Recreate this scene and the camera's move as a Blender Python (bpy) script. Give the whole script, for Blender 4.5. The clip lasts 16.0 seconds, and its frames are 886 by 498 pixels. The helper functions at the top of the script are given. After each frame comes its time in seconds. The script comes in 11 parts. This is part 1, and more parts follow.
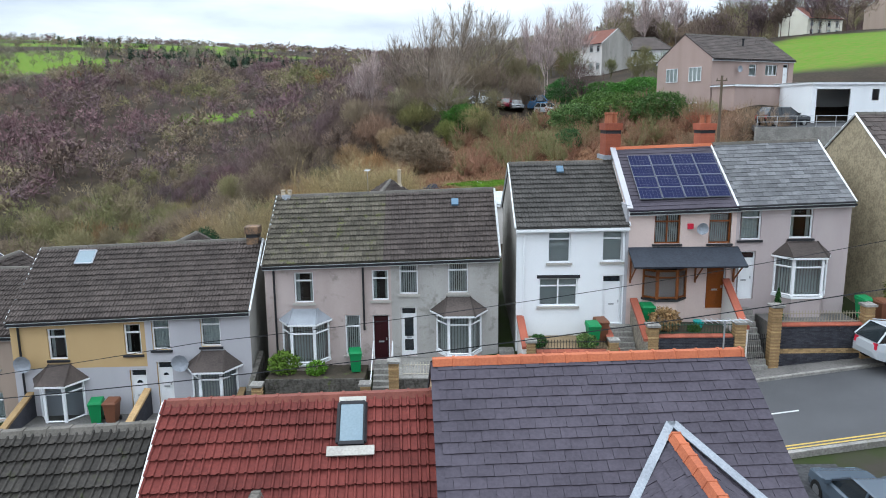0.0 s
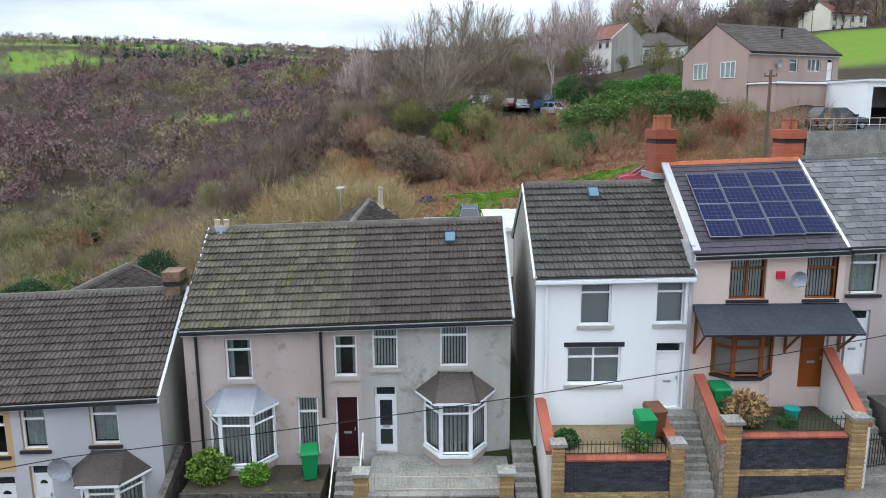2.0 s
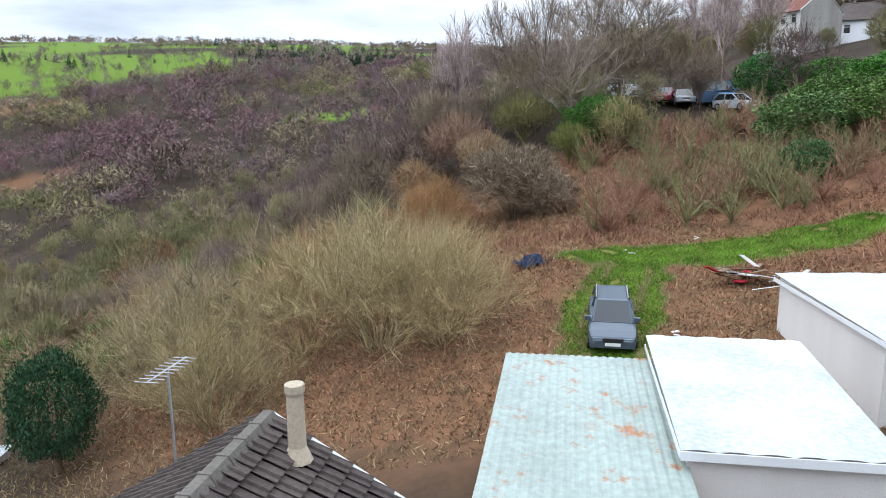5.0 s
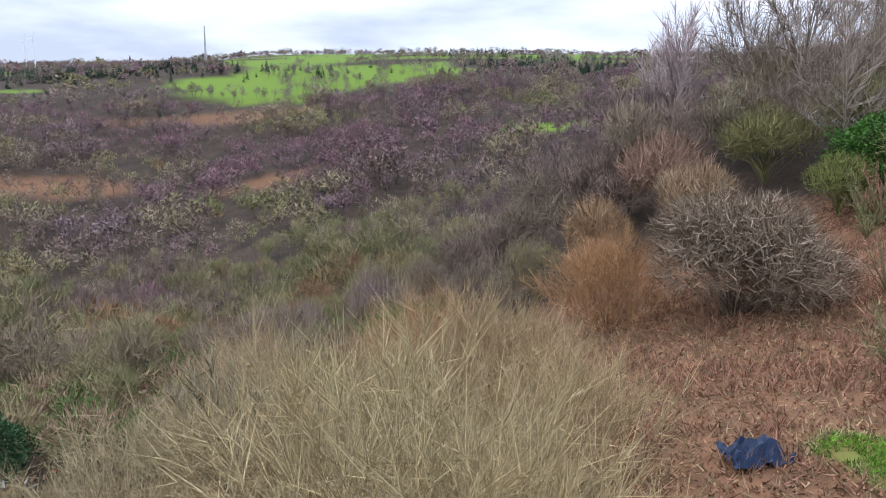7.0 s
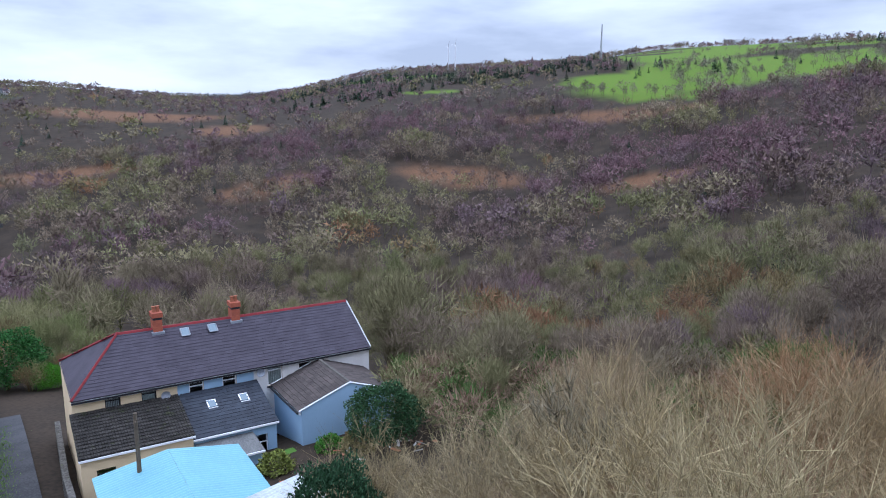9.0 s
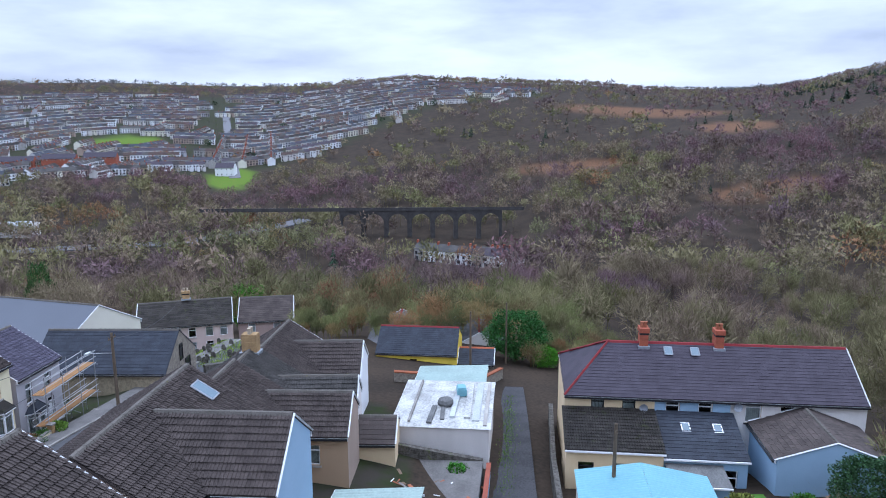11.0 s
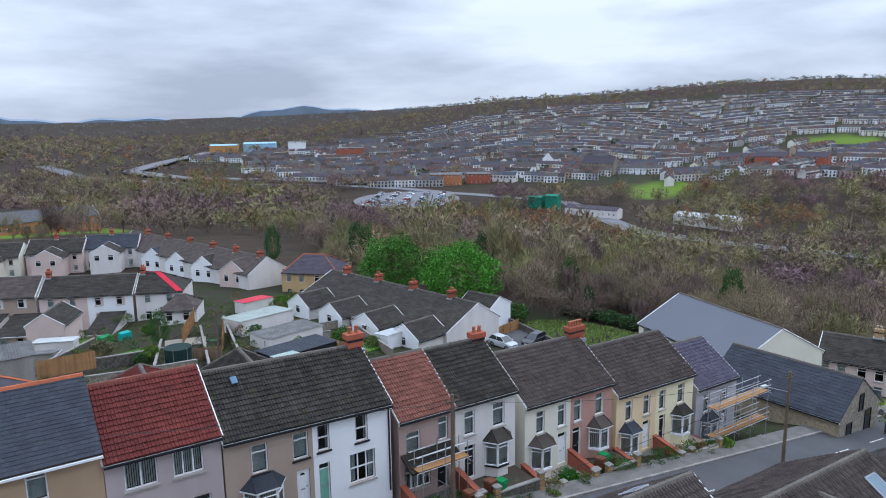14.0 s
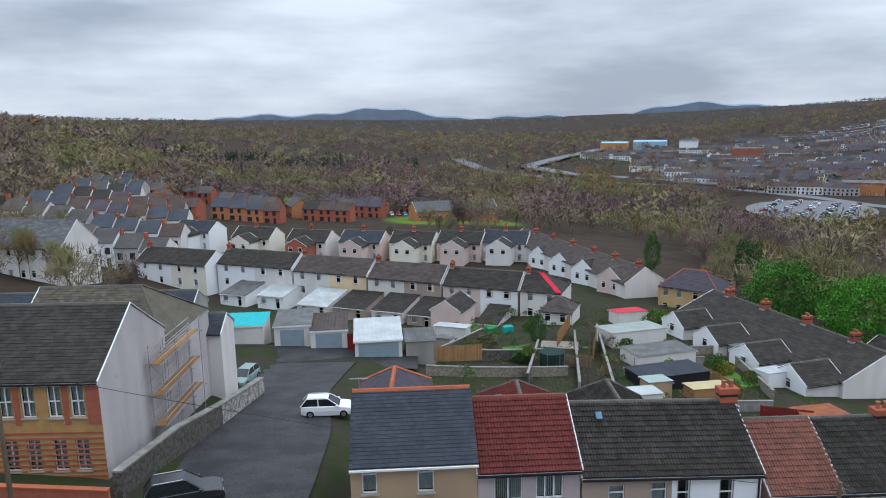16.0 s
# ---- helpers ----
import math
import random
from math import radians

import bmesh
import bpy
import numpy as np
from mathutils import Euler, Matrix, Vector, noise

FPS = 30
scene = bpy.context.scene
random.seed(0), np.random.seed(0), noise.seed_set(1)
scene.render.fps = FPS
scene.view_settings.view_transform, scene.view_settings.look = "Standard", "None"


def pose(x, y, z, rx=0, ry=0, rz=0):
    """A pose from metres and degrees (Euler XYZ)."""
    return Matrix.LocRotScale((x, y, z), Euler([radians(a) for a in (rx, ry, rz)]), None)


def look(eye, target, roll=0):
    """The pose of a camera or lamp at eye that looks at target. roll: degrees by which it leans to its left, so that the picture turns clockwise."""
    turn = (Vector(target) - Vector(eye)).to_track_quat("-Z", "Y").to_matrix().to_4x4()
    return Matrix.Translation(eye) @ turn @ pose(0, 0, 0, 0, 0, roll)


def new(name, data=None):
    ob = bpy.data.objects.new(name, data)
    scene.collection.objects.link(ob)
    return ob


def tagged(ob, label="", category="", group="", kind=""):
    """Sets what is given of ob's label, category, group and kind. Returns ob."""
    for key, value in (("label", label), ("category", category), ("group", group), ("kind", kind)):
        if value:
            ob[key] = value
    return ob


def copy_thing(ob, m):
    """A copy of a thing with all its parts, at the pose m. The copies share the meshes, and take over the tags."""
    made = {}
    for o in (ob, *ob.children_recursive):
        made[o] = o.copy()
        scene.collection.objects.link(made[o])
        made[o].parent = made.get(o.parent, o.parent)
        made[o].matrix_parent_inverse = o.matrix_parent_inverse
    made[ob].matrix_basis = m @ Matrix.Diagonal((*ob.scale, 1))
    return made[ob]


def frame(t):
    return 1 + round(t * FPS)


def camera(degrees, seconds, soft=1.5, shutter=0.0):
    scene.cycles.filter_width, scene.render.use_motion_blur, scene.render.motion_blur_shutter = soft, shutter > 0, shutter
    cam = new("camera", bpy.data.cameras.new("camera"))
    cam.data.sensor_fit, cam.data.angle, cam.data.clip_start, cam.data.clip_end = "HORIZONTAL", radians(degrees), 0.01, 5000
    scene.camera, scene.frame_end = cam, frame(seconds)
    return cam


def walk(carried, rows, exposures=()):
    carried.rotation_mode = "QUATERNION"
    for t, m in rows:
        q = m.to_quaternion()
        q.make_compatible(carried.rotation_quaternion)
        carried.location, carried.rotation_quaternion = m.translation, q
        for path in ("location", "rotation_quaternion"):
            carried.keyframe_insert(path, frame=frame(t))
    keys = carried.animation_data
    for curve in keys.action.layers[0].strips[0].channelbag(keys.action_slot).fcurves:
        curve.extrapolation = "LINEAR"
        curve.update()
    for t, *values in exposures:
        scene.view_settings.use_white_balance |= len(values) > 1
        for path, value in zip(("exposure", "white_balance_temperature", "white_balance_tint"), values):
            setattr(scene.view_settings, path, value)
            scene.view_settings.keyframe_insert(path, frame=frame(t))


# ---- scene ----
cam = camera(63.8, 16.0, soft=1.0)
PATH = [  # seconds, place, tilt, roll, turn
    (0.0, -0.00, 0.00, 10.50, 79.14, 0.50, -0.32),
    (0.5, 0.03, 1.62, 10.48, 79.13, 0.33, -0.37),
    (1.0, 0.15, 3.58, 10.55, 79.06, 0.48, -0.36),
    (1.5, 0.27, 6.25, 10.57, 79.09, 0.49, -0.35),
    (2.0, 0.39, 9.69, 10.58, 79.14, 0.46, -0.31),
    (2.5, 0.56, 13.06, 10.60, 79.19, 0.45, -0.13),
    (3.0, 0.75, 17.08, 10.64, 79.21, 0.44, 0.23),
    (3.5, 0.91, 21.46, 10.69, 79.17, 0.64, 1.77),
    (6.0, 0.80, 46.26, 10.30, 79.42, 0.15, 17.96),
    (6.5, 0.18, 50.72, 10.57, 79.79, -0.24, 22.79),
    (7.0, 0.04, 52.68, 10.93, 79.89, -0.22, 27.87),
    (7.5, 0.07, 52.96, 11.15, 79.89, -0.25, 34.36),
    (8.0, 0.03, 52.94, 11.40, 79.76, -0.24, 41.38),
    (10.5, 1.69, 51.84, 14.51, 78.90, 0.10, 86.54),
    (11.0, 1.63, 51.84, 14.98, 78.86, 0.22, 96.32),
    (11.5, 1.58, 51.82, 15.42, 78.87, 0.41, 106.12),
    (12.0, 1.50, 51.76, 15.88, 78.91, 0.51, 115.93),
    (12.5, 1.54, 51.75, 16.38, 78.97, 0.58, 125.69),
    (13.0, 1.58, 51.72, 16.89, 78.95, 0.61, 132.72),
    (13.5, 1.55, 51.64, 17.40, 79.00, 0.66, 140.75),
    (14.0, 1.51, 51.54, 17.96, 79.01, 0.75, 149.11),
    (14.5, 1.44, 51.46, 18.52, 79.02, 0.88, 157.49),
    (15.0, 1.40, 51.36, 19.10, 79.08, 0.94, 165.86),
    (15.5, 1.39, 51.30, 19.69, 79.06, 0.77, 174.12),
    (16.0, 1.36, 51.34, 20.44, 79.19, 1.06, 179.47),
]
walk(cam, [(t, pose(x, y, z, rx, ry, rz)) for t, x, y, z, rx, ry, rz in PATH],
     [(0.0, 0.88, 5800, 4), (3.5, 0.9, 5900, 5), (6.0, 0.95, 5800, 10), (7.0, 0.93, 5700, 13), (8.0, 0.74, 5350, 14), (10.5, 0.56, 5150, 14), (13.0, 0.48, 5300, 12), (16.0, 0.26, 5700, 7)])

# ---------------------------------------------------------------- daylight under thin broken cloud
SUN_ELEVATION, SUN_TURN = radians(62), radians(285)
world = bpy.data.worlds.new("overcast_sky")
scene.world = world
world.use_nodes = True
wn, wl = world.node_tree.nodes, world.node_tree.links
wn.clear()
w_out, w_bg, w_add, w_bg2 = (wn.new("ShaderNode" + k) for k in ("OutputWorld", "Background", "MixShader", "Background"))
w_sky = wn.new("ShaderNodeTexSky")
w_sky.sky_type, w_sky.sun_disc, w_sky.sun_elevation, w_sky.sun_rotation = "NISHITA", False, SUN_ELEVATION, SUN_TURN
w_bg.inputs[1].default_value = 0.05
w_tc, w_map, w_noise, w_ramp = (wn.new("ShaderNode" + k) for k in ("TexCoord", "Mapping", "TexNoise", "ValToRGB"))
w_map.inputs["Scale"].default_value = (1.6, 1.6, 7.0)
w_noise.inputs["Scale"].default_value, w_noise.inputs["Detail"].default_value, w_noise.inputs["Roughness"].default_value = 1.5, 7, 0.52
w_ramp.color_ramp.elements[0].position, w_ramp.color_ramp.elements[0].color = 0.36, (0.46, 0.48, 0.53, 1)
w_ramp.color_ramp.elements[1].position, w_ramp.color_ramp.elements[1].color = 0.64, (0.91, 0.915, 0.935, 1)
w_bg2.inputs[1].default_value = 1.1
wl.new(w_tc.outputs["Generated"], w_map.inputs[0])
wl.new(w_map.outputs[0], w_noise.inputs["Vector"])
wl.new(w_noise.outputs[0], w_ramp.inputs[0])
w_sep, w_zen, w_mul = (wn.new("ShaderNode" + k) for k in ("SeparateXYZ", "MapRange", "VectorMath"))
w_zen.inputs[1].default_value, w_zen.inputs[2].default_value, w_zen.inputs[3].default_value, w_zen.inputs[4].default_value = 0.12, 0.8, 0.78, 2.2
w_mul.operation = "SCALE"
wl.new(w_tc.outputs["Generated"], w_sep.inputs[0])
wl.new(w_sep.outputs[2], w_zen.inputs[0])
wl.new(w_ramp.outputs[0], w_mul.inputs[0])
wl.new(w_zen.outputs[0], w_mul.inputs["Scale"])
wl.new(w_mul.outputs[0], w_bg2.inputs[0])
wl.new(w_sky.outputs[0], w_bg.inputs[0])
w_add.inputs[0].default_value = 0.85
wl.new(w_bg.outputs[0], w_add.inputs[1])
wl.new(w_bg2.outputs[0], w_add.inputs[2])
wl.new(w_add.outputs[0], w_out.inputs[0])
sun = new("sun", bpy.data.lights.new("sun", "SUN"))
sun.data.energy, sun.data.angle, sun.data.color = 0.55, radians(50), (1.0, 0.94, 0.85)
sun.matrix_world = look((0, 0, 500), Vector((0, 0, 500)) - Vector((math.cos(SUN_ELEVATION) * math.sin(SUN_TURN), math.cos(SUN_ELEVATION) * math.cos(SUN_TURN), math.sin(SUN_ELEVATION))))


# ---------------------------------------------------------------- materials
def M(name, c, c2=None, rough=0.85, scale=1.2, fine=22.0, amt=0.5, bump=0.25, rnd=0.0, metal=0.0, spec=0.2, moss=None, moss_at=0.62, streak=False):
    """A worn surface: two colours mixed at a large and a fine scale, relief, and spots of growth or dirt."""
    m = bpy.data.materials.new(name)
    m.use_nodes = True
    n, k = m.node_tree.nodes, m.node_tree.links
    b = n["Principled BSDF"]
    b.inputs["Roughness"].default_value, b.inputs["Metallic"].default_value, b.inputs["Specular IOR Level"].default_value = rough, metal, spec
    c2 = c2 or tuple(v * 0.72 for v in c)
    geo = n.new("ShaderNodeNewGeometry")
    place = geo.outputs["Position"]
    if streak:
        mp = n.new("ShaderNodeMapping")
        mp.inputs["Scale"].default_value = (1, 1, 0.18)
        k.new(place, mp.inputs[0])
        place = mp.outputs[0]
    n1, n2 = n.new("ShaderNodeTexNoise"), n.new("ShaderNodeTexNoise")
    n1.inputs["Scale"].default_value, n1.inputs["Detail"].default_value = scale, 5
    n2.inputs["Scale"].default_value, n2.inputs["Detail"].default_value = fine, 3
    k.new(place, n1.inputs["Vector"])
    k.new(geo.outputs["Position"], n2.inputs["Vector"])
    add = n.new("ShaderNodeMath")
    add.operation = "MULTIPLY_ADD"
    k.new(n2.outputs[0], add.inputs[0])
    add.inputs[1].default_value = 0.95
    k.new(n1.outputs[0], add.inputs[2])
    rng = n.new("ShaderNodeMapRange")
    rng.inputs[1].default_value, rng.inputs[2].default_value = 0.74, 1.21
    rng.inputs[3].default_value, rng.inputs[4].default_value = 0.5 - amt, 0.5 + amt
    k.new(add.outputs[0], rng.inputs[0])
    mix = n.new("ShaderNodeMix")
    mix.data_type = "RGBA"
    k.new(rng.outputs[0], mix.inputs[0])
    mix.inputs[6].default_value, mix.inputs[7].default_value = (*c2, 1), (*c, 1)
    colour = mix.outputs[2]
    if rnd:
        oi = n.new("ShaderNodeObjectInfo")
        s = n.new("ShaderNodeMath")
        s.operation = "ADD"
        k.new(oi.outputs["Random"], s.inputs[0])
        k.new(geo.outputs["Random Per Island"], s.inputs[1])
        fr = n.new("ShaderNodeMath")
        fr.operation = "FRACT"
        k.new(s.outputs[0], fr.inputs[0])
        r2 = n.new("ShaderNodeMapRange")
        r2.inputs[3].default_value, r2.inputs[4].default_value = 1 - rnd, 1 + rnd
        k.new(fr.outputs[0], r2.inputs[0])
        vm = n.new("ShaderNodeVectorMath")
        vm.operation = "SCALE"
        k.new(colour, vm.inputs[0])
        k.new(r2.outputs[0], vm.inputs["Scale"])
        colour = vm.outputs[0]
    if moss:
        n3 = n.new("ShaderNodeTexNoise")
        n3.inputs["Scale"].default_value, n3.inputs["Detail"].default_value, n3.inputs["Roughness"].default_value = 1.7, 8, 0.7
        k.new(geo.outputs["Position"], n3.inputs["Vector"])
        r3 = n.new("ShaderNodeMapRange")
        r3.inputs[1].default_value, r3.inputs[2].default_value = moss_at, moss_at + 0.1
        k.new(n3.outputs[0], r3.inputs[0])
        mx = n.new("ShaderNodeMix")
        mx.data_type = "RGBA"
        k.new(r3.outputs[0], mx.inputs[0])
        k.new(colour, mx.inputs[6])
        mx.inputs[7].default_value = (*moss, 1)
        colour = mx.outputs[2]
    k.new(colour, b.inputs["Base Color"])
    if bump:
        bp = n.new("ShaderNodeBump")
        bp.inputs["Strength"].default_value, bp.inputs["Distance"].default_value = bump, 0.03
        k.new(n2.outputs[0], bp.inputs["Height"])
        k.new(bp.outputs[0], b.inputs["Normal"])
    return m


def glass_material():
    m = bpy.data.materials.new("window_glass")
    m.use_nodes = True
    n, k = m.node_tree.nodes, m.node_tree.links
    n.clear()
    out, mixs, tr, gl, fr = (n.new("ShaderNode" + q) for q in ("OutputMaterial", "MixShader", "BsdfTransparent", "BsdfGlossy", "Fresnel"))
    tr.inputs[0].default_value, gl.inputs["Roughness"].default_value = (0.72, 0.78, 0.8, 1), 0.02
    fr.inputs[0].default_value = 1.6
    k.new(fr.outputs[0], mixs.inputs[0])
    k.new(tr.outputs[0], mixs.inputs[1])
    k.new(gl.outputs[0], mixs.inputs[2])
    k.new(mixs.outputs[0], out.inputs[0])
    return m


GLASS = glass_material()
UPVC = M("white_upvc", (0.8, 0.81, 0.82), (0.7, 0.71, 0.72), rough=0.35, bump=0.02, amt=0.3, spec=0.5)
BROWNUPVC = M("woodgrain_upvc", (0.22, 0.075, 0.02), (0.15, 0.05, 0.015), rough=0.4, fine=60, bump=0.05)
DARKTRIM = M("black_painted_stone", (0.03, 0.03, 0.033), rough=0.6)
STONETRIM = M("pale_stone_sill", (0.42, 0.4, 0.36), (0.3, 0.28, 0.25))
BLINDS = M("blind_fabric", (0.68, 0.68, 0.64), (0.5, 0.5, 0.48), amt=0.3, bump=0.05)
CURTAIN = M("net_curtain", (0.62, 0.64, 0.6), (0.42, 0.44, 0.42), fine=9, bump=0.3)
# near-black colour stands in for the shade inside unlit rooms
DARKROOM = M("room_shade_lining", (0.06, 0.055, 0.05), rough=1)
WALL = {
    "pink_dash": M("pinkish_roughcast", (0.50, 0.425, 0.40), (0.36, 0.29, 0.265), scale=0.9, fine=45, bump=0.5, amt=0.4, moss=(0.29, 0.245, 0.22), moss_at=0.56, streak=True),
    "grey_dash": M("grey_roughcast", (0.44, 0.425, 0.40), (0.30, 0.285, 0.265), scale=0.8, fine=45, bump=0.5, amt=0.5, moss=(0.25, 0.24, 0.215), moss_at=0.55, streak=True),
    "white": M("white_masonry_paint", (0.80, 0.81, 0.82), (0.70, 0.71, 0.72), scale=0.5, fine=30, bump=0.15, amt=0.3, streak=True),
    "offwhite": M("off_white_render", (0.70, 0.67, 0.64), (0.56, 0.53, 0.5), scale=0.6, fine=40, bump=0.3, amt=0.4, streak=True),
    "mauve": M("pale_mauve_dash", (0.47, 0.41, 0.40), (0.37, 0.31, 0.30), scale=0.7, fine=45, bump=0.4, amt=0.4, streak=True),
    "lilac": M("lilac_grey_paint", (0.46, 0.45, 0.47), (0.38, 0.37, 0.39), scale=0.6, fine=40, bump=0.25, amt=0.4, streak=True),
    "mustard": M("mustard_render", (0.52, 0.37, 0.19), (0.42, 0.29, 0.14), scale=0.7, fine=40, bump=0.3, amt=0.4, streak=True),
    "tan": M("tan_render", (0.42, 0.305, 0.195), (0.35, 0.25, 0.16), scale=0.7, fine=40, bump=0.3, amt=0.4, streak=True),
    "beige": M("beige_render", (0.40, 0.315, 0.255), (0.32, 0.25, 0.2), scale=0.7, fine=40, bump=0.3, amt=0.4, streak=True),
    "brownpink": M("brown_pink_dash", (0.40, 0.30, 0.265), (0.31, 0.23, 0.2), scale=0.7, fine=45, bump=0.35, amt=0.4, streak=True),
    "cream": M("cream_paint", (0.76, 0.69, 0.47), (0.66, 0.6, 0.4), scale=0.5, fine=30, bump=0.15, amt=0.3),
    "lightcream": M("light_cream_paint", (0.74, 0.71, 0.60), (0.64, 0.61, 0.5), scale=0.5, fine=30, bump=0.15, amt=0.3),
    "rose": M("dusky_rose_paint", (0.46, 0.27, 0.22), (0.37, 0.21, 0.17), scale=0.6, fine=30, bump=0.2),
    "blue": M("pale_blue_paint", (0.33, 0.46, 0.60), (0.28, 0.4, 0.53), scale=0.5, fine=30, bump=0.15),
    "peach": M("peach_cream_paint", (0.72, 0.57, 0.36), (0.63, 0.49, 0.3), scale=0.5, fine=30, bump=0.15),
    "pink": M("shell_pink_render", (0.62, 0.50, 0.45), (0.53, 0.42, 0.38), scale=0.5, fine=30, bump=0.2),
    "yellow": M("bright_yellow_paint", (0.80, 0.62, 0.08), (0.7, 0.53, 0.07), scale=0.5, fine=30, bump=0.15),
    "red_brick": M("red_brick", (0.36, 0.12, 0.075), (0.28, 0.09, 0.055), scale=2, fine=12, bump=0.3),
    "orange_brick": M("orange_brick", (0.45, 0.2, 0.09), (0.36, 0.15, 0.07), scale=2, fine=12, bump=0.3),
    "stone": M("rubble_stone", (0.30, 0.265, 0.21), (0.16, 0.14, 0.115), scale=3.2, fine=9, bump=0.9, amt=0.7),
    "darkstone": M("damp_dark_rubble", (0.13, 0.12, 0.105), (0.055, 0.05, 0.042), scale=3.2, fine=9, bump=0.9, amt=0.7, moss=(0.09, 0.11, 0.03), moss_at=0.6),
    "tanstone": M("tan_rubble_gable", (0.36, 0.30, 0.20), (0.24, 0.2, 0.135), scale=3, fine=9, bump=0.9, amt=0.7),
    "side": M("bare_grey_render", (0.36, 0.34, 0.31), (0.22, 0.205, 0.185), scale=0.5, fine=25, bump=0.3, amt=0.6, moss=(0.1, 0.095, 0.085), moss_at=0.6, streak=True),
}
ROOF = {
    "brown": M("brown_concrete_tile", (0.0861, 0.0697, 0.06232), (0.05248, 0.04264, 0.03854), scale=0.9, fine=14, bump=0.4, rnd=0.16, moss=(0.0943, 0.0943, 0.0492), moss_at=0.68),
    "moss": M("mossy_concrete_tile", (0.1086, 0.09568, 0.0736), (0.0644, 0.05704, 0.04416), scale=0.9, fine=14, bump=0.6, rnd=0.25, moss=(0.1104, 0.115, 0.0414), moss_at=0.56),
    "grey": M("grey_brown_tile", (0.085, 0.07905, 0.0731), (0.0527, 0.0493, 0.04505), scale=0.9, fine=14, bump=0.4, rnd=0.16, moss=(0.102, 0.102, 0.068), moss_at=0.66),
    "dark": M("dark_weathered_tile", (0.05016, 0.04422, 0.03894), (0.0264, 0.02376, 0.02046), scale=0.9, fine=14, bump=0.5, rnd=0.25, moss=(0.0462, 0.05148, 0.02112), moss_at=0.57),
    "red": M("dark_red_concrete_tile", (0.14, 0.0336, 0.0272), (0.092, 0.0224, 0.0192), scale=0.8, fine=14, bump=0.4, rnd=0.14, moss=(0.08, 0.024, 0.02), moss_at=0.66),
    "salmon": M("salmon_red_tile", (0.1997, 0.0833, 0.0612), (0.1487, 0.06375, 0.0476), scale=0.8, fine=14, bump=0.4, rnd=0.14),
    "slate": M("purple_grey_slate", (0.0703, 0.0608, 0.076), (0.0494, 0.04275, 0.05415), rough=0.8, scale=1.0, fine=14, bump=0.25, rnd=0.07, spec=0.2),
    "blueslate": M("blue_black_slate", (0.045, 0.051, 0.06375), (0.0315, 0.03525, 0.045), rough=0.8, scale=1.0, fine=10, bump=0.25, rnd=0.14, spec=0.2),
    "greyslate": M("pale_grey_slate", (0.1403, 0.1403, 0.1445), (0.08925, 0.08925, 0.0935), rough=0.8, scale=1.0, fine=10, bump=0.3, rnd=0.25, spec=0.2),
    "purple": M("violet_grey_tile", (0.1187, 0.1092, 0.1472), (0.09025, 0.08265, 0.114), rough=0.8, scale=1.0, fine=10, bump=0.25, rnd=0.1, spec=0.2),
    "greysheet": M("grey_profiled_sheet", (0.1395, 0.1485, 0.171), (0.1215, 0.1305, 0.1485), rough=0.85, scale=0.2, fine=10, bump=0.05, amt=0.3, spec=0.1),
}
RIDGE_RED = M("terracotta_ridge", (0.42, 0.13, 0.06), (0.3, 0.09, 0.045), rough=0.8, rnd=0.18)
RIDGE_GREY = M("mortar_grey_ridge", (0.14, 0.125, 0.11), (0.085, 0.078, 0.066), moss=(0.13, 0.12, 0.03), moss_at=0.63)
RIDGE_WINE = M("wine_red_ridge", (0.24, 0.035, 0.04), (0.17, 0.03, 0.03))
LEAD = M("lead_flashing", (0.33, 0.35, 0.38), (0.23, 0.245, 0.27), rough=0.5, metal=0.2)
GUTTER_B = M("black_plastic_gutter", (0.025, 0.025, 0.028), rough=0.45)
CHIMBRICK = M("chimney_red_brick", (0.34, 0.10, 0.055), (0.25, 0.075, 0.045), scale=2, fine=16, bump=0.4, rnd=0.2)
BUFFBRICK = M("buff_brick", (0.40, 0.27, 0.13), (0.27, 0.18, 0.09), scale=2, fine=16, bump=0.4, rnd=0.3)
BLUEBRICK = M("blue_black_brick", (0.055, 0.055, 0.065), (0.035, 0.035, 0.042), scale=2, fine=16, bump=0.4, rnd=0.3)
POT = M("clay_chimney_pot", (0.36, 0.14, 0.075), (0.27, 0.1, 0.055))
BUFFPOT = M("buff_chimney_pot", (0.45, 0.38, 0.28), (0.33, 0.28, 0.21))
CONCRETE = M("weathered_concrete", (0.30, 0.285, 0.26), (0.17, 0.16, 0.145), scale=1.2, fine=12, bump=0.4, amt=0.6, moss=(0.12, 0.13, 0.06), moss_at=0.64)
PAVING = M("damp_paving", (0.17, 0.16, 0.15), (0.10, 0.095, 0.088), scale=0.8, fine=12, bump=0.3, amt=0.6, rough=0.7)
ASPHALT = M("worn_asphalt", (0.086, 0.086, 0.09), (0.062, 0.062, 0.066), scale=0.35, fine=60, bump=0.25, amt=0.5, rough=0.75)
ROUGHASPHALT = M("patched_asphalt", (0.055, 0.054, 0.056), (0.026, 0.026, 0.028), scale=0.5, fine=8, bump=0.35, amt=0.7, rough=0.7)
YELLOWLINE = M("yellow_road_paint", (0.5, 0.36, 0.09), (0.38, 0.28, 0.08), fine=18, amt=0.5)
WHITELINE = M("white_road_paint", (0.62, 0.62, 0.6), (0.4, 0.4, 0.4), fine=18, amt=0.5)
BLACKIRON = M("black_iron", (0.02, 0.02, 0.022), rough=0.5, metal=0.3)
TIMBER = M("weathered_timber", (0.24, 0.17, 0.11), (0.15, 0.105, 0.07), fine=14, rnd=0.15)
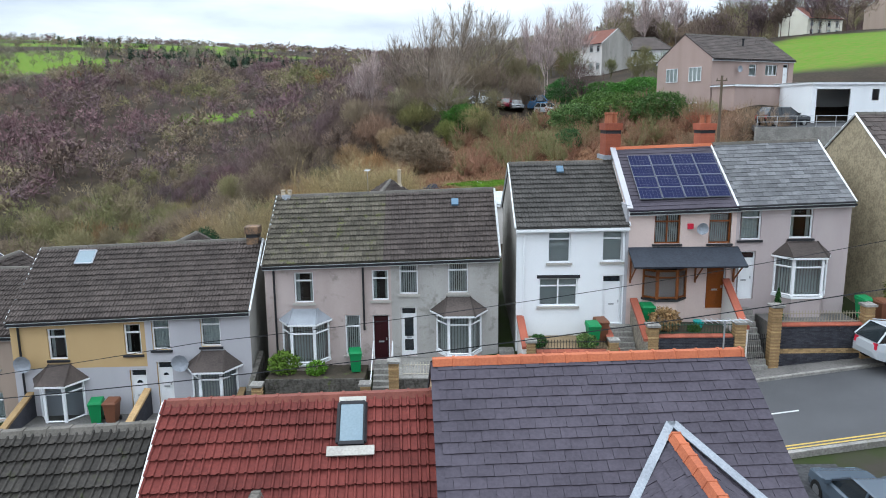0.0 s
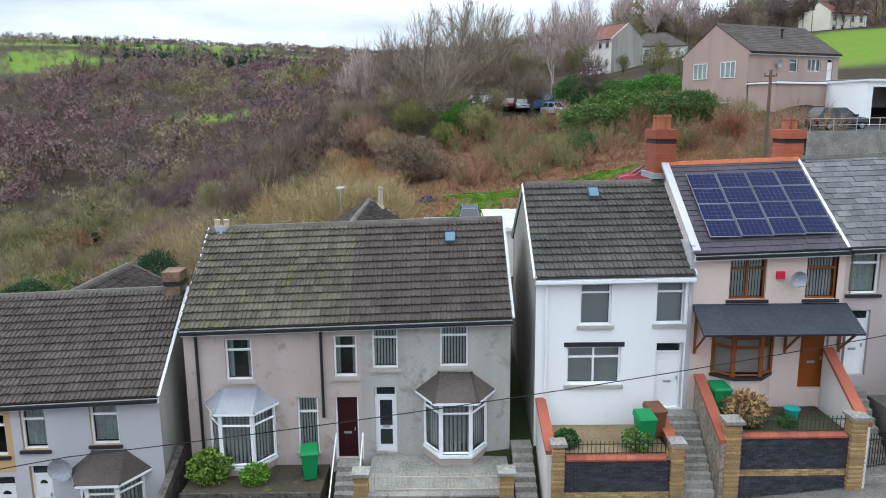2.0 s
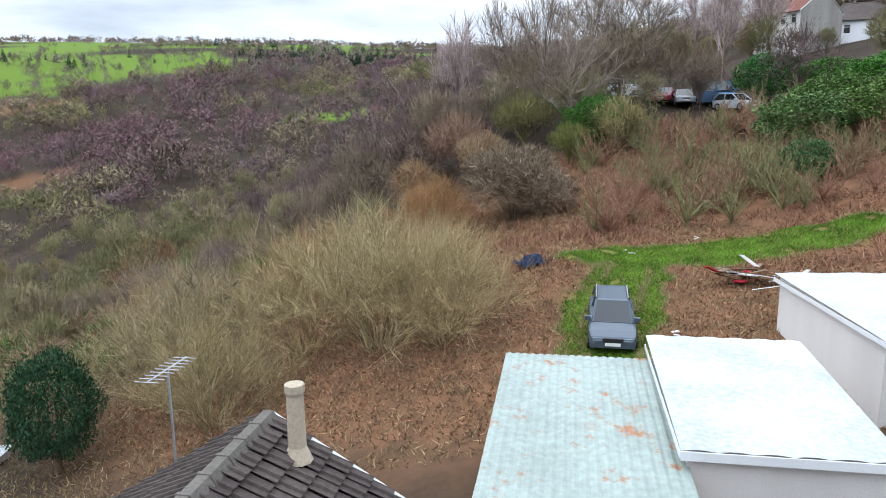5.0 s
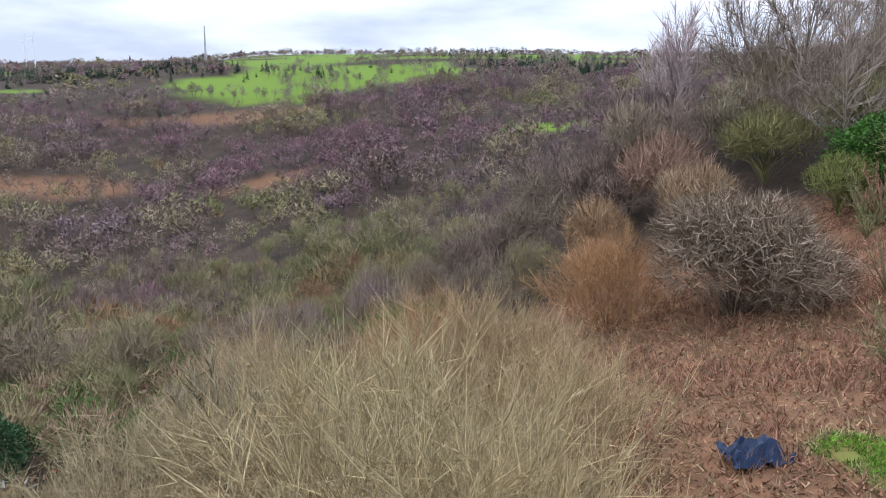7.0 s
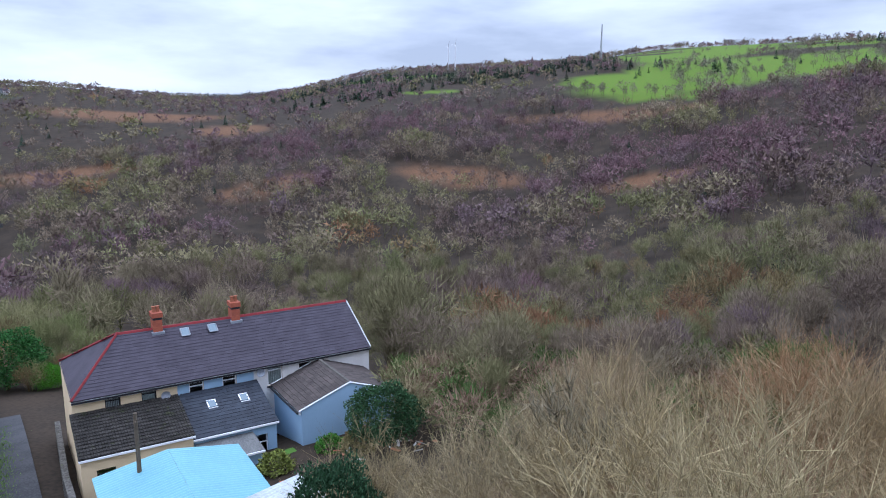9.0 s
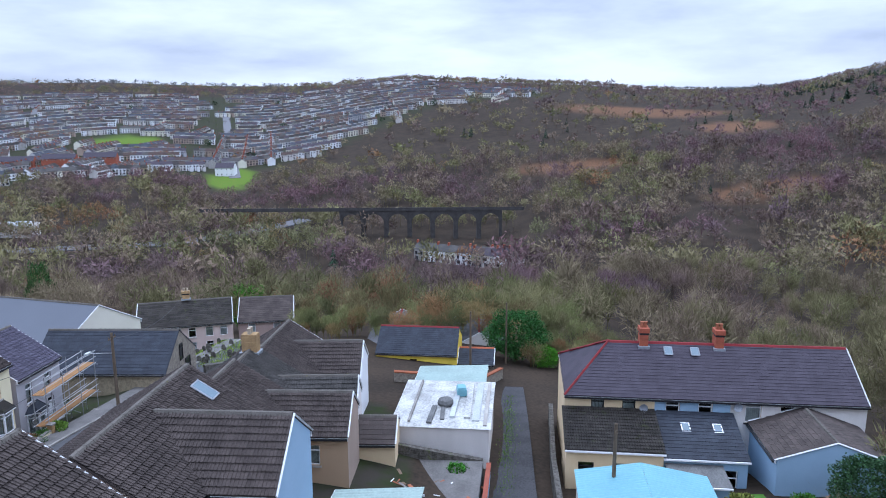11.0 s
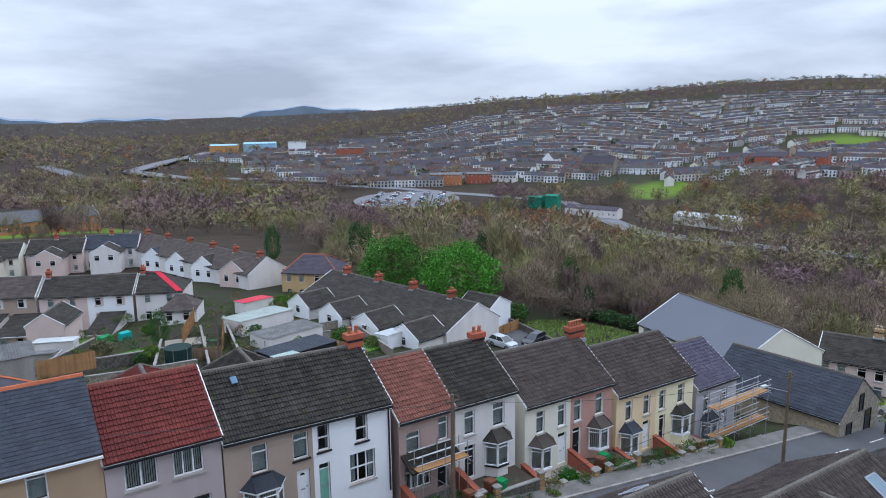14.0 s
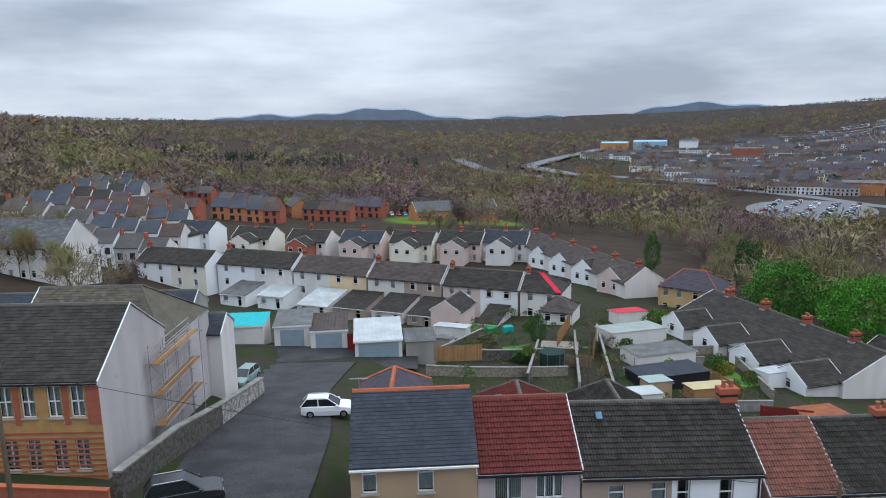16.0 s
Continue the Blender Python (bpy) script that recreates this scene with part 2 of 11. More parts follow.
FENCEWOOD = M("orange_fence_wood", (0.36, 0.2, 0.085), (0.27, 0.15, 0.065), fine=14, rnd=0.15)
POLEWOOD = M("tarred_pole", (0.15, 0.115, 0.08), (0.09, 0.07, 0.05))
STEEL = M("galvanised_steel", (0.45, 0.46, 0.47), (0.34, 0.35, 0.36), rough=0.45, metal=0.7)
BINGREEN = M("green_bin_plastic", (0.02, 0.22, 0.07), (0.015, 0.17, 0.055), rough=0.5, amt=0.3, bump=0.05)
BINBROWN = M("brown_bin_plastic", (0.17, 0.07, 0.04), (0.13, 0.055, 0.03), rough=0.5, amt=0.3, bump=0.05)
TEAL = M("teal_plastic", (0.03, 0.36, 0.33), (0.025, 0.28, 0.26), rough=0.5)
WHITEMETAL = M("white_painted_sheet", (0.5, 0.53, 0.53), (0.33, 0.35, 0.35), scale=0.5, fine=8, amt=0.5, rough=0.5)
GREENSHEET = M("rusting_green_sheet", (0.32, 0.37, 0.34), (0.23, 0.27, 0.245), scale=0.5, fine=6, amt=0.5, moss=(0.3, 0.15, 0.08), moss_at=0.56, rough=0.6)
TURQSHEET = M("pale_turquoise_sheet", (0.2, 0.4, 0.45), (0.16, 0.33, 0.38), scale=0.5, fine=6, amt=0.3, rough=0.5)
SAGESHEET = M("sage_corrugated_sheet", (0.33, 0.42, 0.38), (0.25, 0.32, 0.29), scale=0.5, fine=6, amt=0.5, rough=0.6)
FELT = M("grey_roof_felt", (0.16, 0.16, 0.155), (0.09, 0.09, 0.088), scale=0.8, fine=10, amt=0.6)
RUST = M("rusty_sheet", (0.30, 0.10, 0.045), (0.2, 0.07, 0.035), scale=1.2, fine=8, amt=0.6)
TYRE = M("tyre_rubber", (0.018, 0.018, 0.018), rough=0.8)
CARGLASS = M("tinted_car_glass", (0.015, 0.02, 0.024), rough=0.06, bump=0, spec=0.6, amt=0.1)
ALLOY = M("alloy_wheel", (0.4, 0.4, 0.41), rough=0.35, metal=0.8)

# ---------------------------------------------------------------- the lie of the land (x, y, height)
STREET_SPOTS = [(55, 29, 2.6), (30, 27.4, 0.5), (15, 26.2, -1.0), (0, 25.3, -2.5), (-15, 24.4, -4.3), (-30, 23.4, -6.4), (-47, 22, -8.7), (-62, 21, -10.6), (-80, 26, -13.5)]
PLOT_SPOTS = [(5, 37, 0.2), (14, 37, 0.9), (-3, 37, -0.9), (-14, 36, -2.6), (-28, 40, -4.6), (-42, 40, -6.8), (-56, 40, -9.6), (5, 48, 1.4), (-3, 47, 0.7), (2, 62, 2.2), (0, 70, 3.2),
              (8, 70, 3.6), (15, 62, 4.2), (-9, 64, -0.2), (-18, 62, -4), (-30, 58, -7.5), (-43, 62, -9.4), (-40, 51, -9), (-56, 51, -10.6), (-46, 78, -9.4)]
BANK_SPOTS = [(0, 84, 4.0), (8, 84, 4.6), (0, 100, 7.2), (5, 112, 11.2), (15, 110, 10.8), (-8, 114, 8.5), (20, 80, 8.0), (22, 66, 5.5), (30, 73, 10.6), (45, 72, 9.3), (34, 66, 8.4), (42, 66.5, 8.5), (36, 70, 9.2), (35, 110, 13.5), (36, 150, 18.3), (48, 150, 20.5),
              (70, 150, 25), (70, 90, 17), (30, 260, 26), (80, 260, 29), (110, 172, 29), (-25, 130, -1), (-20, 90, -4)]
VALLEY_SPOTS = [(-45, 94, -11), (-50, 150, -16), (-95, 150, -30), (-60, 240, -14), (-150, 300, -16), (-110, 400, 6), (-200, 470, 22), (-171, 525, 25), (-382, 636, 56), (-544, 808, 86), (-519, 670, 64), (-650, 680, 78),
                (-100, 800, 62), (0, 420, 34), (-100, 40, -18), (-130, 60, -24), (-190, 60, -37), (-260, 60, -50), (-330, 40, -54), (-330, -40, -54), (-400, 30, -54), (-480, 60, -42), (-650, 60, -22), (-160, 150, -38), (-280, 220, -42)]
WEST_SPOTS = [(-300, 350, -20), (-500, 300, 0), (-750, 330, 10), (-1500, 500, 36), (-1500, 800, 105), (-1600, 1100, 132), (-1200, 1400, 165), (-1500, 180, 60), (-1500, -200, 74), (-1000, 100, 25), (-1000, -300, -2), (-720, -240, -34), (-560, -120, -44),
              (-1300, -1000, 60), (-900, -700, -12), (-560, -480, -40), (-420, -300, -42), (-1000, -1400, 34), (-600, -1000, -26), (-380, -640, -40), (-190, -100, -42), (-260, -230, -46), (-230, -330, -40), (-120, -40, -23)]
SOUTH_SPOTS = [(-52, -27, -14.2), (-90, -60, -20), (12, -27, -6.8), (22, -30, -6.4), (20, 0, -3.6), (13, -12, -5), (24, 8, -1.6), (36, -8, -2.4), (0, -50, -12.6), (0, -68, -16), (46, -86, -16), (20, -74, -16.2), (35, -78, -16), (20, -55, -13.4), (35, -57, -12.8), (-20, -58, -13.4), (-25, -132, -16), (-10, -190, -18), (67, -200, -17), (30, -150, -16),
               (-60, -110, -17), (-80, -190, -24), (-110, -300, -38), (-30, -420, -36), (110, -420, -27), (0, -900, -24), (300, -900, -20)]
FAR_SPOTS = [(-300, -1600, -40), (0, -2400, -34), (-900, -3600, -10), (600, -3600, -6), (-1500, -3000, 20), (150, -60, 4), (130, 60, 14), (300, 0, 40), (400, 400, 50), (300, -400, 10), (1200, 0, 110), (-2500, 300, 84), (-2900, 1000, 88), (-1000, 980, 104), (-2400, -1400, 110), (500, 1200, 85), (-700, 2400, 200), (1500, -2200, 42), (-3500, 2000, 230)]
SPOTS = np.array(STREET_SPOTS + PLOT_SPOTS + BANK_SPOTS + VALLEY_SPOTS + WEST_SPOTS + SOUTH_SPOTS + FAR_SPOTS, float)


def warp(x, y):
    dx, dy = x, y - 30
    r = np.hypot(dx, dy) + 1e-6
    s = np.log1p(r / 40) / r
    return np.stack([dx * s, dy * s], -1)


SU = warp(SPOTS[:, 0], SPOTS[:, 1])
SK = np.sqrt(((SU[:, None] - SU[None]) ** 2).sum(-1) + 0.0016)
SA = np.block([[SK, np.ones((len(SU), 1)), SU], [np.ones((1, len(SU))), np.zeros((1, 3))], [SU.T, np.zeros((2, 3))]])
SW = np.linalg.solve(SA, np.r_[SPOTS[:, 2], 0, 0, 0])


def land(x, y):
    """Height of the open ground."""
    x, y = np.asarray(x, float), np.asarray(y, float)
    u = warp(x, y).reshape(-1, 2)
    out = np.empty(len(u))
    for i in range(0, len(u), 20000):
        c = u[i:i + 20000]
        out[i:i + 20000] = np.sqrt(((c[:, None] - SU[None]) ** 2).sum(-1) + 0.0016) @ SW[:-3] + SW[-3] + c @ SW[-2:]
    return out.reshape(x.shape)


def street_y(x):
    return 25.3 + 0.06 * x


def street_z(x):
    return np.interp(x, (-80, -62, -47, -30, -15, 0, 15, 30, 55), (-13.2, -10.6, -8.7, -6.4, -4.3, -2.5, -1.0, 0.5, 2.6))


SIDE_X, SIDE_Y, SIDE_Z = (14.0, 14.0, 14.5, 16.5, 15.0), (20.0, 10.0, 0.0, -13.0, -27.0), (-1.3, -2.3, -3.7, -5.3, -6.8)


def side_x(y):
    return np.interp(-np.asarray(y, float), [-v for v in SIDE_Y], SIDE_X)


def side_z(y):
    return np.interp(-np.asarray(y, float), [-v for v in SIDE_Y], SIDE_Z)


def ground(x, y):
    """Open ground, cut level where the two streets and the level house plots run."""
    x, y = np.asarray(x, float), np.asarray(y, float)
    z = land(x, y)
    w = np.clip((7.0 - np.abs(y - street_y(x))) / 2.0, 0, 1) * np.clip((x + 85) / 6, 0, 1) * np.clip((60 - x) / 6, 0, 1)
    z = z * (1 - w) + (street_z(x) - 0.12) * w
    w = np.clip((6.5 - np.abs(x - side_x(y))) / 2.0, 0, 1) * np.clip((y + 34) / 4, 0, 1) * np.clip((20 - y) / 2, 0, 1)
    return z * (1 - w) + (side_z(y) - 0.1) * w


def gz(x, y):
    return float(ground(np.array([x]), np.array([y]))[0])


# ---------------------------------------------------------------- mesh building
class B:
    """Collects faces of one mesh."""

    def __init__(self):
        self.v, self.f, self.m = [], [], []

    def face(self, pts, mi=0):
        i = len(self.v)
        self.v += [tuple(p) for p in pts]
        self.f.append(tuple(range(i, i + len(pts))))
        self.m.append(mi)

    def solid(self, pts, faces, mi=0):
        i = len(self.v)
        self.v += [tuple(p) for p in pts]
        self.f += [tuple(i + q for q in f) for f in faces]
        self.m += [mi] * len(faces)

    def box(self, x0, x1, y0, y1, z0, z1, mi=0, dz=0.0):
        """A block; dz lifts its high-x end."""
        p = [(x0, y0, z0), (x1, y0, z0 + dz), (x1, y1, z0 + dz), (x0, y1, z0), (x0, y0, z1), (x1, y0, z1 + dz), (x1, y1, z1 + dz), (x0, y1, z1)]
        self.solid(p, [(3, 2, 1, 0), (4, 5, 6, 7), (0, 1, 5, 4), (1, 2, 6, 5), (2, 3, 7, 6), (3, 0, 4, 7)], mi)

    def slab(self, a, b, c, d, t, mi=0):
        """A plate of thickness t below the quad a b c d (anticlockwise from above)."""
        a, b, c, d = (Vector(q) for q in (a, b, c, d))
        n = (b - a).cross(d - a).normalized() * t
        p = [a - n, b - n, c - n, d - n, a, b, c, d]
        self.solid(p, [(3, 2, 1, 0), (4, 5, 6, 7), (0, 1, 5, 4), (1, 2, 6, 5), (2, 3, 7, 6), (3, 0, 4, 7)], mi)

    def beam(self, a, b, w, mi=0, n=4, taper=1.0):
        """A bar of n sides from a to b."""
        a, b = Vector(a), Vector(b)
        d = (b - a).normalized()
        s = d.orthogonal().normalized() if abs(d.z) < 0.9 else Vector((1, 0, 0))
        s = (s - d * s.dot(d)).normalized()
        t = d.cross(s)
        ring = [s * math.cos(2 * math.pi * (k + 0.5) / n) + t * math.sin(2 * math.pi * (k + 0.5) / n) for k in range(n)]
        p = [a + r * w for r in ring] + [b + r * w * taper for r in ring]
        f = [(k, (k + 1) % n, n + (k + 1) % n, n + k) for k in range(n)]
        self.solid(p, f + [tuple(range(n - 1, -1, -1)), tuple(range(n, 2 * n))], mi)

    def lathe(self, cx, cy, rings, n=10, mi=0):
        """Rings of (radius, z) about an upright axis."""
        p = [(cx + r * math.cos(2 * math.pi * k / n), cy + r * math.sin(2 * math.pi * k / n), z) for r, z in rings for k in range(n)]
        f = [(j * n + k, j * n + (k + 1) % n, (j + 1) * n + (k + 1) % n, (j + 1) * n + k) for j in range(len(rings) - 1) for k in range(n)]
        f += [tuple(range(n - 1, -1, -1)), tuple(range((len(rings) - 1) * n, len(rings) * n))]
        self.solid(p, f, mi)

    def mesh(self, name, mats, smooth=False):
        me = bpy.data.meshes.new(name)
        me.from_pydata(self.v, [], self.f)
        for m in mats:
            me.materials.append(m)
        me.polygons.foreach_set("material_index", self.m)
        if smooth:
            me.polygons.foreach_set("use_smooth", [True] * len(self.f))
        me.update()
        return me


def aslist(m):
    return m if isinstance(m, (list, tuple)) else [m]


def part(name, b, mats, parent, label="", smooth=False):
    """One mesh object under a thing or under a part."""
    ob = new(name, b.mesh(name, aslist(mats), smooth))
    ob.parent = parent
    if label:
        ob["label"] = label
    return ob


def thing(name, label, category, x=0, y=0, z=0, rz=0, group="", kind=""):
    """An Empty at the thing's base; its parts go under it."""
    ob = new(name)
    ob.empty_display_size = 0.3
    ob.matrix_world = pose(x, y, z, 0, 0, rz)
    return tagged(ob, label, category, group, kind)


def solo(name, b, mats, label, category, x=0, y=0, z=0, rz=0, group="", kind="", smooth=False):
    """A thing of one mesh."""
    ob = new(name, b.mesh(name, aslist(mats), smooth))
    ob.matrix_world = pose(x, y, z, 0, 0, rz)
    return tagged(ob, label, category, group, kind)


# ---------------------------------------------------------------- roof tiles
def tile_mesh(w, h, flat=False):
    """One roof tile, lying on its plane: x along the eaves, y up the slope; pans and a roll, thick lower edge."""
    b = B()
    t = 0.016 if flat else 0.045
    prof = [(0, 0.0), (1, 0.0)] if flat else [(0, 0.042), (0.1, 0.042), (0.15, 0.0), (0.42, 0.0), (0.47, 0.042), (0.57, 0.042), (0.62, 0.0), (0.96, 0.0), (1.0, 0.012)]
    up = h + (0.05 if flat else 0.06)
    k = 0.975 if flat else 0.968
    low = [(q * w * k, 0, z + t + (0.012 if flat else 0.026)) for q, z in prof]
    top = [(q * w * k, up, z * 0.8 + 0.004) for q, z in prof]
    bot = [(q * w * k, 0, z + (0.0 if flat else t + 0.006)) for q, z in prof]
    n = len(prof)
    pts = low + top + bot
    fs = [(i, i + 1, n + i + 1, n + i) for i in range(n - 1)] + [(2 * n + i, 2 * n + i + 1, i + 1, i) for i in range(n - 1)]
    fs += [(0, n, 2 * n), (n - 1, 3 * n - 1, 2 * n - 1)]
    b.solid(pts, fs)
    return b


TILE_CACHE = {}


def tiled(parent, o, u, v, length, rise, material, w=0.33, h=0.33, flat=False, singles=0, inside=None, from_top=True):
    """Covers a roof plane from the eaves corner o, along u, up v, with tiles; the first `singles` of them are pieces of their own."""
    o, u, v = Vector(o), Vector(u).normalized(), Vector(v).normalized()
    v = (v - u * v.dot(u)).normalized()
    n = u.cross(v)
    cols, rows = max(1, round(length / w)), max(1, round(rise / h))
    w, h = length / cols, rise / rows
    key = (round(w, 3), round(h, 3), flat)
    if key not in TILE_CACHE:
        TILE_CACHE[key] = tile_mesh(w, h, flat)
    tb = TILE_CACHE[key]
    rng = random.Random(int(length * 100 + rise * 10 + o.x * 7))
    places = []
    for r in range(rows):
        off = 0.5 * w if (r % 2 and flat) else 0.0
        for c in range(cols):
            x, y = c * w + off, r * h
            if x + w > length + 0.02 and flat and off:
                x = length - w
            if inside and not inside(x + w / 2, y + h / 2):
                continue
            places.append((r, x, y + rng.uniform(-0.006, 0.006), rng.uniform(-0.006, 0.008)))
    if from_top:
        places.reverse()
    m3 = Matrix((u, v, n)).transposed()
    me = None
    for r, x, y, lift in places[:singles]:
        if me is None:
            me = tb.mesh("roof_tile", [material])
        ob = new("slate" if flat else "roof_tile", me)
        ob.parent = parent
        ob.matrix_local = Matrix.Translation(o + u * x + v * y + n * (0.01 + lift)) @ m3.to_4x4()
    rest = places[singles:]
    if rest:
        base = np.array(tb.v) @ np.array(m3).T
        off = np.array([tuple(o + u * x + v * y + n * (0.01 + lift)) for r, x, y, lift in rest])
        vs = (off[:, None] + base[None]).reshape(-1, 3)
        k = len(tb.v)
        fs = [tuple(i * k + q for q in f) for i in range(len(rest)) for f in tb.f]
        me2 = bpy.data.meshes.new("tiles")
        me2.from_pydata(vs.tolist(), [], fs)
        me2.materials.append(material)
        ob = new("slate_rest" if flat else "roof_tile_rest", me2)
        ob.parent = parent
        ob["kind"] = "stuff"
    return places


# ---------------------------------------------------------------- openings
def wall_panel(b, x0, x1, z0, z1, holes, thick=0.25, dz=0.0, mi=0, y=0.0):
    """A wall in the plane y with rectangular holes (x0, x1, z0, z1) through it; dz lifts its top at x1."""
    def top(x):
        return z1 + dz * (x - x0) / (x1 - x0)
    xs = sorted({x0, x1, *[h[0] for h in holes], *[h[1] for h in holes]})
    for a, c in zip(xs, xs[1:]):
        mid = (a + c) / 2
        cut = sorted([(h[2], h[3]) for h in holes if h[0] < mid < h[1]])
        z = z0
        for lo, hi in cut + [(None, None)]:
            if lo is None:
                q = [(a, z), (c, z), (c, top(c)), (a, top(a))]
            else:
                q = [(a, z), (c, z), (c, lo), (a, lo)]
            b.face([(p, y, r) for p, r in q], mi)
            b.face([(p, y + thick, r) for p, r in reversed(q)], mi)
            z = hi
    for a, c, lo, hi in holes:
        b.face([(a, y, lo), (c, y, lo), (c, y + thick, lo), (a, y + thick, lo)], mi)
        b.face([(a, y, hi), (a, y + thick, hi), (c, y + thick, hi), (c, y, hi)], mi)
        b.face([(a, y, lo), (a, y + thick, lo), (a, y + thick, hi), (a, y, hi)], mi)
        b.face([(c, y, lo), (c, y, hi), (c, y + thick, hi), (c, y + thick, lo)], mi)


def window_unit(parent, x0, x1, z0, z1, y=0.1, frame_mat=None, split=0.72, bars=0, sill="stone", dress="net", lintel=None):
    """A framed window in an opening: frame with a top light, pane, sill, and what hangs behind it."""
    fm = frame_mat or UPVC
    b = B()
    t = 0.065
    d = 0.07
    b.box(x0, x1, y, y + d, z0, z0 + t)
    b.box(x0, x1, y, y + d, z1 - t, z1)
    b.box(x0, x0 + t, y, y + d, z0 + t, z1 - t)
    b.box(x1 - t, x1, y, y + d, z0 + t, z1 - t)
    if split:
        zs = z0 + (z1 - z0) * split
        b.box(x0 + t, x1 - t, y - 0.008, y + d - 0.01, zs - 0.035, zs + 0.035)
    for k in range(bars):
        xb = x0 + (x1 - x0) * (k + 1) / (bars + 1)
        b.box(xb - 0.035, xb + 0.035, y - 0.004, y + d - 0.012, z0 + t, z1 - t)
    w = part("window", b, fm, parent)
    g = B()
    g.face([(x0 + t, y + 0.045, z0 + t), (x1 - t, y + 0.045, z0 + t), (x1 - t, y + 0.045, z1 - t), (x0 + t, y + 0.045, z1 - t)])
    part("pane", g, GLASS, w).visible_shadow = False
    if sill:
        s = B()
        s.box(x0 - 0.09, x1 + 0.09, -0.09, y, z0 - 0.11, z0 - 0.01)
        part("sill", s, DARKTRIM if sill == "dark" else STONETRIM, w)
    if lintel:
        s = B()
        s.box(x0 - 0.1, x1 + 0.1, -0.03, 0.05, z1 + 0.005, z1 + 0.16)
        part("lintel", s, DARKTRIM, w)
    if dress == "vertical":
        c = B()
        k = max(3, int((x1 - x0) / 0.11))
        for i in range(k):
            xa = x0 + t + (x1 - x0 - 2 * t) * i / k
            c.box(xa, xa + 0.068, y + 0.13, y + 0.134, z0 + t, z1 - t)
        part("blind", c, BLINDS, w)
    elif dress == "net":
        c = B()
        n = 14
        for i in range(n):
            xa, xb = (x0 + t + (x1 - x0 - 2 * t) * (i + k) / n for k in (0, 1))
            ya, yb = (y + 0.16 + 0.02 * ((i + k) % 2) for k in (0, 1))
            c.face([(xa, ya, z0 + t), (xb, yb, z0 + t), (xb, yb, z1 - t), (xa, ya, z1 - t)])
        part("net_curtain", c, CURTAIN, w)
    elif dress == "sides":
        c = B()
        for xa, xb in ((x0 + t, x0 + (x1 - x0) * 0.26), (x1 - (x1 - x0) * 0.22, x1 - t)):
            for i in range(4):
                xc, xd = xa + (xb - xa) * i / 4, xa + (xb - xa) * (i + 1) / 4
                c.face([(xc, y + 0.15 + 0.03 * (i % 2), z0 + t), (xd, y + 0.15 + 0.03 * ((i + 1) % 2), z0 + t), (xd, y + 0.15 + 0.03 * ((i + 1) % 2), z1 - t), (xc, y + 0.15 + 0.03 * (i % 2), z1 - t)])
        part("curtain", c, CURTAIN, w)
    elif dress == "venetian":
        c = B()
        k = int((z1 - z0) / 0.06)
        for i in range(k):
            zz = z0 + t + (z1 - z0 - 2 * t) * i / k
            c.face([(x0 + t, y + 0.12, zz), (x1 - t, y + 0.12, zz), (x1 - t, y + 0.145, zz + 0.05), (x0 + t, y + 0.145, zz + 0.05)])
        part("blind", c, BLINDS, w)
    return w


def door_unit(parent, x0, x1, z0, z1, material, y=0.12, fan=True, glazed=False, label="", arch=False):
    """A door with panels, frame, fanlight, handle and letter plate."""
    b = B()
    t = 0.06
    zf = z1 - 0.38 if fan else z1 - t
    b.box(x0, x0 + t, y, y + 0.09, z0, z1)
    b.box(x1 - t, x1, y, y + 0.09, z0, z1)
    b.box(x0 + t, x1 - t, y, y + 0.09, z1 - t, z1)
    if fan:
        b.box(x0 + t, x1 - t, y, y + 0.09, zf, zf + t)
    fr = part("door_frame", b, UPVC, parent)
    leaf = B()
    leaf.box(x0 + t, x1 - t, y + 0.03, y + 0.08, z0, zf)
    xm, hw = (x0 + x1) / 2, (x1 - x0) / 2 - t
    if not glazed:
        for sx in (-1, 1):
            cx = xm + sx * hw * 0.48
            leaf.box(cx - hw * 0.3, cx + hw * 0.3, y + 0.018, y + 0.03, z0 + 0.2, z0 + 0.85)
            leaf.box(cx - hw * 0.3, cx + hw * 0.3, y + 0.018, y + 0.03, z0 + 1.0, zf - 0.3)
    d = part("door", leaf, material, parent, label)
    g = B()
    if glazed:
        for a, c in ((z0 + 0.25, z0 + 0.8), (z0 + 0.95, zf - 0.15)):
            g.box(xm - hw * 0.68, xm + hw * 0.68, y + 0.022, y + 0.031, a, c)
    if fan:
        g.box(x0 + t, x1 - t, y + 0.03, y + 0.035, zf + t, z1 - t)
    if arch:
        n = 6
        pts = [(xm + hw * 0.45 * math.cos(math.pi * k / n), y + 0.016, zf - 0.32 + hw * 0.45 * math.sin(math.pi * k / n)) for k in range(n + 1)]
        g.face(list(reversed(pts)))
    if g.f:
        part("door_glass", g, CARGLASS, d)
    k = B()
    k.box(x1 - t - 0.11, x1 - t - 0.07, y - 0.03, y + 0.03, z0 + 0.98, z0 + 1.1)
    k.box(xm - 0.13, xm + 0.13, y + 0.005, y + 0.02, z0 + 0.86, z0 + 0.94)
    part("handle", k, STEEL, d)
    return d


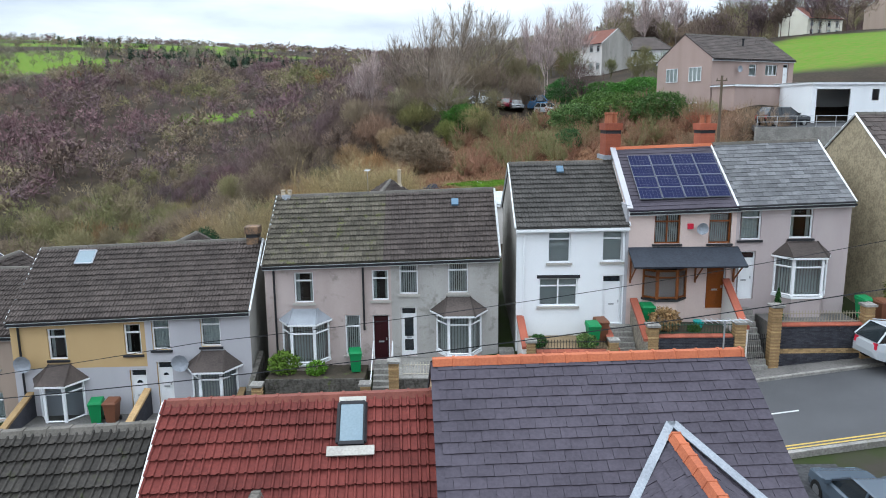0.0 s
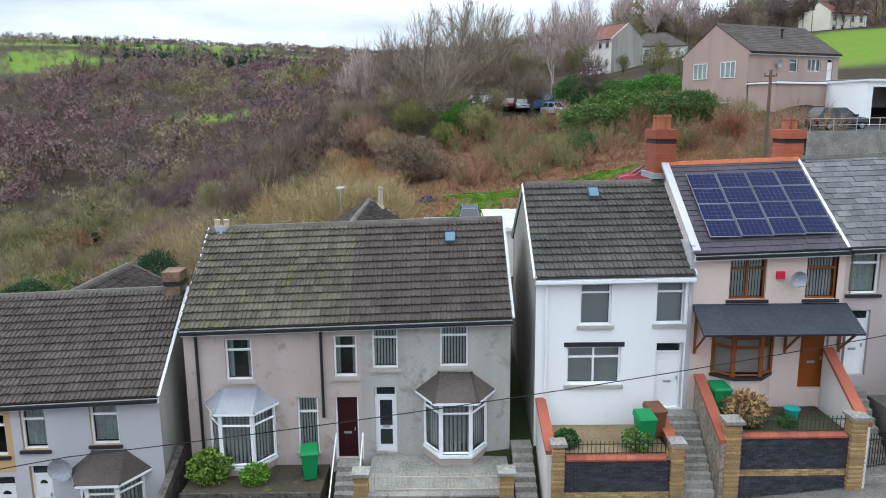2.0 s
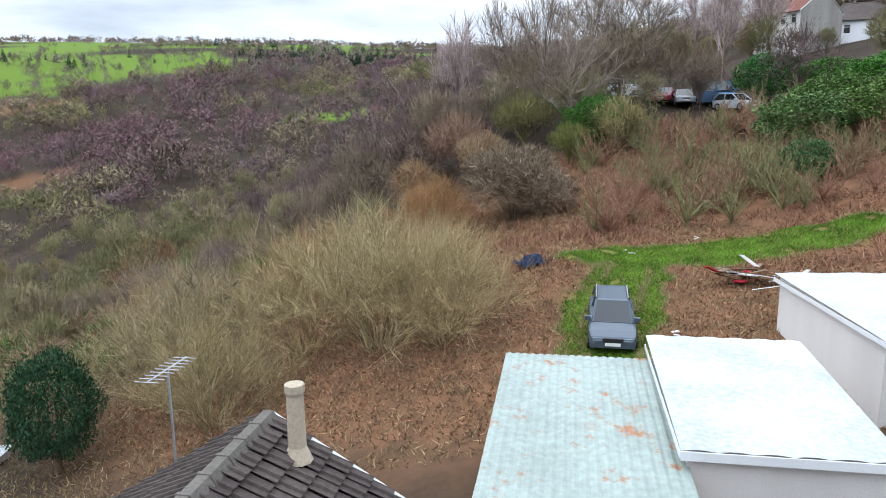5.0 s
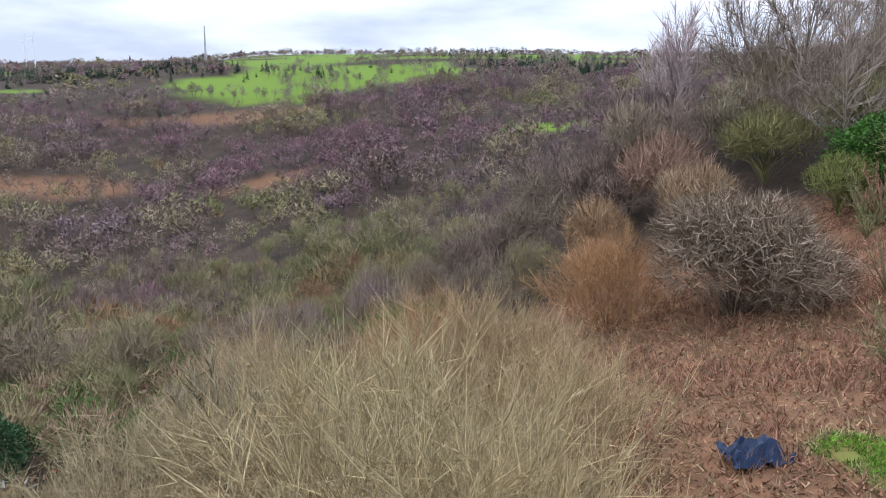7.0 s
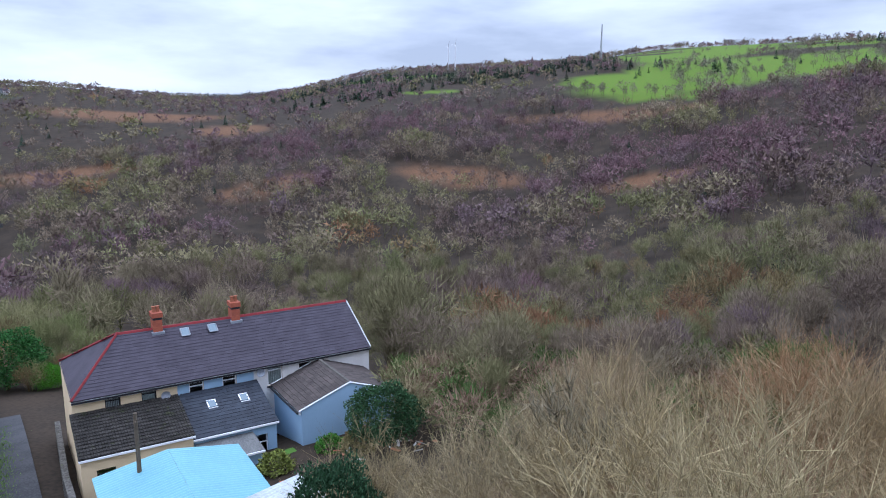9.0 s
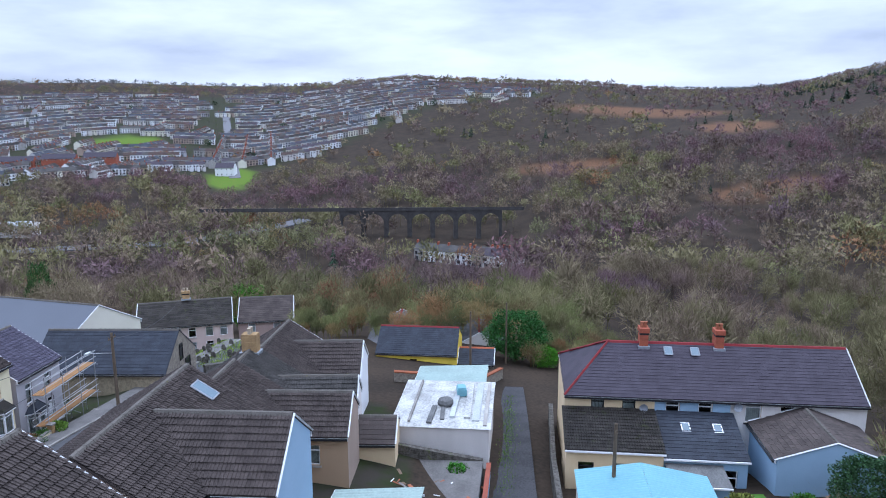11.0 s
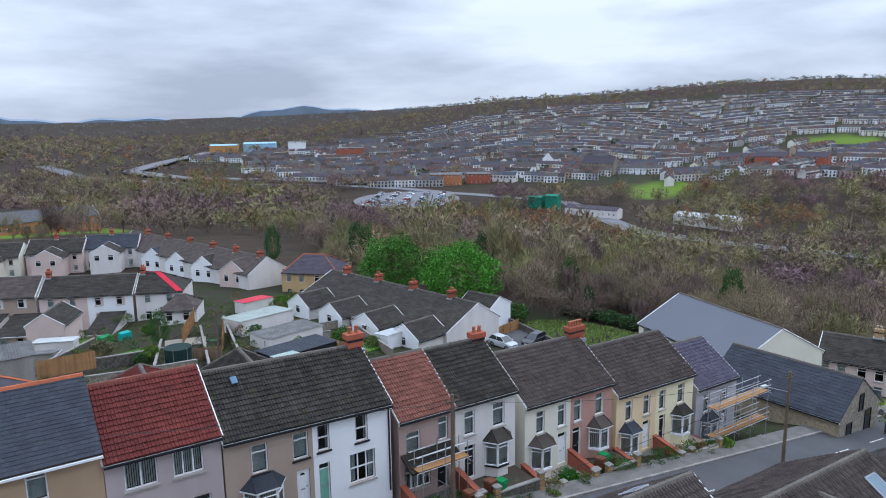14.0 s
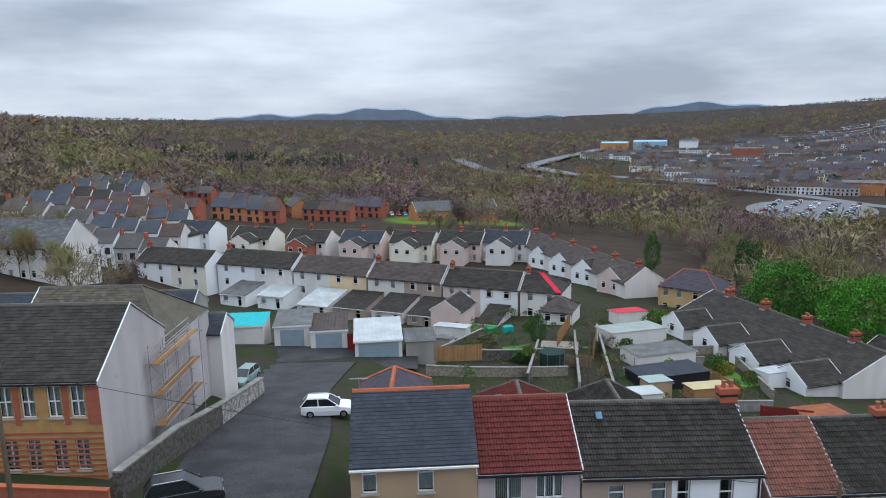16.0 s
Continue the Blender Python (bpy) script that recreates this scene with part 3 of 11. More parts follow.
def bay_unit(parent, x0, x1, z0, z1, out=0.65, frame_mat=None, roof_mat=None, roof_h=0.55, plinth=None, sillmat=None, dress=True, hood=0.18):
    """A canted bay window with plinth, three lights, sill and a hipped roof."""
    fm = frame_mat or UPVC
    k = min(0.55, (x1 - x0) * 0.28)
    foot = [(x0, 0.0), (x0 + k, -out), (x1 - k, -out), (x1, 0.0)]
    base = B()
    zb = z0 - 2.6
    for (ax, ay), (cx, cy) in zip(foot, foot[1:]):
        base.face([(ax, ay, zb), (cx, cy, zb), (cx, cy, z0), (ax, ay, z0)])
    base.face([(p, q, z0) for p, q in foot])
    bay = part("bay_window", base, plinth, parent)
    fr, gl, bl = B(), B(), B()
    t = 0.06
    for (ax, ay), (cx, cy) in zip(foot, foot[1:]):
        a, c = Vector((ax, ay, 0)), Vector((cx, cy, 0))
        d = (c - a).normalized()
        lng = (c - a).length
        for s in (t * 0.5, lng - t * 0.5):
            p = a + d * s
            fr.beam((p.x, p.y, z0), (p.x, p.y, z1), t)
        for z in (z0 + t, z1 - t, z0 + (z1 - z0) * 0.74):
            fr.beam((ax, ay, z), (cx, cy, z), 0.045)
        nn = Vector((-d.y, d.x, 0)) * 0.03
        gl.face([(ax + nn.x, ay + nn.y, z0), (cx + nn.x, cy + nn.y, z0), (cx + nn.x, cy + nn.y, z1), (ax + nn.x, ay + nn.y, z1)])
        if dress:
            m = max(3, int(lng / 0.13))
            for i in range(m):
                p, q = a + d * (lng * (i + 0.1) / m) + nn * 5, a + d * (lng * (i + 0.75) / m) + nn * 5
                bl.face([(p.x, p.y, z0 + 0.05), (q.x, q.y, z0 + 0.05), (q.x, q.y, z1 - 0.05), (p.x, p.y, z1 - 0.05)])
    part("bay_frame", fr, fm, bay)
    part("pane", gl, GLASS, bay).visible_shadow = False
    if dress:
        part("blind", bl, BLINDS, bay)
    s = B()
    big = [(x0 - 0.06, 0), (x0 + k - 0.04, -out - 0.09), (x1 - k + 0.04, -out - 0.09), (x1 + 0.06, 0)]
    for lo, hi in ((z0 - 0.1, z0),):
        s.solid([(p, q, lo) for p, q in big] + [(p, q, hi) for p, q in big], [(0, 1, 5, 4), (1, 2, 6, 5), (2, 3, 7, 6), (4, 5, 6, 7), (3, 2, 1, 0)])
    part("bay_sill", s, sillmat or fm, bay)
    r = B()
    e = hood
    eave = [(x0 - e, 0.0, z1), (x0 + k - e * 0.7, -out - e, z1), (x1 - k + e * 0.7, -out - e, z1), (x1 + e, 0.0, z1)]
    top = [(x0 + k * 0.9, 0.0, z1 + roof_h), (x1 - k * 0.9, 0.0, z1 + roof_h)]
    low = [(p, q, z - 0.09) for p, q, z in eave]
    r.face([eave[0], eave[1], top[0]])
    r.face([eave[1], eave[2], top[1], top[0]])
    r.face([eave[2], eave[3], top[1]])
    for i in range(3):
        r.face([low[i], low[i + 1], eave[i + 1], eave[i]], 1)
    r.face(list(reversed(low)), 1)
    for p, q in ((eave[1], top[0]), (eave[2], top[1])):
        r.beam(p, q, 0.05, 0)
    part("bay_roof", r, [roof_mat or ROOF["brown"], fm], bay)
    return bay


def chimney(parent, x, y, z0, h, w=0.9, d=0.55, brick=None, pots=2, potmat=None, bands=True, pot_h=0.4):
    """A stack with oversailing courses, flaunching and pots; courses are laid as thin proud bands."""
    brick = brick or CHIMBRICK
    b = B()
    n = max(4, int(h / 0.16))
    rows = []
    for i in range(n):
        o = 0.06 if bands and i >= n - 2 else 0.0 if i % 2 else 0.006
        rows += [(o, z0 + h * i / n), (o, z0 + h * (i + 1) / n - 0.006)]
    pts = [(x + sx * (w / 2 + o), y + sy * (d / 2 + o), z) for o, z in rows for sx, sy in ((-1, -1), (1, -1), (1, 1), (-1, 1))]
    b.solid(pts, [(4 * i + j, 4 * i + (j + 1) % 4, 4 * i + 4 + (j + 1) % 4, 4 * i + 4 + j) for i in range(len(rows) - 1) for j in range(4)] + [tuple(range(len(pts) - 4, len(pts)))])
    if bands:
        for q in range(4 * (2 * n - 6), 4 * (2 * n - 5)):
            b.m[q] = 1
    c = part("chimney", b, [brick, DARKTRIM], parent)
    f = B()
    f.box(x - w / 2 - 0.12, x + w / 2 + 0.12, y - d / 2 - 0.14, y + d / 2 + 0.14, z0 - 0.05, z0 + 0.16)
    part("flashing", f, LEAD, c)
    for i in range(pots):
        xx = x + (i - (pots - 1) / 2) * (w * 0.9 / max(pots, 1))
        p = B()
        p.lathe(xx, y, [(0.13, z0 + h), (0.11, z0 + h + pot_h * 0.8), (0.14, z0 + h + pot_h * 0.85), (0.14, z0 + h + pot_h), (0.09, z0 + h + pot_h)], 10)
        part("chimney_pot", p, potmat or POT, c, smooth=False)
    return c


def dish(parent, x, y, z, r=0.4, grey=True):
    b = B()
    n = 12
    rings = [(0.0, 0.1), (r * 0.5, 0.06), (r, -0.04)]
    pts = [(x + q * math.cos(2 * math.pi * k / n), y - 0.3 + s, z + q * math.sin(2 * math.pi * k / n)) for q, s in rings for k in range(n)]
    f = [(j * n + k, j * n + (k + 1) % n, (j + 1) * n + (k + 1) % n, (j + 1) * n + k) for j in range(2) for k in range(n)]
    b.solid(pts, f)
    b.beam((x, y - 0.2, z), (x, y + 0.02, z - 0.15), 0.025)
    b.beam((x, y - 0.22, z - r), (x, y - 0.75, z - 0.1), 0.012)
    return part("satellite_dish", b, LEAD if grey else WHITEMETAL, parent, "grey satellite dish")


def aerial(parent, x, y, z, h=1.2):
    b = B()
    b.beam((x, y, z), (x, y, z + h), 0.018)
    b.beam((x - 0.5, y, z + h), (x + 0.5, y, z + h), 0.012)
    for i in range(9):
        xx = x - 0.5 + i * 0.12
        b.beam((xx, y - 0.18, z + h), (xx, y + 0.18, z + h), 0.007)
    return part("tv_aerial", b, STEEL, parent)


# ---------------------------------------------------------------- houses
def house(name, label, x, y, rz, W, D, eave, rise, roof, wall, base=0.0, slope=0.0, holes=(), rear_holes=(), side_l=None, side_r=None, rear=None, hip_l=0.0, hip_r=0.0, ridge_at=0.5,
          ridge_mat=None, tile=(0.33, 0.33), flat=False, singles=(0, 0), tiles=(True, True), verge=True, gutter=None, z=0.0, deep=3.0, overhang=0.22, fascia=None, group="", split=None, roof2=None, category="house"):
    """A two-storey house: front in the local plane y = 0, facing -y, x to the right; z is the ground floor.
    holes: openings of the front as (kind, x0, x1, z0, z1, options)."""
    h = thing(name, label, category, x, y, z, rz, group)
    k = slope
    ry, rz_ = D * ridge_at, eave + rise
    b = B()
    wall_panel(b, 0, W, -deep, eave, [q[1:5] for q in holes if q[0] != "bay"], dz=k * W)
    part("front_wall", b, wall, h)
    b = B()
    wall_panel(b, 0, W, -deep, eave + k * W, [(W - q[2], W - q[1], q[3], q[4]) for q in rear_holes], dz=-k * W)
    b.v = [(W - p[0], D - p[1], p[2]) for p in b.v]
    part("rear_wall", b, rear or wall, h)
    for sx, mat in ((0.0, side_l), (W, side_r)):
        b = B()
        e = eave + k * sx
        hip = hip_l if sx == 0 else hip_r
        t = 0.24 if sx == 0 else -0.24
        out = [(0.002, -deep), (D - 0.002, -deep), (D - 0.002, e)] + ([] if hip else [(ry, e + rise - 0.03)]) + [(0.002, e)]
        s = 1 if sx else -1
        p1 = [(sx + 0.003 * s, q, r) for q, r in out]
        p2 = [(sx + t, q, r) for q, r in out]
        b.face(p1 if sx else list(reversed(p1)))
        b.face(list(reversed(p2)) if sx else p2)
        part("gable_wall", b, mat or wall, h)
    # inside: added floor between the storeys, shade painted near-black, so that rooms stay dim
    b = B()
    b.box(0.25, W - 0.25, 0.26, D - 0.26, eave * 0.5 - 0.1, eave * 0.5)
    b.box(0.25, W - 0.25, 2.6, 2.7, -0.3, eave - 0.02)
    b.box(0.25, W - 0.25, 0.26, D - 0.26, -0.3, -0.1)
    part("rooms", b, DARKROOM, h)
    # roof
    o = overhang
    for side in (0, 1):
        run = ry + o if side == 0 else D - ry + o
        drop = rise * o / (ry if side == 0 else D - ry)
        ye = -o if side == 0 else D + o
        ze = eave - drop
        xl, xr = -0.04, W + 0.04
        a, c = Vector((xl, ye, ze + k * xl)), Vector((xr, ye, ze + k * xr))
        tl, tr = Vector((xl + hip_l, ry, rz_ + k * xl)), Vector((xr - hip_r, ry, rz_ + k * xr))
        lift = Vector((0, 0, 0.06))
        b = B()
        if side == 0:
            b.slab(a + lift, c + lift, tr + lift, tl + lift, 0.07)
        else:
            b.slab(c + lift, a + lift, tl + lift, tr + lift, 0.07)
        mats = roof if (side == 0 or not roof2) else roof2
        pl = part("roof_slope", b, mats, h)
        rise_len = math.hypot(run, rise + drop)
        if tiles[side]:
            up = Vector((0, run if side == 0 else -run, rise + drop))
            n0 = Vector((0, -(rise + drop), run)).normalized() if side == 0 else Vector((0, rise + drop, run)).normalized()

            def within(px, py, L=xr - xl, hl=hip_l if side == 0 else hip_r, hr=hip_r if side == 0 else hip_l, RL=rise_len):
                return hl * py / RL - 0.05 < px < L - hr * py / RL + 0.05

            org = (a if side == 0 else c) + lift
            uu = Vector((1, 0, k)) if side == 0 else Vector((-1, 0, -k))
            if split and side == 0:
                w1 = (xr - xl) * split[0]
                tiled(pl, org, uu, up, w1, rise_len, mats, tile[0], tile[1], flat, singles[side] // 2)
                tiled(pl, org + uu * w1, uu, up, xr - xl - w1, rise_len, split[1], tile[0], tile[1], flat, singles[side] - singles[side] // 2)
            else:
                tiled(pl, org, uu, up, (xr - xl) * math.hypot(1, k), rise_len, mats, tile[0], tile[1], flat, singles[side], within if (hip_l or hip_r) else None)
        g = B()
        gy = ye - 0.06 if side == 0 else ye + 0.06
        g.box(xl, xr, gy - 0.055, gy + 0.055, ze - 0.12 + k * xl, ze - 0.02 + k * xl, dz=k * (xr - xl))
        fy = -o * 0.55 if side == 0 else D + o * 0.55
        g.box(xl, xr, fy - 0.03, fy + 0.03, ze - 0.2 + k * xl, ze + 0.02 + k * xl, 1, dz=k * (xr - xl))
        part("gutter", g, [gutter or GUTTER_B, fascia or UPVC], h)
    for hip, xe, sx in ((hip_l, -0.04, 1), (hip_r, W + 0.04, -1)):
        if hip:
            drop = rise * o / ry
            e = eave - drop + 0.06
            b = B()
            p, q, t = Vector((xe, -o, e + k * xe)), Vector((xe, D + o, e + k * xe)), Vector((xe + sx * hip, ry, rz_ + 0.06 + k * xe))
            b.face([q, p, t] if sx > 0 else [p, q, t])
            part("hip_slope", b, roof, h)
    # ridge tiles
    rm = ridge_mat or RIDGE_GREY
    rl = W - hip_l - hip_r
    nr = max(3, round(rl / 0.45))
    b = B()
    ring = []
    for i in range(nr):
        for f, lip in ((0.0, 0.014), (0.12, 0.014), (0.13, 0.0), (1.0, 0.0)):
            xx = hip_l + rl * (i + f * 0.998) / nr
            zz = rz_ + 0.09 + k * xx
            ring.append([(xx, ry - 0.15 - lip, zz - 0.08), (xx, ry - 0.07 - lip, zz + 0.05 + lip), (xx, ry + 0.07 + lip, zz + 0.05 + lip), (xx, ry + 0.15 + lip, zz - 0.08)])
    m_ = len(ring)
    b.solid([p for r_ in ring for p in r_], [(4 * i + j, 4 * i + 4 + j, 4 * i + 5 + j, 4 * i + 1 + j) for i in range(m_ - 1) for j in range(3)] + [(0, 1, 2, 3), (4 * m_ - 1, 4 * m_ - 2, 4 * m_ - 3, 4 * m_ - 4)])
    part("ridge", b, rm, h)
    if hip_l or hip_r:
        b = B()
        for hip, xe, sx in ((hip_l, -0.04, 1), (hip_r, W + 0.04, -1)):
            if hip:
                drop = rise * o / ry
                for yy in (-o, D + o):
                    b.beam((xe, yy, eave - drop + 0.1 + k * xe), (xe + sx * hip, ry, rz_ + 0.12 + k * xe), 0.09)
        part("hip_ridge", b, rm, h)
    if verge:
        for xe, hip in ((-0.06, hip_l), (W + 0.06, hip_r)):
            if not hip:
                for ye, yb in ((-o, 0), (D + o, D)):
                    drop = rise * o / (ry if yb == 0 else D - ry)
                    b = B()
                    b.beam((xe, ye, eave - drop + 0.07 + k * xe), (xe, ry, rz_ + 0.07 + k * xe), 0.055)
                    part("bargeboard", b, UPVC if verge is True else verge, h)
    for q in holes:
        opening(h, q, wall)
    if rear_holes:
        r = thing("rear_side", "", "", 0, 0, 0)
        r.parent = h
        turned = pose(W, D, 0, 0, 0, 180)
        for q in rear_holes:
            opening(r, (q[0], W - q[2], W - q[1], *q[3:]), wall)
        for c in list(r.children):
            c.parent = h
            c.matrix_basis = turned @ c.matrix_basis
        bpy.data.objects.remove(r)
    return h


def opening(h, q, wall):
    kind, x0, x1, z0, z1 = q[:5]
    op = q[5] if len(q) > 5 else {}
    if kind == "win":
        window_unit(h, x0, x1, z0, z1, **op)
    elif kind == "door":
        op = dict(op)
        door_unit(h, x0, x1, z0, z1, op.pop("mat", UPVC), **op)
    elif kind == "bay":
        op = dict(op)
        bay_unit(h, x0, x1, z0, z1, plinth=op.pop("plinth", wall), **op)


def downpipe(h, x, z0, z1, mat=None, y=-0.08):
    b = B()
    b.beam((x, y, z0), (x, y, z1), 0.05, n=8)
    part("downpipe", b, mat or GUTTER_B, h)


def rooflight(h, x, y0, y1, D, eave, rise, ridge_at=0.5, w=0.8, k=0.0, frame_m=None):
    """A pitched-roof window; y0, y1 are plan distances from the front."""
    ry = D * ridge_at

    def zz(y):
        return (eave + rise * y / ry if y <= ry else eave + rise * (D - y) / (D - ry)) + 0.22 + k * x
    b, g = B(), B()
    up = Vector((0, y1 - y0, zz(y1) - zz(y0)))
    n = Vector((1, 0, 0)).cross(up).normalized()
    if n.z < 0:
        n = -n
    a, c, d, e = Vector((x - w / 2, y0, zz(y0))), Vector((x + w / 2, y0, zz(y0))), Vector((x + w / 2, y1, zz(y1))), Vector((x - w / 2, y1, zz(y1)))
    t = 0.05
    for p, q in ((a, c), (c, d), (d, e), (e, a)):
        b.beam(p, q, t)
    fr = part("rooflight", b, frame_m or LEAD, h)
    g.face([a + n * 0.02, c + n * 0.02, d + n * 0.02, e + n * 0.02])
    part("pane", g, M_ROOFGLASS, fr)


M_ROOFGLASS = M("rooflight_glass", (0.16, 0.22, 0.26), (0.12, 0.17, 0.2), rough=0.1, bump=0, spec=0.45, amt=0.3)

# ---------------------------------------------------------------- ground: one sheet to the horizon
FIELDS = [(-395, 600, 150, 82, 42), (-500, 560, 60, 40, 30), (-395, 945, 130, 60, 0), (-250, 900, 110, 50, 10), (-395, 500, 50, 10, 20), (-120, 420, 40, 12, 20), (-700, 475, 60, 14, 10), (-1030, 640, 220, 40, 10), (-765, -397, 52, 42, 20), (-585, -195, 70, 20, 20), (-5, -238, 30, 36, 0), (60, -345, 40, 20, 0),
          (-1750, 900, 300, 90, 20), (-420, -330, 60, 24, 35), (72, 118, 34, 24, 20), (-60, 78, 10, 5, 0), (-62, 71, 7, 6, 0)]


def in_field(x, y):
    out = np.zeros(np.shape(x))
    for cx, cy, a, c, turn in FIELDS:
        ca, sa = math.cos(radians(turn)), math.sin(radians(turn))
        u, v = ((x - cx) * ca + (y - cy) * sa) / a, (-(x - cx) * sa + (y - cy) * ca) / c
        out = np.maximum(out, np.clip((1.0 - np.hypot(u, v)) * 6, 0, 1))
    # hill pastures on the northern skyline
    az, r = np.degrees(np.arctan2(-x, y - 50)), np.hypot(x, y - 50)
    patch = np.sin(x * 0.021 + 1.0 + np.sin(y * 0.011)) * np.sin(y * 0.017 + 0.5) + 0.42
    out = np.maximum(out, np.where((az > 13) & (az < 45) & (r > np.where(az < 27, 930, 640)) & (r < 1500), np.clip(patch * 6, 0, 1), 0))
    return out


def grass_near(x, y):
    """The mown track and turning place behind the houses."""
    mid = 2.5 + np.clip(y - 63, 0, 9) * 0.22
    ragged = 0.25 * np.sin(x * 2.3 + y) + 0.2 * np.sin(y * 3.1 - x * 1.7)
    d1 = np.hypot((x - mid) / 2.1, (y - 64.5) / 7.0) + ragged * 0.3
    d2 = np.hypot((x - 9.0) / 9.0, (y - 70.9) / 2.2) + ragged * 0.3
    rut = np.clip(1.5 - np.abs(np.abs(x - mid) - 0.95) * 4, 0, 1) * (y < 69) * 0.5
    return np.clip((1 - np.minimum(d1, d2)) * 5, 0, 1) * (1 - rut)


def bracken_near(x, y):
    return np.clip((1 - np.hypot((x - 2) / 30, (y - 75) / 24)) * 5, 0, 1)


MOOR = [(-900, 195, 120, 70, 70), (-400, 185, 26, 40, 20), (-350, 285, 50, 22, 30), (-400, 440, 110, 16, 35), (-700, 250, 60, 40, 0), (-560, 90, 60, 26, 80), (-250, 330, 30, 16, 20)]


def far_bracken(x, y):
    """Open slopes of dead bracken between the woods."""
    out = np.zeros(np.shape(x))
    for cx, cy, a, c, turn in MOOR:
        ca, sa = math.cos(radians(turn)), math.sin(radians(turn))
        u, v = ((x - cx) * ca + (y - cy) * sa) / a, (-(x - cx) * sa + (y - cy) * ca) / c
        out = np.maximum(out, np.clip((1.0 - np.hypot(u, v)) * 3, 0, 1))
    return out


def town_zone(x, y):
    """Where the far town stands."""
    a, r = np.degrees(np.arctan2(-(x - 1.5), y - 51.5)), np.hypot(x - 1.5, y - 51.5)
    a = np.where(a < 0, a + 360, a)
    lo = np.interp(a, (88, 96, 104, 112, 125, 140, 152, 160, 168), (1080, 1000, 760, 660, 640, 600, 560, 620, 900))
    hi = np.interp(a, (88, 96, 104, 112, 125, 140, 152, 160, 168), (1100, 1350, 1480, 1500, 1500, 1480, 1300, 1100, 950))
    return (a > 88) & (a < 168) & (r > lo) & (r < hi)


def hummocks(x, y):
    """Small unevenness of the rough ground; the mown track stays level."""
    level = np.clip(1.7 - np.hypot((x - 6) / 9, (y - 67) / 8), 0, 1)
    return np.array([noise.noise((a * 0.45, c * 0.45, 0)) * 0.10 + noise.noise((a * 0.11, c * 0.11, 3)) * 0.3 for a, c in zip(x, y)]) * (1 - level)


def ground_mesh():
    na, nr = 400, 250
    rr = 1.2 * np.exp(np.linspace(0, math.log(4700 / 1.2), nr))
    aa = np.linspace(0, 2 * math.pi, na, endpoint=False)
    R_, A_ = np.meshgrid(rr, aa, indexing="ij")
    x, y = (R_ * np.cos(A_)).ravel(), (R_ * np.sin(A_) + 30).ravel()
    x, y = np.r_[0.0, x], np.r_[30.0, y]
    z = ground(x, y)
    r = np.hypot(x, y - 30)
    rough = hummocks(x, y)
    keep = np.clip((np.abs(y - street_y(x)) - 7) / 4, 0, 1) * np.clip((np.abs(x - side_x(y)) - 6.5) / 3 + (y > 20) + (y < -34), 0, 1)
    z = z + rough * keep * np.where(y > 52, 1.0, 0.35)
    i, j = np.meshgrid(np.arange(nr - 1), np.arange(na), indexing="ij")
    q = 1 + np.stack([i * na + j, (i + 1) * na + j, (i + 1) * na + (j + 1) % na, i * na + (j + 1) % na], -1).reshape(-1, 4)
    tri = [(0, 1 + k, 1 + (k + 1) % na) for k in range(na)]
    me = bpy.data.meshes.new("ground")
    me.from_pydata(np.stack([x, y, z], -1).tolist(), [], tri + q.tolist())
    cover = np.zeros((len(x), 4))
    cover[:, 0] = np.maximum(in_field(x, y), grass_near(x, y) * 0.6)
    cover[:, 1] = np.maximum(bracken_near(x, y), far_bracken(x, y))
    cover[:, 2] = town_zone(x, y) | ((np.hypot((x + 5) / 75, (y + 25) / 85) < 1) & (y < 45))
    cover[:, 3] = 1
    att = me.color_attributes.new("cover", "FLOAT_COLOR", "POINT")
    att.data.foreach_set("color", cover.ravel())
    me.polygons.foreach_set("use_smooth", [True] * len(me.polygons))
    return me


def ground_material():
    m = M("hillside_earth_and_litter", (0.056, 0.042, 0.03), (0.032, 0.026, 0.02), scale=0.12, fine=3.0, amt=0.6, bump=0.6, spec=0.04)
    n, k = m.node_tree.nodes, m.node_tree.links
    b = n["Principled BSDF"]
    colour = b.inputs["Base Color"].links[0].from_socket
    att = n.new("ShaderNodeAttribute")
    att.attribute_name = "cover"
    sep = n.new("ShaderNodeSeparateColor")
    k.new(att.outputs["Color"], sep.inputs[0])
    geo = n.new("ShaderNodeNewGeometry")
    for ch, (c1, c2), sc in ((2, ((0.032, 0.042, 0.016), (0.045, 0.04, 0.032)), 0.45), (1, ((0.17, 0.09, 0.05), (0.11, 0.064, 0.036)), 0.9), (0, ((0.085, 0.17, 0.016), (0.125, 0.155, 0.028)), 0.9)):
        tex = n.new("ShaderNodeTexNoise")
        tex.inputs["Scale"].default_value, tex.inputs["Detail"].default_value = sc, 6
        k.new(geo.outputs["Position"], tex.inputs["Vector"])
        rg = n.new("ShaderNodeMapRange")
        rg.inputs[1].default_value, rg.inputs[2].default_value = 0.38, 0.62
        k.new(tex.outputs[0], rg.inputs[0])
        mx = n.new("ShaderNodeMix")
        mx.data_type = "RGBA"
        mx.inputs[6].default_value, mx.inputs[7].default_value = (*c1, 1), (*c2, 1)
        k.new(rg.outputs[0], mx.inputs[0])
        m2 = n.new("ShaderNodeMix")
        m2.data_type = "RGBA"
        k.new(sep.outputs[ch], m2.inputs[0])
        k.new(colour, m2.inputs[6])
        k.new(mx.outputs[2], m2.inputs[7])
        colour = m2.outputs[2]
    k.new(colour, b.inputs["Base Color"])
    return m


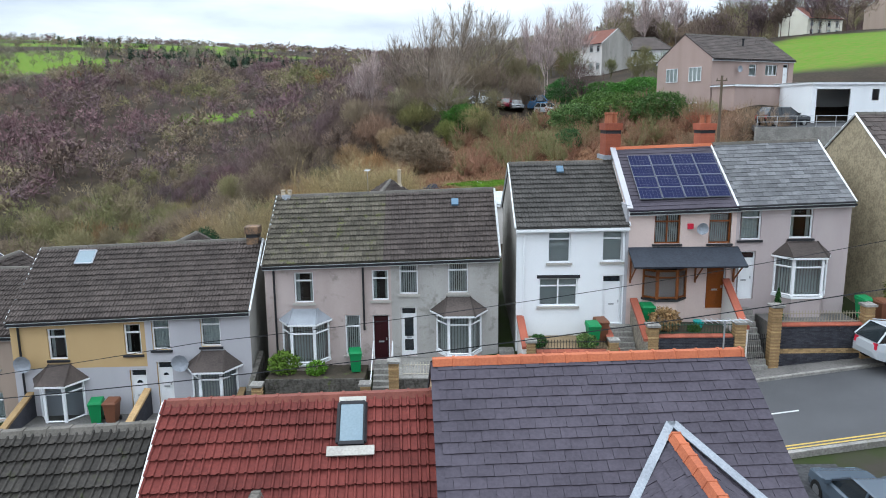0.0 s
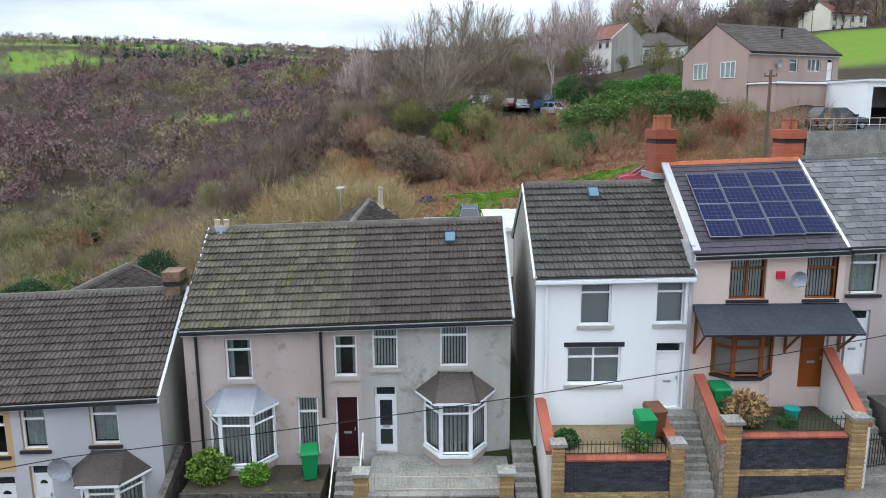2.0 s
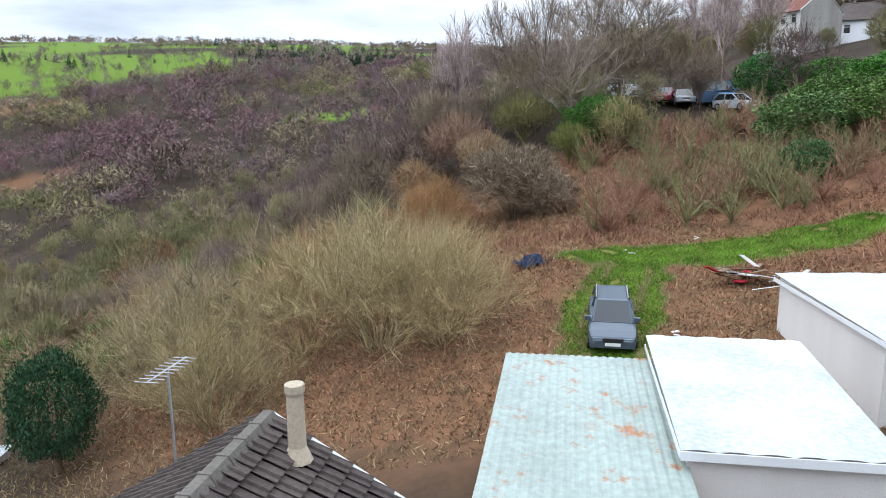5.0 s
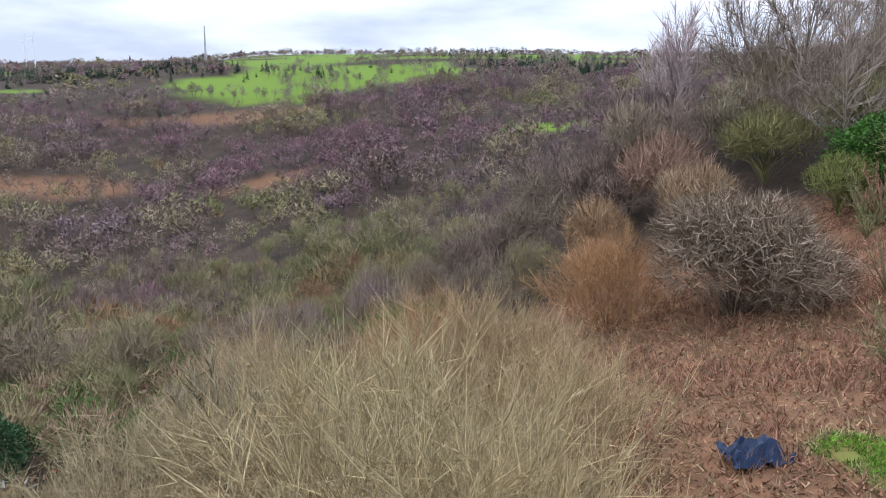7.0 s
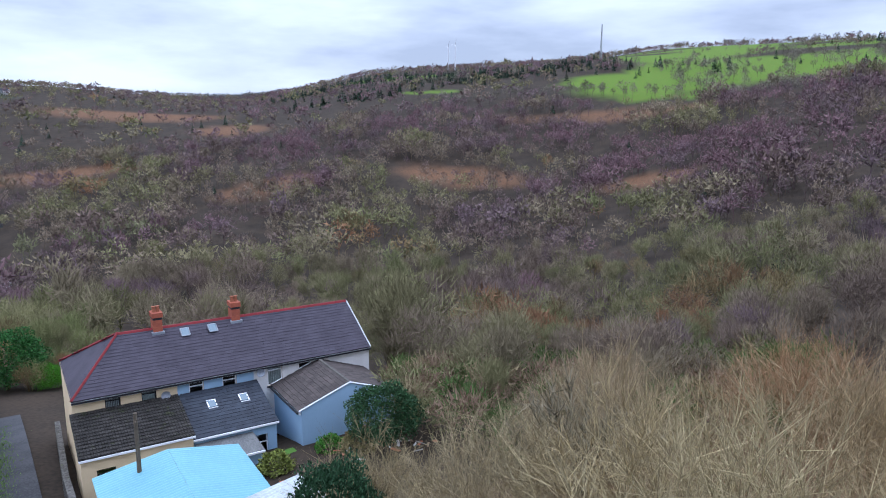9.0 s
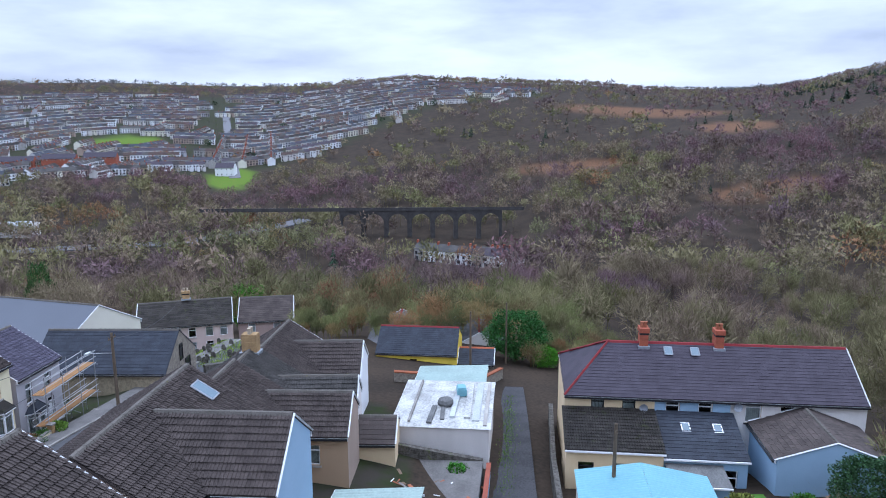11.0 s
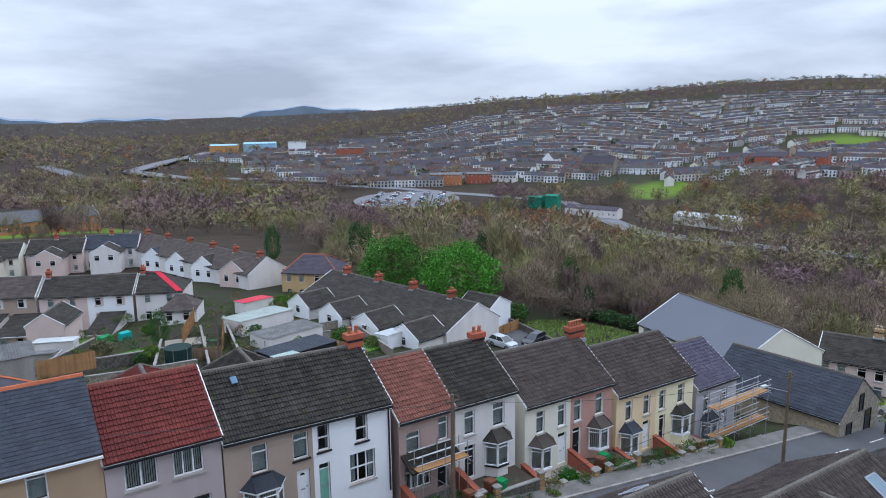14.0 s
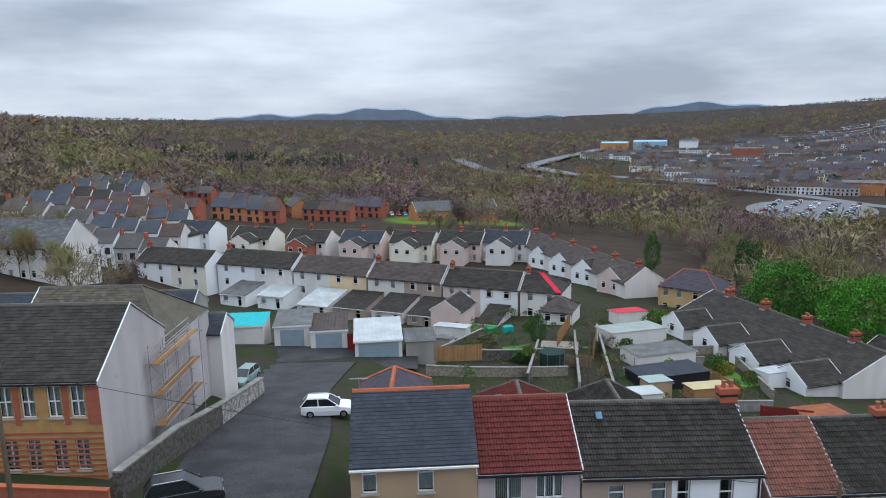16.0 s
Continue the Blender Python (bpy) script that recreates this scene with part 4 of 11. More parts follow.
GROUND = ground_material()
g_ob = new("ground", ground_mesh())
g_ob.data.materials.append(GROUND)
tagged(g_ob, "valley hillsides of leaf litter, bracken and green pasture", "ground", kind="structure")


# ---------------------------------------------------------------- streets
def ribbon(name, label, centre, level, half, material, lo, hi, step=1.5, along="x", lift=0.0, offset=0.0, thick=0.0, category="road", off2=None):
    """A strip along a street; offset is its middle's distance from the street's middle."""
    b = B()
    n = int(abs(hi - lo) / step)
    pts = []
    for i in range(n + 1):
        s = lo + (hi - lo) * i / n
        c, z = float(centre(s)), float(level(s)) + lift
        a, d = c + offset - half, c + offset + half
        pts.append(((s, a, z), (s, d, z)) if along == "x" else ((a, s, z), (d, s, z)))
    for (p, q), (r, t) in zip(pts, pts[1:]):
        up = [p, r, t, q] if along == "x" else [p, q, t, r]
        b.face(up)
        if thick:
            for e, f in ((p, r), (t, q)):
                lo_ = [(v[0], v[1], v[2] - thick) for v in (e, f)]
                b.face([lo_[0], lo_[1], f, e])
    return solo(name, b, material, label, category, kind="structure")


ribbon("road", "worn grey asphalt street running downhill between terraces", street_y, street_z, 3.05, ASPHALT, 55, -80)
for sgn, nm in ((1, "kerb_north"), (-1, "kerb_south")):
    ribbon(nm, "grey stone kerb along the street", street_y, street_z, 0.09, CONCRETE, 55, -80, offset=sgn * 3.15, lift=0.12, thick=0.3, category="kerb")
ribbon("pavement_north", "damp dark asphalt pavement", street_y, street_z, 0.75, PAVING, 55, -80, offset=3.99, lift=0.115, thick=0.3, category="pavement")
ribbon("pavement_south", "damp dark asphalt pavement", street_y, street_z, 0.75, PAVING, 8, -80, offset=-3.99, lift=0.115, thick=0.3, category="pavement")
ribbon("pavement_east", "damp dark asphalt pavement", street_y, street_z, 0.75, PAVING, 55, 19, offset=-3.99, lift=0.115, thick=0.3, category="pavement")
for k_, o_ in enumerate((-2.75, -2.55)):
    ribbon("yellow_line", "faded yellow line along the kerb", street_y, street_z, 0.045, YELLOWLINE, 52, 8, offset=o_, lift=0.006, category="road marking")
for x_ in range(50, -70, -6):
    ribbon("centre_line", "faded white dash in the middle of the street", street_y, street_z, 0.05, WHITELINE, x_, x_ - 2.4, step=1.2, lift=0.005, category="road marking")
ribbon("side_road", "patched dark asphalt side road", side_x, side_z, 5.1, ROUGHASPHALT, 22.2, -24, along="y", lift=0.01, offset=0.6)


def back_lane_z(x):
    return np.interp(x, (-30, 8, 16, 30, 60), (-9.4, -7.0, -6.75, -6.2, -4.8))


ribbon("back_lane_road", "patched asphalt lane past the garages", lambda x: -27.2 - 0.09 * (x - 15), back_lane_z, 2.9, ROUGHASPHALT, 48, 4, lift=0.02)

# ---------------------------------------------------------------- upper row, facing the street
VB, NB, SB = dict(dress="vertical"), dict(dress="net"), dict(dress="sides")
DK = dict(dress="net", sill="dark")
MAROON = M("dark_maroon_door", (0.035, 0.008, 0.01), rough=0.4)
ORANGEDOOR = M("orange_brown_door", (0.24, 0.07, 0.012), rough=0.4)
MINT = M("mint_green_door", (0.22, 0.47, 0.36), rough=0.45)
BLACKDOOR = M("black_door", (0.02, 0.02, 0.022), rough=0.4)

hB = house("semi_detached_house", "pinkish and grey roughcast house pair under mossy brown tiles", -8.25, 32.55, 0, 10.97, 7.3, 4.68, 2.62, ROOF["moss"], WALL["pink_dash"], slope=0.028, z=-1.0,
           holes=[("win", 1.37, 2.27, 2.73, 4.2, SB), ("win", 5.02, 5.8, 2.82, 4.28, SB), ("bay", 0.75, 2.92, 0.0, 1.95, dict(out=0.8, roof_mat=LEAD, roof_h=0.5)), ("win", 3.7, 4.42, 0.13, 2.1, VB), ("door", 5.0, 5.8, -0.15, 2.1, dict(mat=MAROON, fan=False, label="dark maroon panelled door")),
                  ("win", 6.32, 7.18, 3.1, 4.6, dict(dress="vertical")), ("win", 8.6, 9.54, 3.14, 4.66, dict(dress="vertical")), ("door", 6.36, 7.1, 0.05, 2.45, dict(glazed=True)), ("bay", 8.05, 10.15, 0.37, 2.33, dict(out=0.85, roof_h=0.62, hood=0.32))],
           side_l=WALL["side"], side_r=WALL["side"], rear=WALL["side"], split=(0.51, ROOF["brown"]), singles=(300, 0), roof2=ROOF["brown"])
bb = B()
wall_panel(bb, 5.92, 10.97, -3, 4.68 + 0.028 * 5.9, [(6.32, 7.18, 3.1, 4.6), (8.6, 9.54, 3.14, 4.66), (6.36, 7.1, 0.05, 2.45)], thick=0.01, dz=0.028 * 5.05, y=-0.006)
part("roughcast_coat", bb, WALL["grey_dash"], hB, "grey roughcast of the second house")
downpipe(hB, 0.45, -0.6, 4.5)
downpipe(hB, 4.62, 1.4, 4.6)
bb = B()
bb.lathe(0.45, 3.6, [(0.3, 7.2), (0.26, 7.45)], 8)
part("chimney_stump", bb, LEAD, hB)
for q in (0.28, 0.62):
    bb = B()
    bb.lathe(q, 3.6, [(0.12, 7.3), (0.10, 7.62), (0.12, 7.64), (0.12, 7.7)], 10)
    part("chimney_pot", bb, BUFFPOT, hB)

hC = house("detached_house", "narrow white painted house with black lintels under a grey tile roof", 3.55, 32.55, 0, 5.15, 7.3, 5.02, 2.55, ROOF["grey"], WALL["white"], slope=0.012, z=0.3,
           holes=[("win", 1.47, 2.52, 3.25, 4.8, dict(dress="venetian", lintel=True, sill="stone")), ("win", 4.0, 4.96, 3.28, 4.8, dict(dress="venetian", lintel=True)), ("win", 1.07, 2.9, 1.16, 2.5, dict(dress="venetian", lintel=True, bars=1)), ("door", 4.07, 5.0, 0.3, 2.62, {})],
           side_l=WALL["side"], rear=WALL["side"], singles=(300, 0), gutter=UPVC)
downpipe(hC, 0.35, 0.1, 4.8, UPVC)
hD = house("terraced_house", "pale pink slate-roofed house with brown windows and solar panels", 8.75, 32.55, 0, 5.0, 7.3, 5.12, 2.5, ROOF["slate"], WALL["pink"], slope=0.03, z=0.95,
           holes=[("win", 1.2, 2.41, 3.45, 4.9, dict(dress="vertical", sill="dark", frame_mat=BROWNUPVC, bars=1)), ("win", 3.73, 4.76, 3.45, 4.9, dict(dress="vertical", sill="dark", frame_mat=BROWNUPVC)), ("bay", 0.76, 2.79, 0.9, 2.3, dict(out=0.45, frame_mat=BROWNUPVC, dress=False, roof_h=0.05, hood=0.02, sillmat=DARKTRIM)),
                  ("door", 3.74, 4.67, 0.3, 2.35, dict(mat=ORANGEDOOR, fan=False, label="orange-brown wooden door"))], ridge_mat=RIDGE_RED, flat=True, tile=(0.4, 0.26), verge=False)
hE = house("terraced_house", "pinkish roughcast house with a bay under a pale slate roof", 13.75, 32.55, 0, 5.3, 7.3, 5.15, 2.5, ROOF["greyslate"], WALL["mauve"], slope=0.03, z=1.1,
           holes=[("win", 0.15, 1.16, 3.45, 4.9, dict(dress="net", sill="dark")), ("win", 2.49, 3.56, 3.5, 4.95, dict(dress="sides", sill="dark")), ("door", 0.11, 1.0, 0.6, 2.9, dict(arch=True)), ("bay", 1.9, 4.35, 0.9, 2.75, dict(out=0.75, roof_h=0.6, roof_mat=ROOF["brown"]))], flat=True, tile=(0.45, 0.3), side_r=WALL["side"])
hA = house("semi_detached_house", "pair of mustard and lilac-grey houses under a brown tile roof", -19.5, 31.0, 2.2, 10.75, 7.2, 5.1, 2.5, ROOF["brown"], WALL["mustard"], slope=0.03, z=-3.6,
           holes=[("win", 1.62, 2.45, 3.16, 4.63, dict(dress="sides", sill="dark")), ("win", 5.05, 5.8, 3.33, 4.76, dict(dress="sides", sill="dark")), ("bay", 1.05, 3.02, 0.44, 2.28, dict(out=0.8, roof_h=0.66, hood=0.3, roof_mat=ROOF["brown"], sillmat=DARKTRIM, plinth=WALL["lilac"], dress=False)), ("door", 5.15, 5.9, 0.4, 2.6, dict(arch=True)),
                  ("win", 6.3, 7.1, 3.52, 4.95, dict(dress="net", sill="dark")), ("win", 8.5, 9.4, 3.63, 5.06, dict(dress="net", sill="dark")), ("door", 6.4, 7.1, 0.8, 2.95, dict(arch=True)), ("bay", 8.0, 10.05, 1.0, 2.78, dict(out=0.8, roof_h=0.66, hood=0.3, plinth=WALL["lilac"], dress=True))],
           side_l=WALL["lilac"], side_r=WALL["side"], rear=WALL["side"])
bb = B()
wall_panel(bb, 6.0, 10.75, -3, 5.1 + 0.18, [(6.3, 7.1, 3.52, 4.95), (8.5, 9.4, 3.63, 5.06), (6.4, 7.1, 0.8, 2.95)], thick=0.01, dz=0.14, y=-0.006)
wall_panel(bb, 0.0, 6.0, -3, 2.75, [(5.15, 5.9, 0.4, 2.6)], thick=0.01, dz=0.0, y=-0.006)
part("lower_coat", bb, WALL["lilac"], hA, "lilac-grey masonry paint")
downpipe(hA, 0.4, 0.0, 4.9)
rooflight(hA, 2.4, 2.5, 3.2, 7.2, 5.1, 2.5, k=0.03)
chimney(hA, 10.35, 3.6, 7.4, 1.25, 0.55, 0.75, M("weathered_brown_brick", (0.23, 0.14, 0.085), (0.1, 0.075, 0.055), scale=3, fine=14, bump=0.5, amt=0.7), 0, bands=True)
dish(hA, 0.6, -0.1, 3.1)
dish(hA, 7.6, -0.1, 3.0)

# ---------------------------------------------------------------- lower row, backs to the first view
def s_front(x):
    return 17.6 + 0.055 * x


S_TILT = 183.2
hS1 = house("end_terrace_house", "tan rendered end house under a purple-grey slate roof", 6.1, s_front(6.1), S_TILT, 6.5, 7.4, 5.4, 2.45, ROOF["blueslate"], WALL["tan"], z=-2.4, slope=-0.004, roof2=ROOF["slate"], flat=True, tile=(0.3, 0.23), ridge_mat=RIDGE_RED, singles=(0, 300), verge=False, gutter=UPVC, fascia=TIMBER,
            holes=[("win", 0.57, 1.34, 3.78, 5.2, dict(dress="net", sill="stone")), ("win", 3.42, 4.26, 3.72, 5.2, dict(dress="net", sill="stone")), ("win", 0.6, 1.9, 0.8, 2.3, NB), ("win", 3.2, 4.4, 0.8, 2.3, NB), ("door", 5.1, 5.95, 0.0, 2.2, {})])
hS2 = house("terraced_house", "pinkish dashed house under a dark red tile roof", -0.42, s_front(-0.4), S_TILT, 5.35, 7.4, 5.25, 2.4, ROOF["red"], WALL["mauve"], z=-2.9, slope=-0.008, singles=(0, 300), ridge_mat=M("red_mortared_ridge", (0.2, 0.07, 0.05), (0.14, 0.05, 0.04)),
            holes=[("win", 0.82, 2.3, 3.5, 4.9, dict(dress="vertical", bars=1, split=0)), ("win", 3.02, 4.45, 3.5, 4.85, dict(dress="vertical", bars=2, split=0)), ("door", 3.8, 4.7, 0.0, 2.2, dict(arch=True)), ("win", 1.0, 2.4, 0.8, 2.2, NB)])
hS3 = house("terraced_pair", "beige and white pair of houses under a dark mossy roof", -5.85, s_front(-5.85), S_TILT, 9.65, 7.4, 5.25, 2.4, ROOF["dark"], WALL["beige"], z=-3.4, slope=-0.03,
            holes=[("win", 1.41, 2.28, 2.95, 4.54, DK), ("win", 3.68, 4.55, 3.06, 4.57, DK), ("bay", 0.85, 3.0, 0.6, 2.3, dict(roof_mat=ROOF["blueslate"], roof_h=0.6)), ("door", 3.8, 4.55, 0.3, 2.4, dict(arch=True, fan=False)),
                   ("win", 5.08, 5.8, 3.15, 4.65, dict(sill="dark", dress="sides", split=0.5)), ("win", 7.38, 8.16, 3.05, 4.6, dict(sill="dark", dress="sides", split=0.5)), ("door", 5.1, 5.75, 0.1, 2.4, dict(mat=MINT)), ("win", 6.97, 8.57, 0.6, 2.4, dict(bars=2, split=0.5, dress="sides"))])
bb = B()
wall_panel(bb, 4.8, 9.65, -3, 5.25 - 0.03 * 4.8, [(5.08, 5.8, 3.15, 4.65), (7.38, 8.16, 3.05, 4.6), (5.1, 5.75, 0.1, 2.4), (6.97, 8.57, 0.6, 2.4)], thick=0.01, dz=-0.03 * 4.85, y=-0.006)
part("white_coat", bb, WALL["white"], hS3, "white painted second house")
chimney(hS3, 9.3, 3.7, 7.0, 1.2, 1.0, 0.6, None, 2)
downpipe(hS3, 9.5, -0.5, 4.8)
hS4 = house("terraced_house", "grey dashed house under a salmon red tile roof, partly scaffolded", -16.0, s_front(-16), S_TILT, 4.0, 7.4, 5.3, 2.5, ROOF["salmon"], WALL["brownpink"], z=-5.05, slope=-0.012,
            holes=[("win", 0.5, 1.5, 2.9, 4.3, NB), ("win", 2.8, 3.5, 3.2, 4.7, dict(dress="net", sill="stone")), ("win", 0.4, 2.2, 0.6, 2.2, dict(bars=3, split=0.7, dress="vertical")), ("door", 2.7, 3.5, 0.1, 2.3, dict(mat=BLACKDOOR))])
hS5 = house("terraced_house", "off-white house with a dark bay roof under dark tiles", -20.05, s_front(-20), S_TILT, 4.8, 7.4, 5.3, 2.45, ROOF["dark"], WALL["offwhite"], z=-5.1, slope=-0.012,
            holes=[("win", 0.7, 1.5, 3.0, 4.6, dict(dress="net", sill="stone")), ("win", 2.95, 3.9, 3.0, 4.6, dict(dress="net")), ("bay", 2.3, 4.2, 0.6, 2.3, dict(roof_mat=ROOF["dark"], roof_h=0.6, hood=0.25, sillmat=DARKTRIM)), ("door", 0.7, 1.5, 0.1, 2.3, dict(mat=BLACKDOOR))])
chimney(hS5, 4.4, 3.7, 7.1, 1.1, 1.0, 0.6, None, 2)
hS6 = house("terraced_pair", "cream and dusky rose pair of houses under brown tiles", -25.7, s_front(-25.7), S_TILT, 8.3, 7.4, 5.25, 2.5, ROOF["brown"], WALL["lightcream"], z=-6.55, slope=-0.02,
            holes=[("win", 1.0, 1.75, 2.9, 4.5, NB), ("win", 2.95, 3.7, 2.9, 4.5, NB), ("bay", 0.5, 2.3, 0.6, 2.3, dict(roof_h=0.6, hood=0.28, roof_mat=ROOF["brown"])), ("door", 3.0, 3.8, 0.1, 2.4, {}),
                   ("win", 4.5, 5.25, 2.85, 4.45, NB), ("win", 6.6, 7.4, 2.85, 4.45, NB), ("bay", 6.0, 7.8, 0.5, 2.2, dict(roof_h=0.6, hood=0.28, roof_mat=ROOF["brown"], plinth=WALL["rose"])), ("door", 4.4, 5.2, 0.1, 2.4, dict(mat=BLACKDOOR))])
bb = B()
wall_panel(bb, 4.15, 8.3, -3, 5.25 - 0.083, [(4.5, 5.25, 2.85, 4.45), (6.6, 7.4, 2.85, 4.45), (4.4, 5.2, 0.1, 2.4)], thick=0.01, dz=-0.083, y=-0.006)
part("rose_coat", bb, WALL["rose"], hS6, "dusky rose masonry paint")
chimney(hS6, 8.0, 3.7, 7.2, 1.2, 1.5, 0.6, None, 5)
hS8 = house("terraced_pair", "tan and cream-yellow pair of houses under brown tiles", -34.5, s_front(-34.5), S_TILT, 8.9, 7.4, 5.3, 2.5, ROOF["brown"], WALL["peach"], z=-8.0, slope=-0.02,
            holes=[("win", 1.0, 1.75, 2.9, 4.5, NB), ("win", 3.0, 3.75, 2.9, 4.5, NB), ("bay", 0.5, 2.3, 0.6, 2.3, dict(roof_h=0.6, hood=0.25, roof_mat=ROOF["blueslate"])), ("door", 3.0, 3.8, 0.1, 2.4, {}),
                   ("win", 4.8, 5.5, 2.85, 4.45, NB), ("win", 7.0, 7.8, 2.85, 4.45, NB), ("bay", 6.4, 8.3, 0.5, 2.2, dict(roof_h=0.6, hood=0.25, roof_mat=ROOF["dark"], plinth=WALL["cream"])), ("door", 4.9, 5.6, 0.1, 2.4, dict(mat=BLACKDOOR))])
bb = B()
wall_panel(bb, 4.4, 8.9, -3, 5.3 - 0.088, [(4.8, 5.5, 2.85, 4.45), (7.0, 7.8, 2.85, 4.45), (4.9, 5.6, 0.1, 2.4)], thick=0.01, dz=-0.09, y=-0.006)
part("cream_coat", bb, WALL["cream"], hS8, "cream-yellow masonry paint")
hS10 = house("end_terrace_house", "lilac-grey house under a new violet-grey roof, wrapped in scaffolding", -43.9, s_front(-43.9), S_TILT, 5.4, 7.4, 5.3, 2.4, ROOF["purple"], WALL["lilac"], z=-9.7, slope=-0.01,
             holes=[("win", 1.0, 1.8, 2.9, 4.5, NB), ("win", 3.4, 4.2, 2.9, 4.5, NB), ("bay", 0.8, 2.6, 0.6, 2.3, dict(roof_h=0.6, hood=0.25, roof_mat=ROOF["blueslate"])), ("door", 3.5, 4.3, 0.1, 2.4, {})])

# ---------------------------------------------------------------- more houses, simpler fronts
def plain_house(label, x, y, rz, W, D, eave, rise, roof, wall, z=None, units=1, rear_windows=True, front=True, deep=4.0, tile=(0.9, 0.34), name="terraced_house", floors=2, flat=True, **kw):
    """A house or row with evenly set windows back and front."""
    fh, rh = [], []
    step = W / max(1, units)
    hz = [(0.9, 2.2)] if floors == 1 else [(0.7, 2.1), (eave - 1.75, eave - 0.45)]
    for u in range(units):
        for i, (a, c) in enumerate(hz):
            for q in (0.24, 0.7):
                xa = u * step + step * q - 0.45
                o = dict(dress="net" if (u + i) % 2 else "none", sill="stone" if (u % 2) else None)
                if front:
                    fh.append(("win", xa, xa + 0.95, a, c, o))
                if rear_windows:
                    rh.append(("win", xa, xa + 0.95, a, c, o))
    z = gz(x, y) if z is None else z
    return house(name, label, x, y, rz, W, D, eave, rise, roof, wall, z=z, holes=fh, rear_holes=rh, deep=deep, tile=tile, flat=flat, **kw)


def gable_window(h, W, q0, q1, z0, z1, **kw):
    """A window on the gable end at x = W."""
    had = set(h.children)
    window_unit(h, q0, q1, z0, z1, **kw)
    # the wall is solid here: an added dark sheet imitates the unlit interior
    b = B()
    b.face([(q0 + 0.03, 0.168, z0 + 0.03), (q1 - 0.03, 0.168, z0 + 0.03), (q1 - 0.03, 0.168, z1 - 0.03), (q0 + 0.03, 0.168, z1 - 0.03)])
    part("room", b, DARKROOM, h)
    for o in [o for o in h.children if o not in had]:
        o.matrix_basis = Matrix.Translation((W + 0.19, 0, 0)) @ Matrix.Rotation(math.pi / 2, 4, "Z") @ o.matrix_basis


# upper row going downhill, seen from behind
hG = plain_house("brown tiled house with a rooflight, seen from its back", -29.6, 32.1, 1.4, 9.5, 7.4, 5.05, 2.3, ROOF["brown"], WALL["beige"], z=-4.6, units=2, rear_windows=False, flat=False, tile=(0.33, 0.34), verge=False)
rooflight(hG, 1.3, 4.6, 5.6, 7.4, 5.05, 2.3, w=0.75)
hG2 = house("house_extension", "two-storey rear wing with a pale blue gable and brown tiles", -22.4, 35.9, 93, 6.7, 5.4, 5.05, 1.95, ROOF["brown"], WALL["tan"], z=-4.6, side_r=WALL["blue"], category="extension", tile=(0.33, 0.33),
            holes=[("win", 4.6, 5.4, 2.6, 3.9, NB)])
hKa = plain_house("brown tiled house with a stepped rear wing", -37.4, 31.1, 1.3, 7.5, 7.4, 5.0, 2.25, ROOF["brown"], WALL["beige"], z=-7.1, units=1, rear_windows=False, flat=False, tile=(0.33, 0.34), verge=False)
hK = plain_house("brown tiled house with a mossy verge and stone chimney", -41.9, 30.6, 1.3, 4.4, 7.4, 5.0, 2.25, ROOF["grey"], WALL["beige"], z=-7.75, units=1, rear_windows=False, flat=False, tile=(0.33, 0.34), verge=False)
chimney(hK, 0.6, 3.7, 7.0, 1.35, 0.7, 1.0, BUFFBRICK, 2, BUFFPOT, bands=False)
house("house_extension", "brown tiled rear wing with buff rendered gable", -34.1, 36.6, 95, 5.8, 4.2, 4.3, 1.6, ROOF["brown"], WALL["tan"], z=-7.15, side_r=WALL["beige"], category="extension", holes=[("win", 3.4, 4.2, 2.4, 3.6, NB)])
house("house_extension", "brown tiled rear wing with off-white gable", -38.0, 36.0, 98, 5.9, 4.0, 4.5, 1.6, ROOF["grey"], WALL["offwhite"], z=-7.95, side_r=WALL["offwhite"], category="extension")
plain_house("low brown tiled lean-to of buff render", -39.0, 41.6, 95, 2.6, 3.4, 2.6, 0.9, ROOF["brown"], WALL["peach"], z=-8.1, floors=1, front=False, rear_windows=False, name="house_extension", category="extension")
hK2 = plain_house("brown tiled house standing lower down the street", -52.0, 29.6, 1.0, 9.4, 7.4, 5.0, 2.3, ROOF["brown"], WALL["offwhite"], z=-9.1, units=2, rear_windows=False, flat=False, tile=(0.36, 0.34), verge=True)
house("house_extension", "rear wing with a tall white gable under brown tiles", -45.6, 33.6, 97, 6.7, 7.0, 5.2, 2.3, ROOF["brown"], WALL["white"], z=-10.1, side_r=WALL["white"], category="extension", holes=[("win", 5.0, 5.9, 2.6, 3.9, NB)], tile=(0.33, 0.33))
plain_house("grey tiled bungalow roofs with wine-red ridges", -96, 31, 4, 12, 8, 2.8, 2.4, ROOF["greyslate"], WALL["red_brick"], z=-18.6, floors=1, ridge_mat=RIDGE_WINE, name="bungalow", category="bungalow")
plain_house("grey slate cottage with wine-red ridges", -104, 42, 4, 14, 7, 2.8, 2.0, ROOF["greyslate"], WALL["offwhite"], z=-19.5, floors=1, ridge_mat=RIDGE_WINE, name="bungalow", category="bungalow")

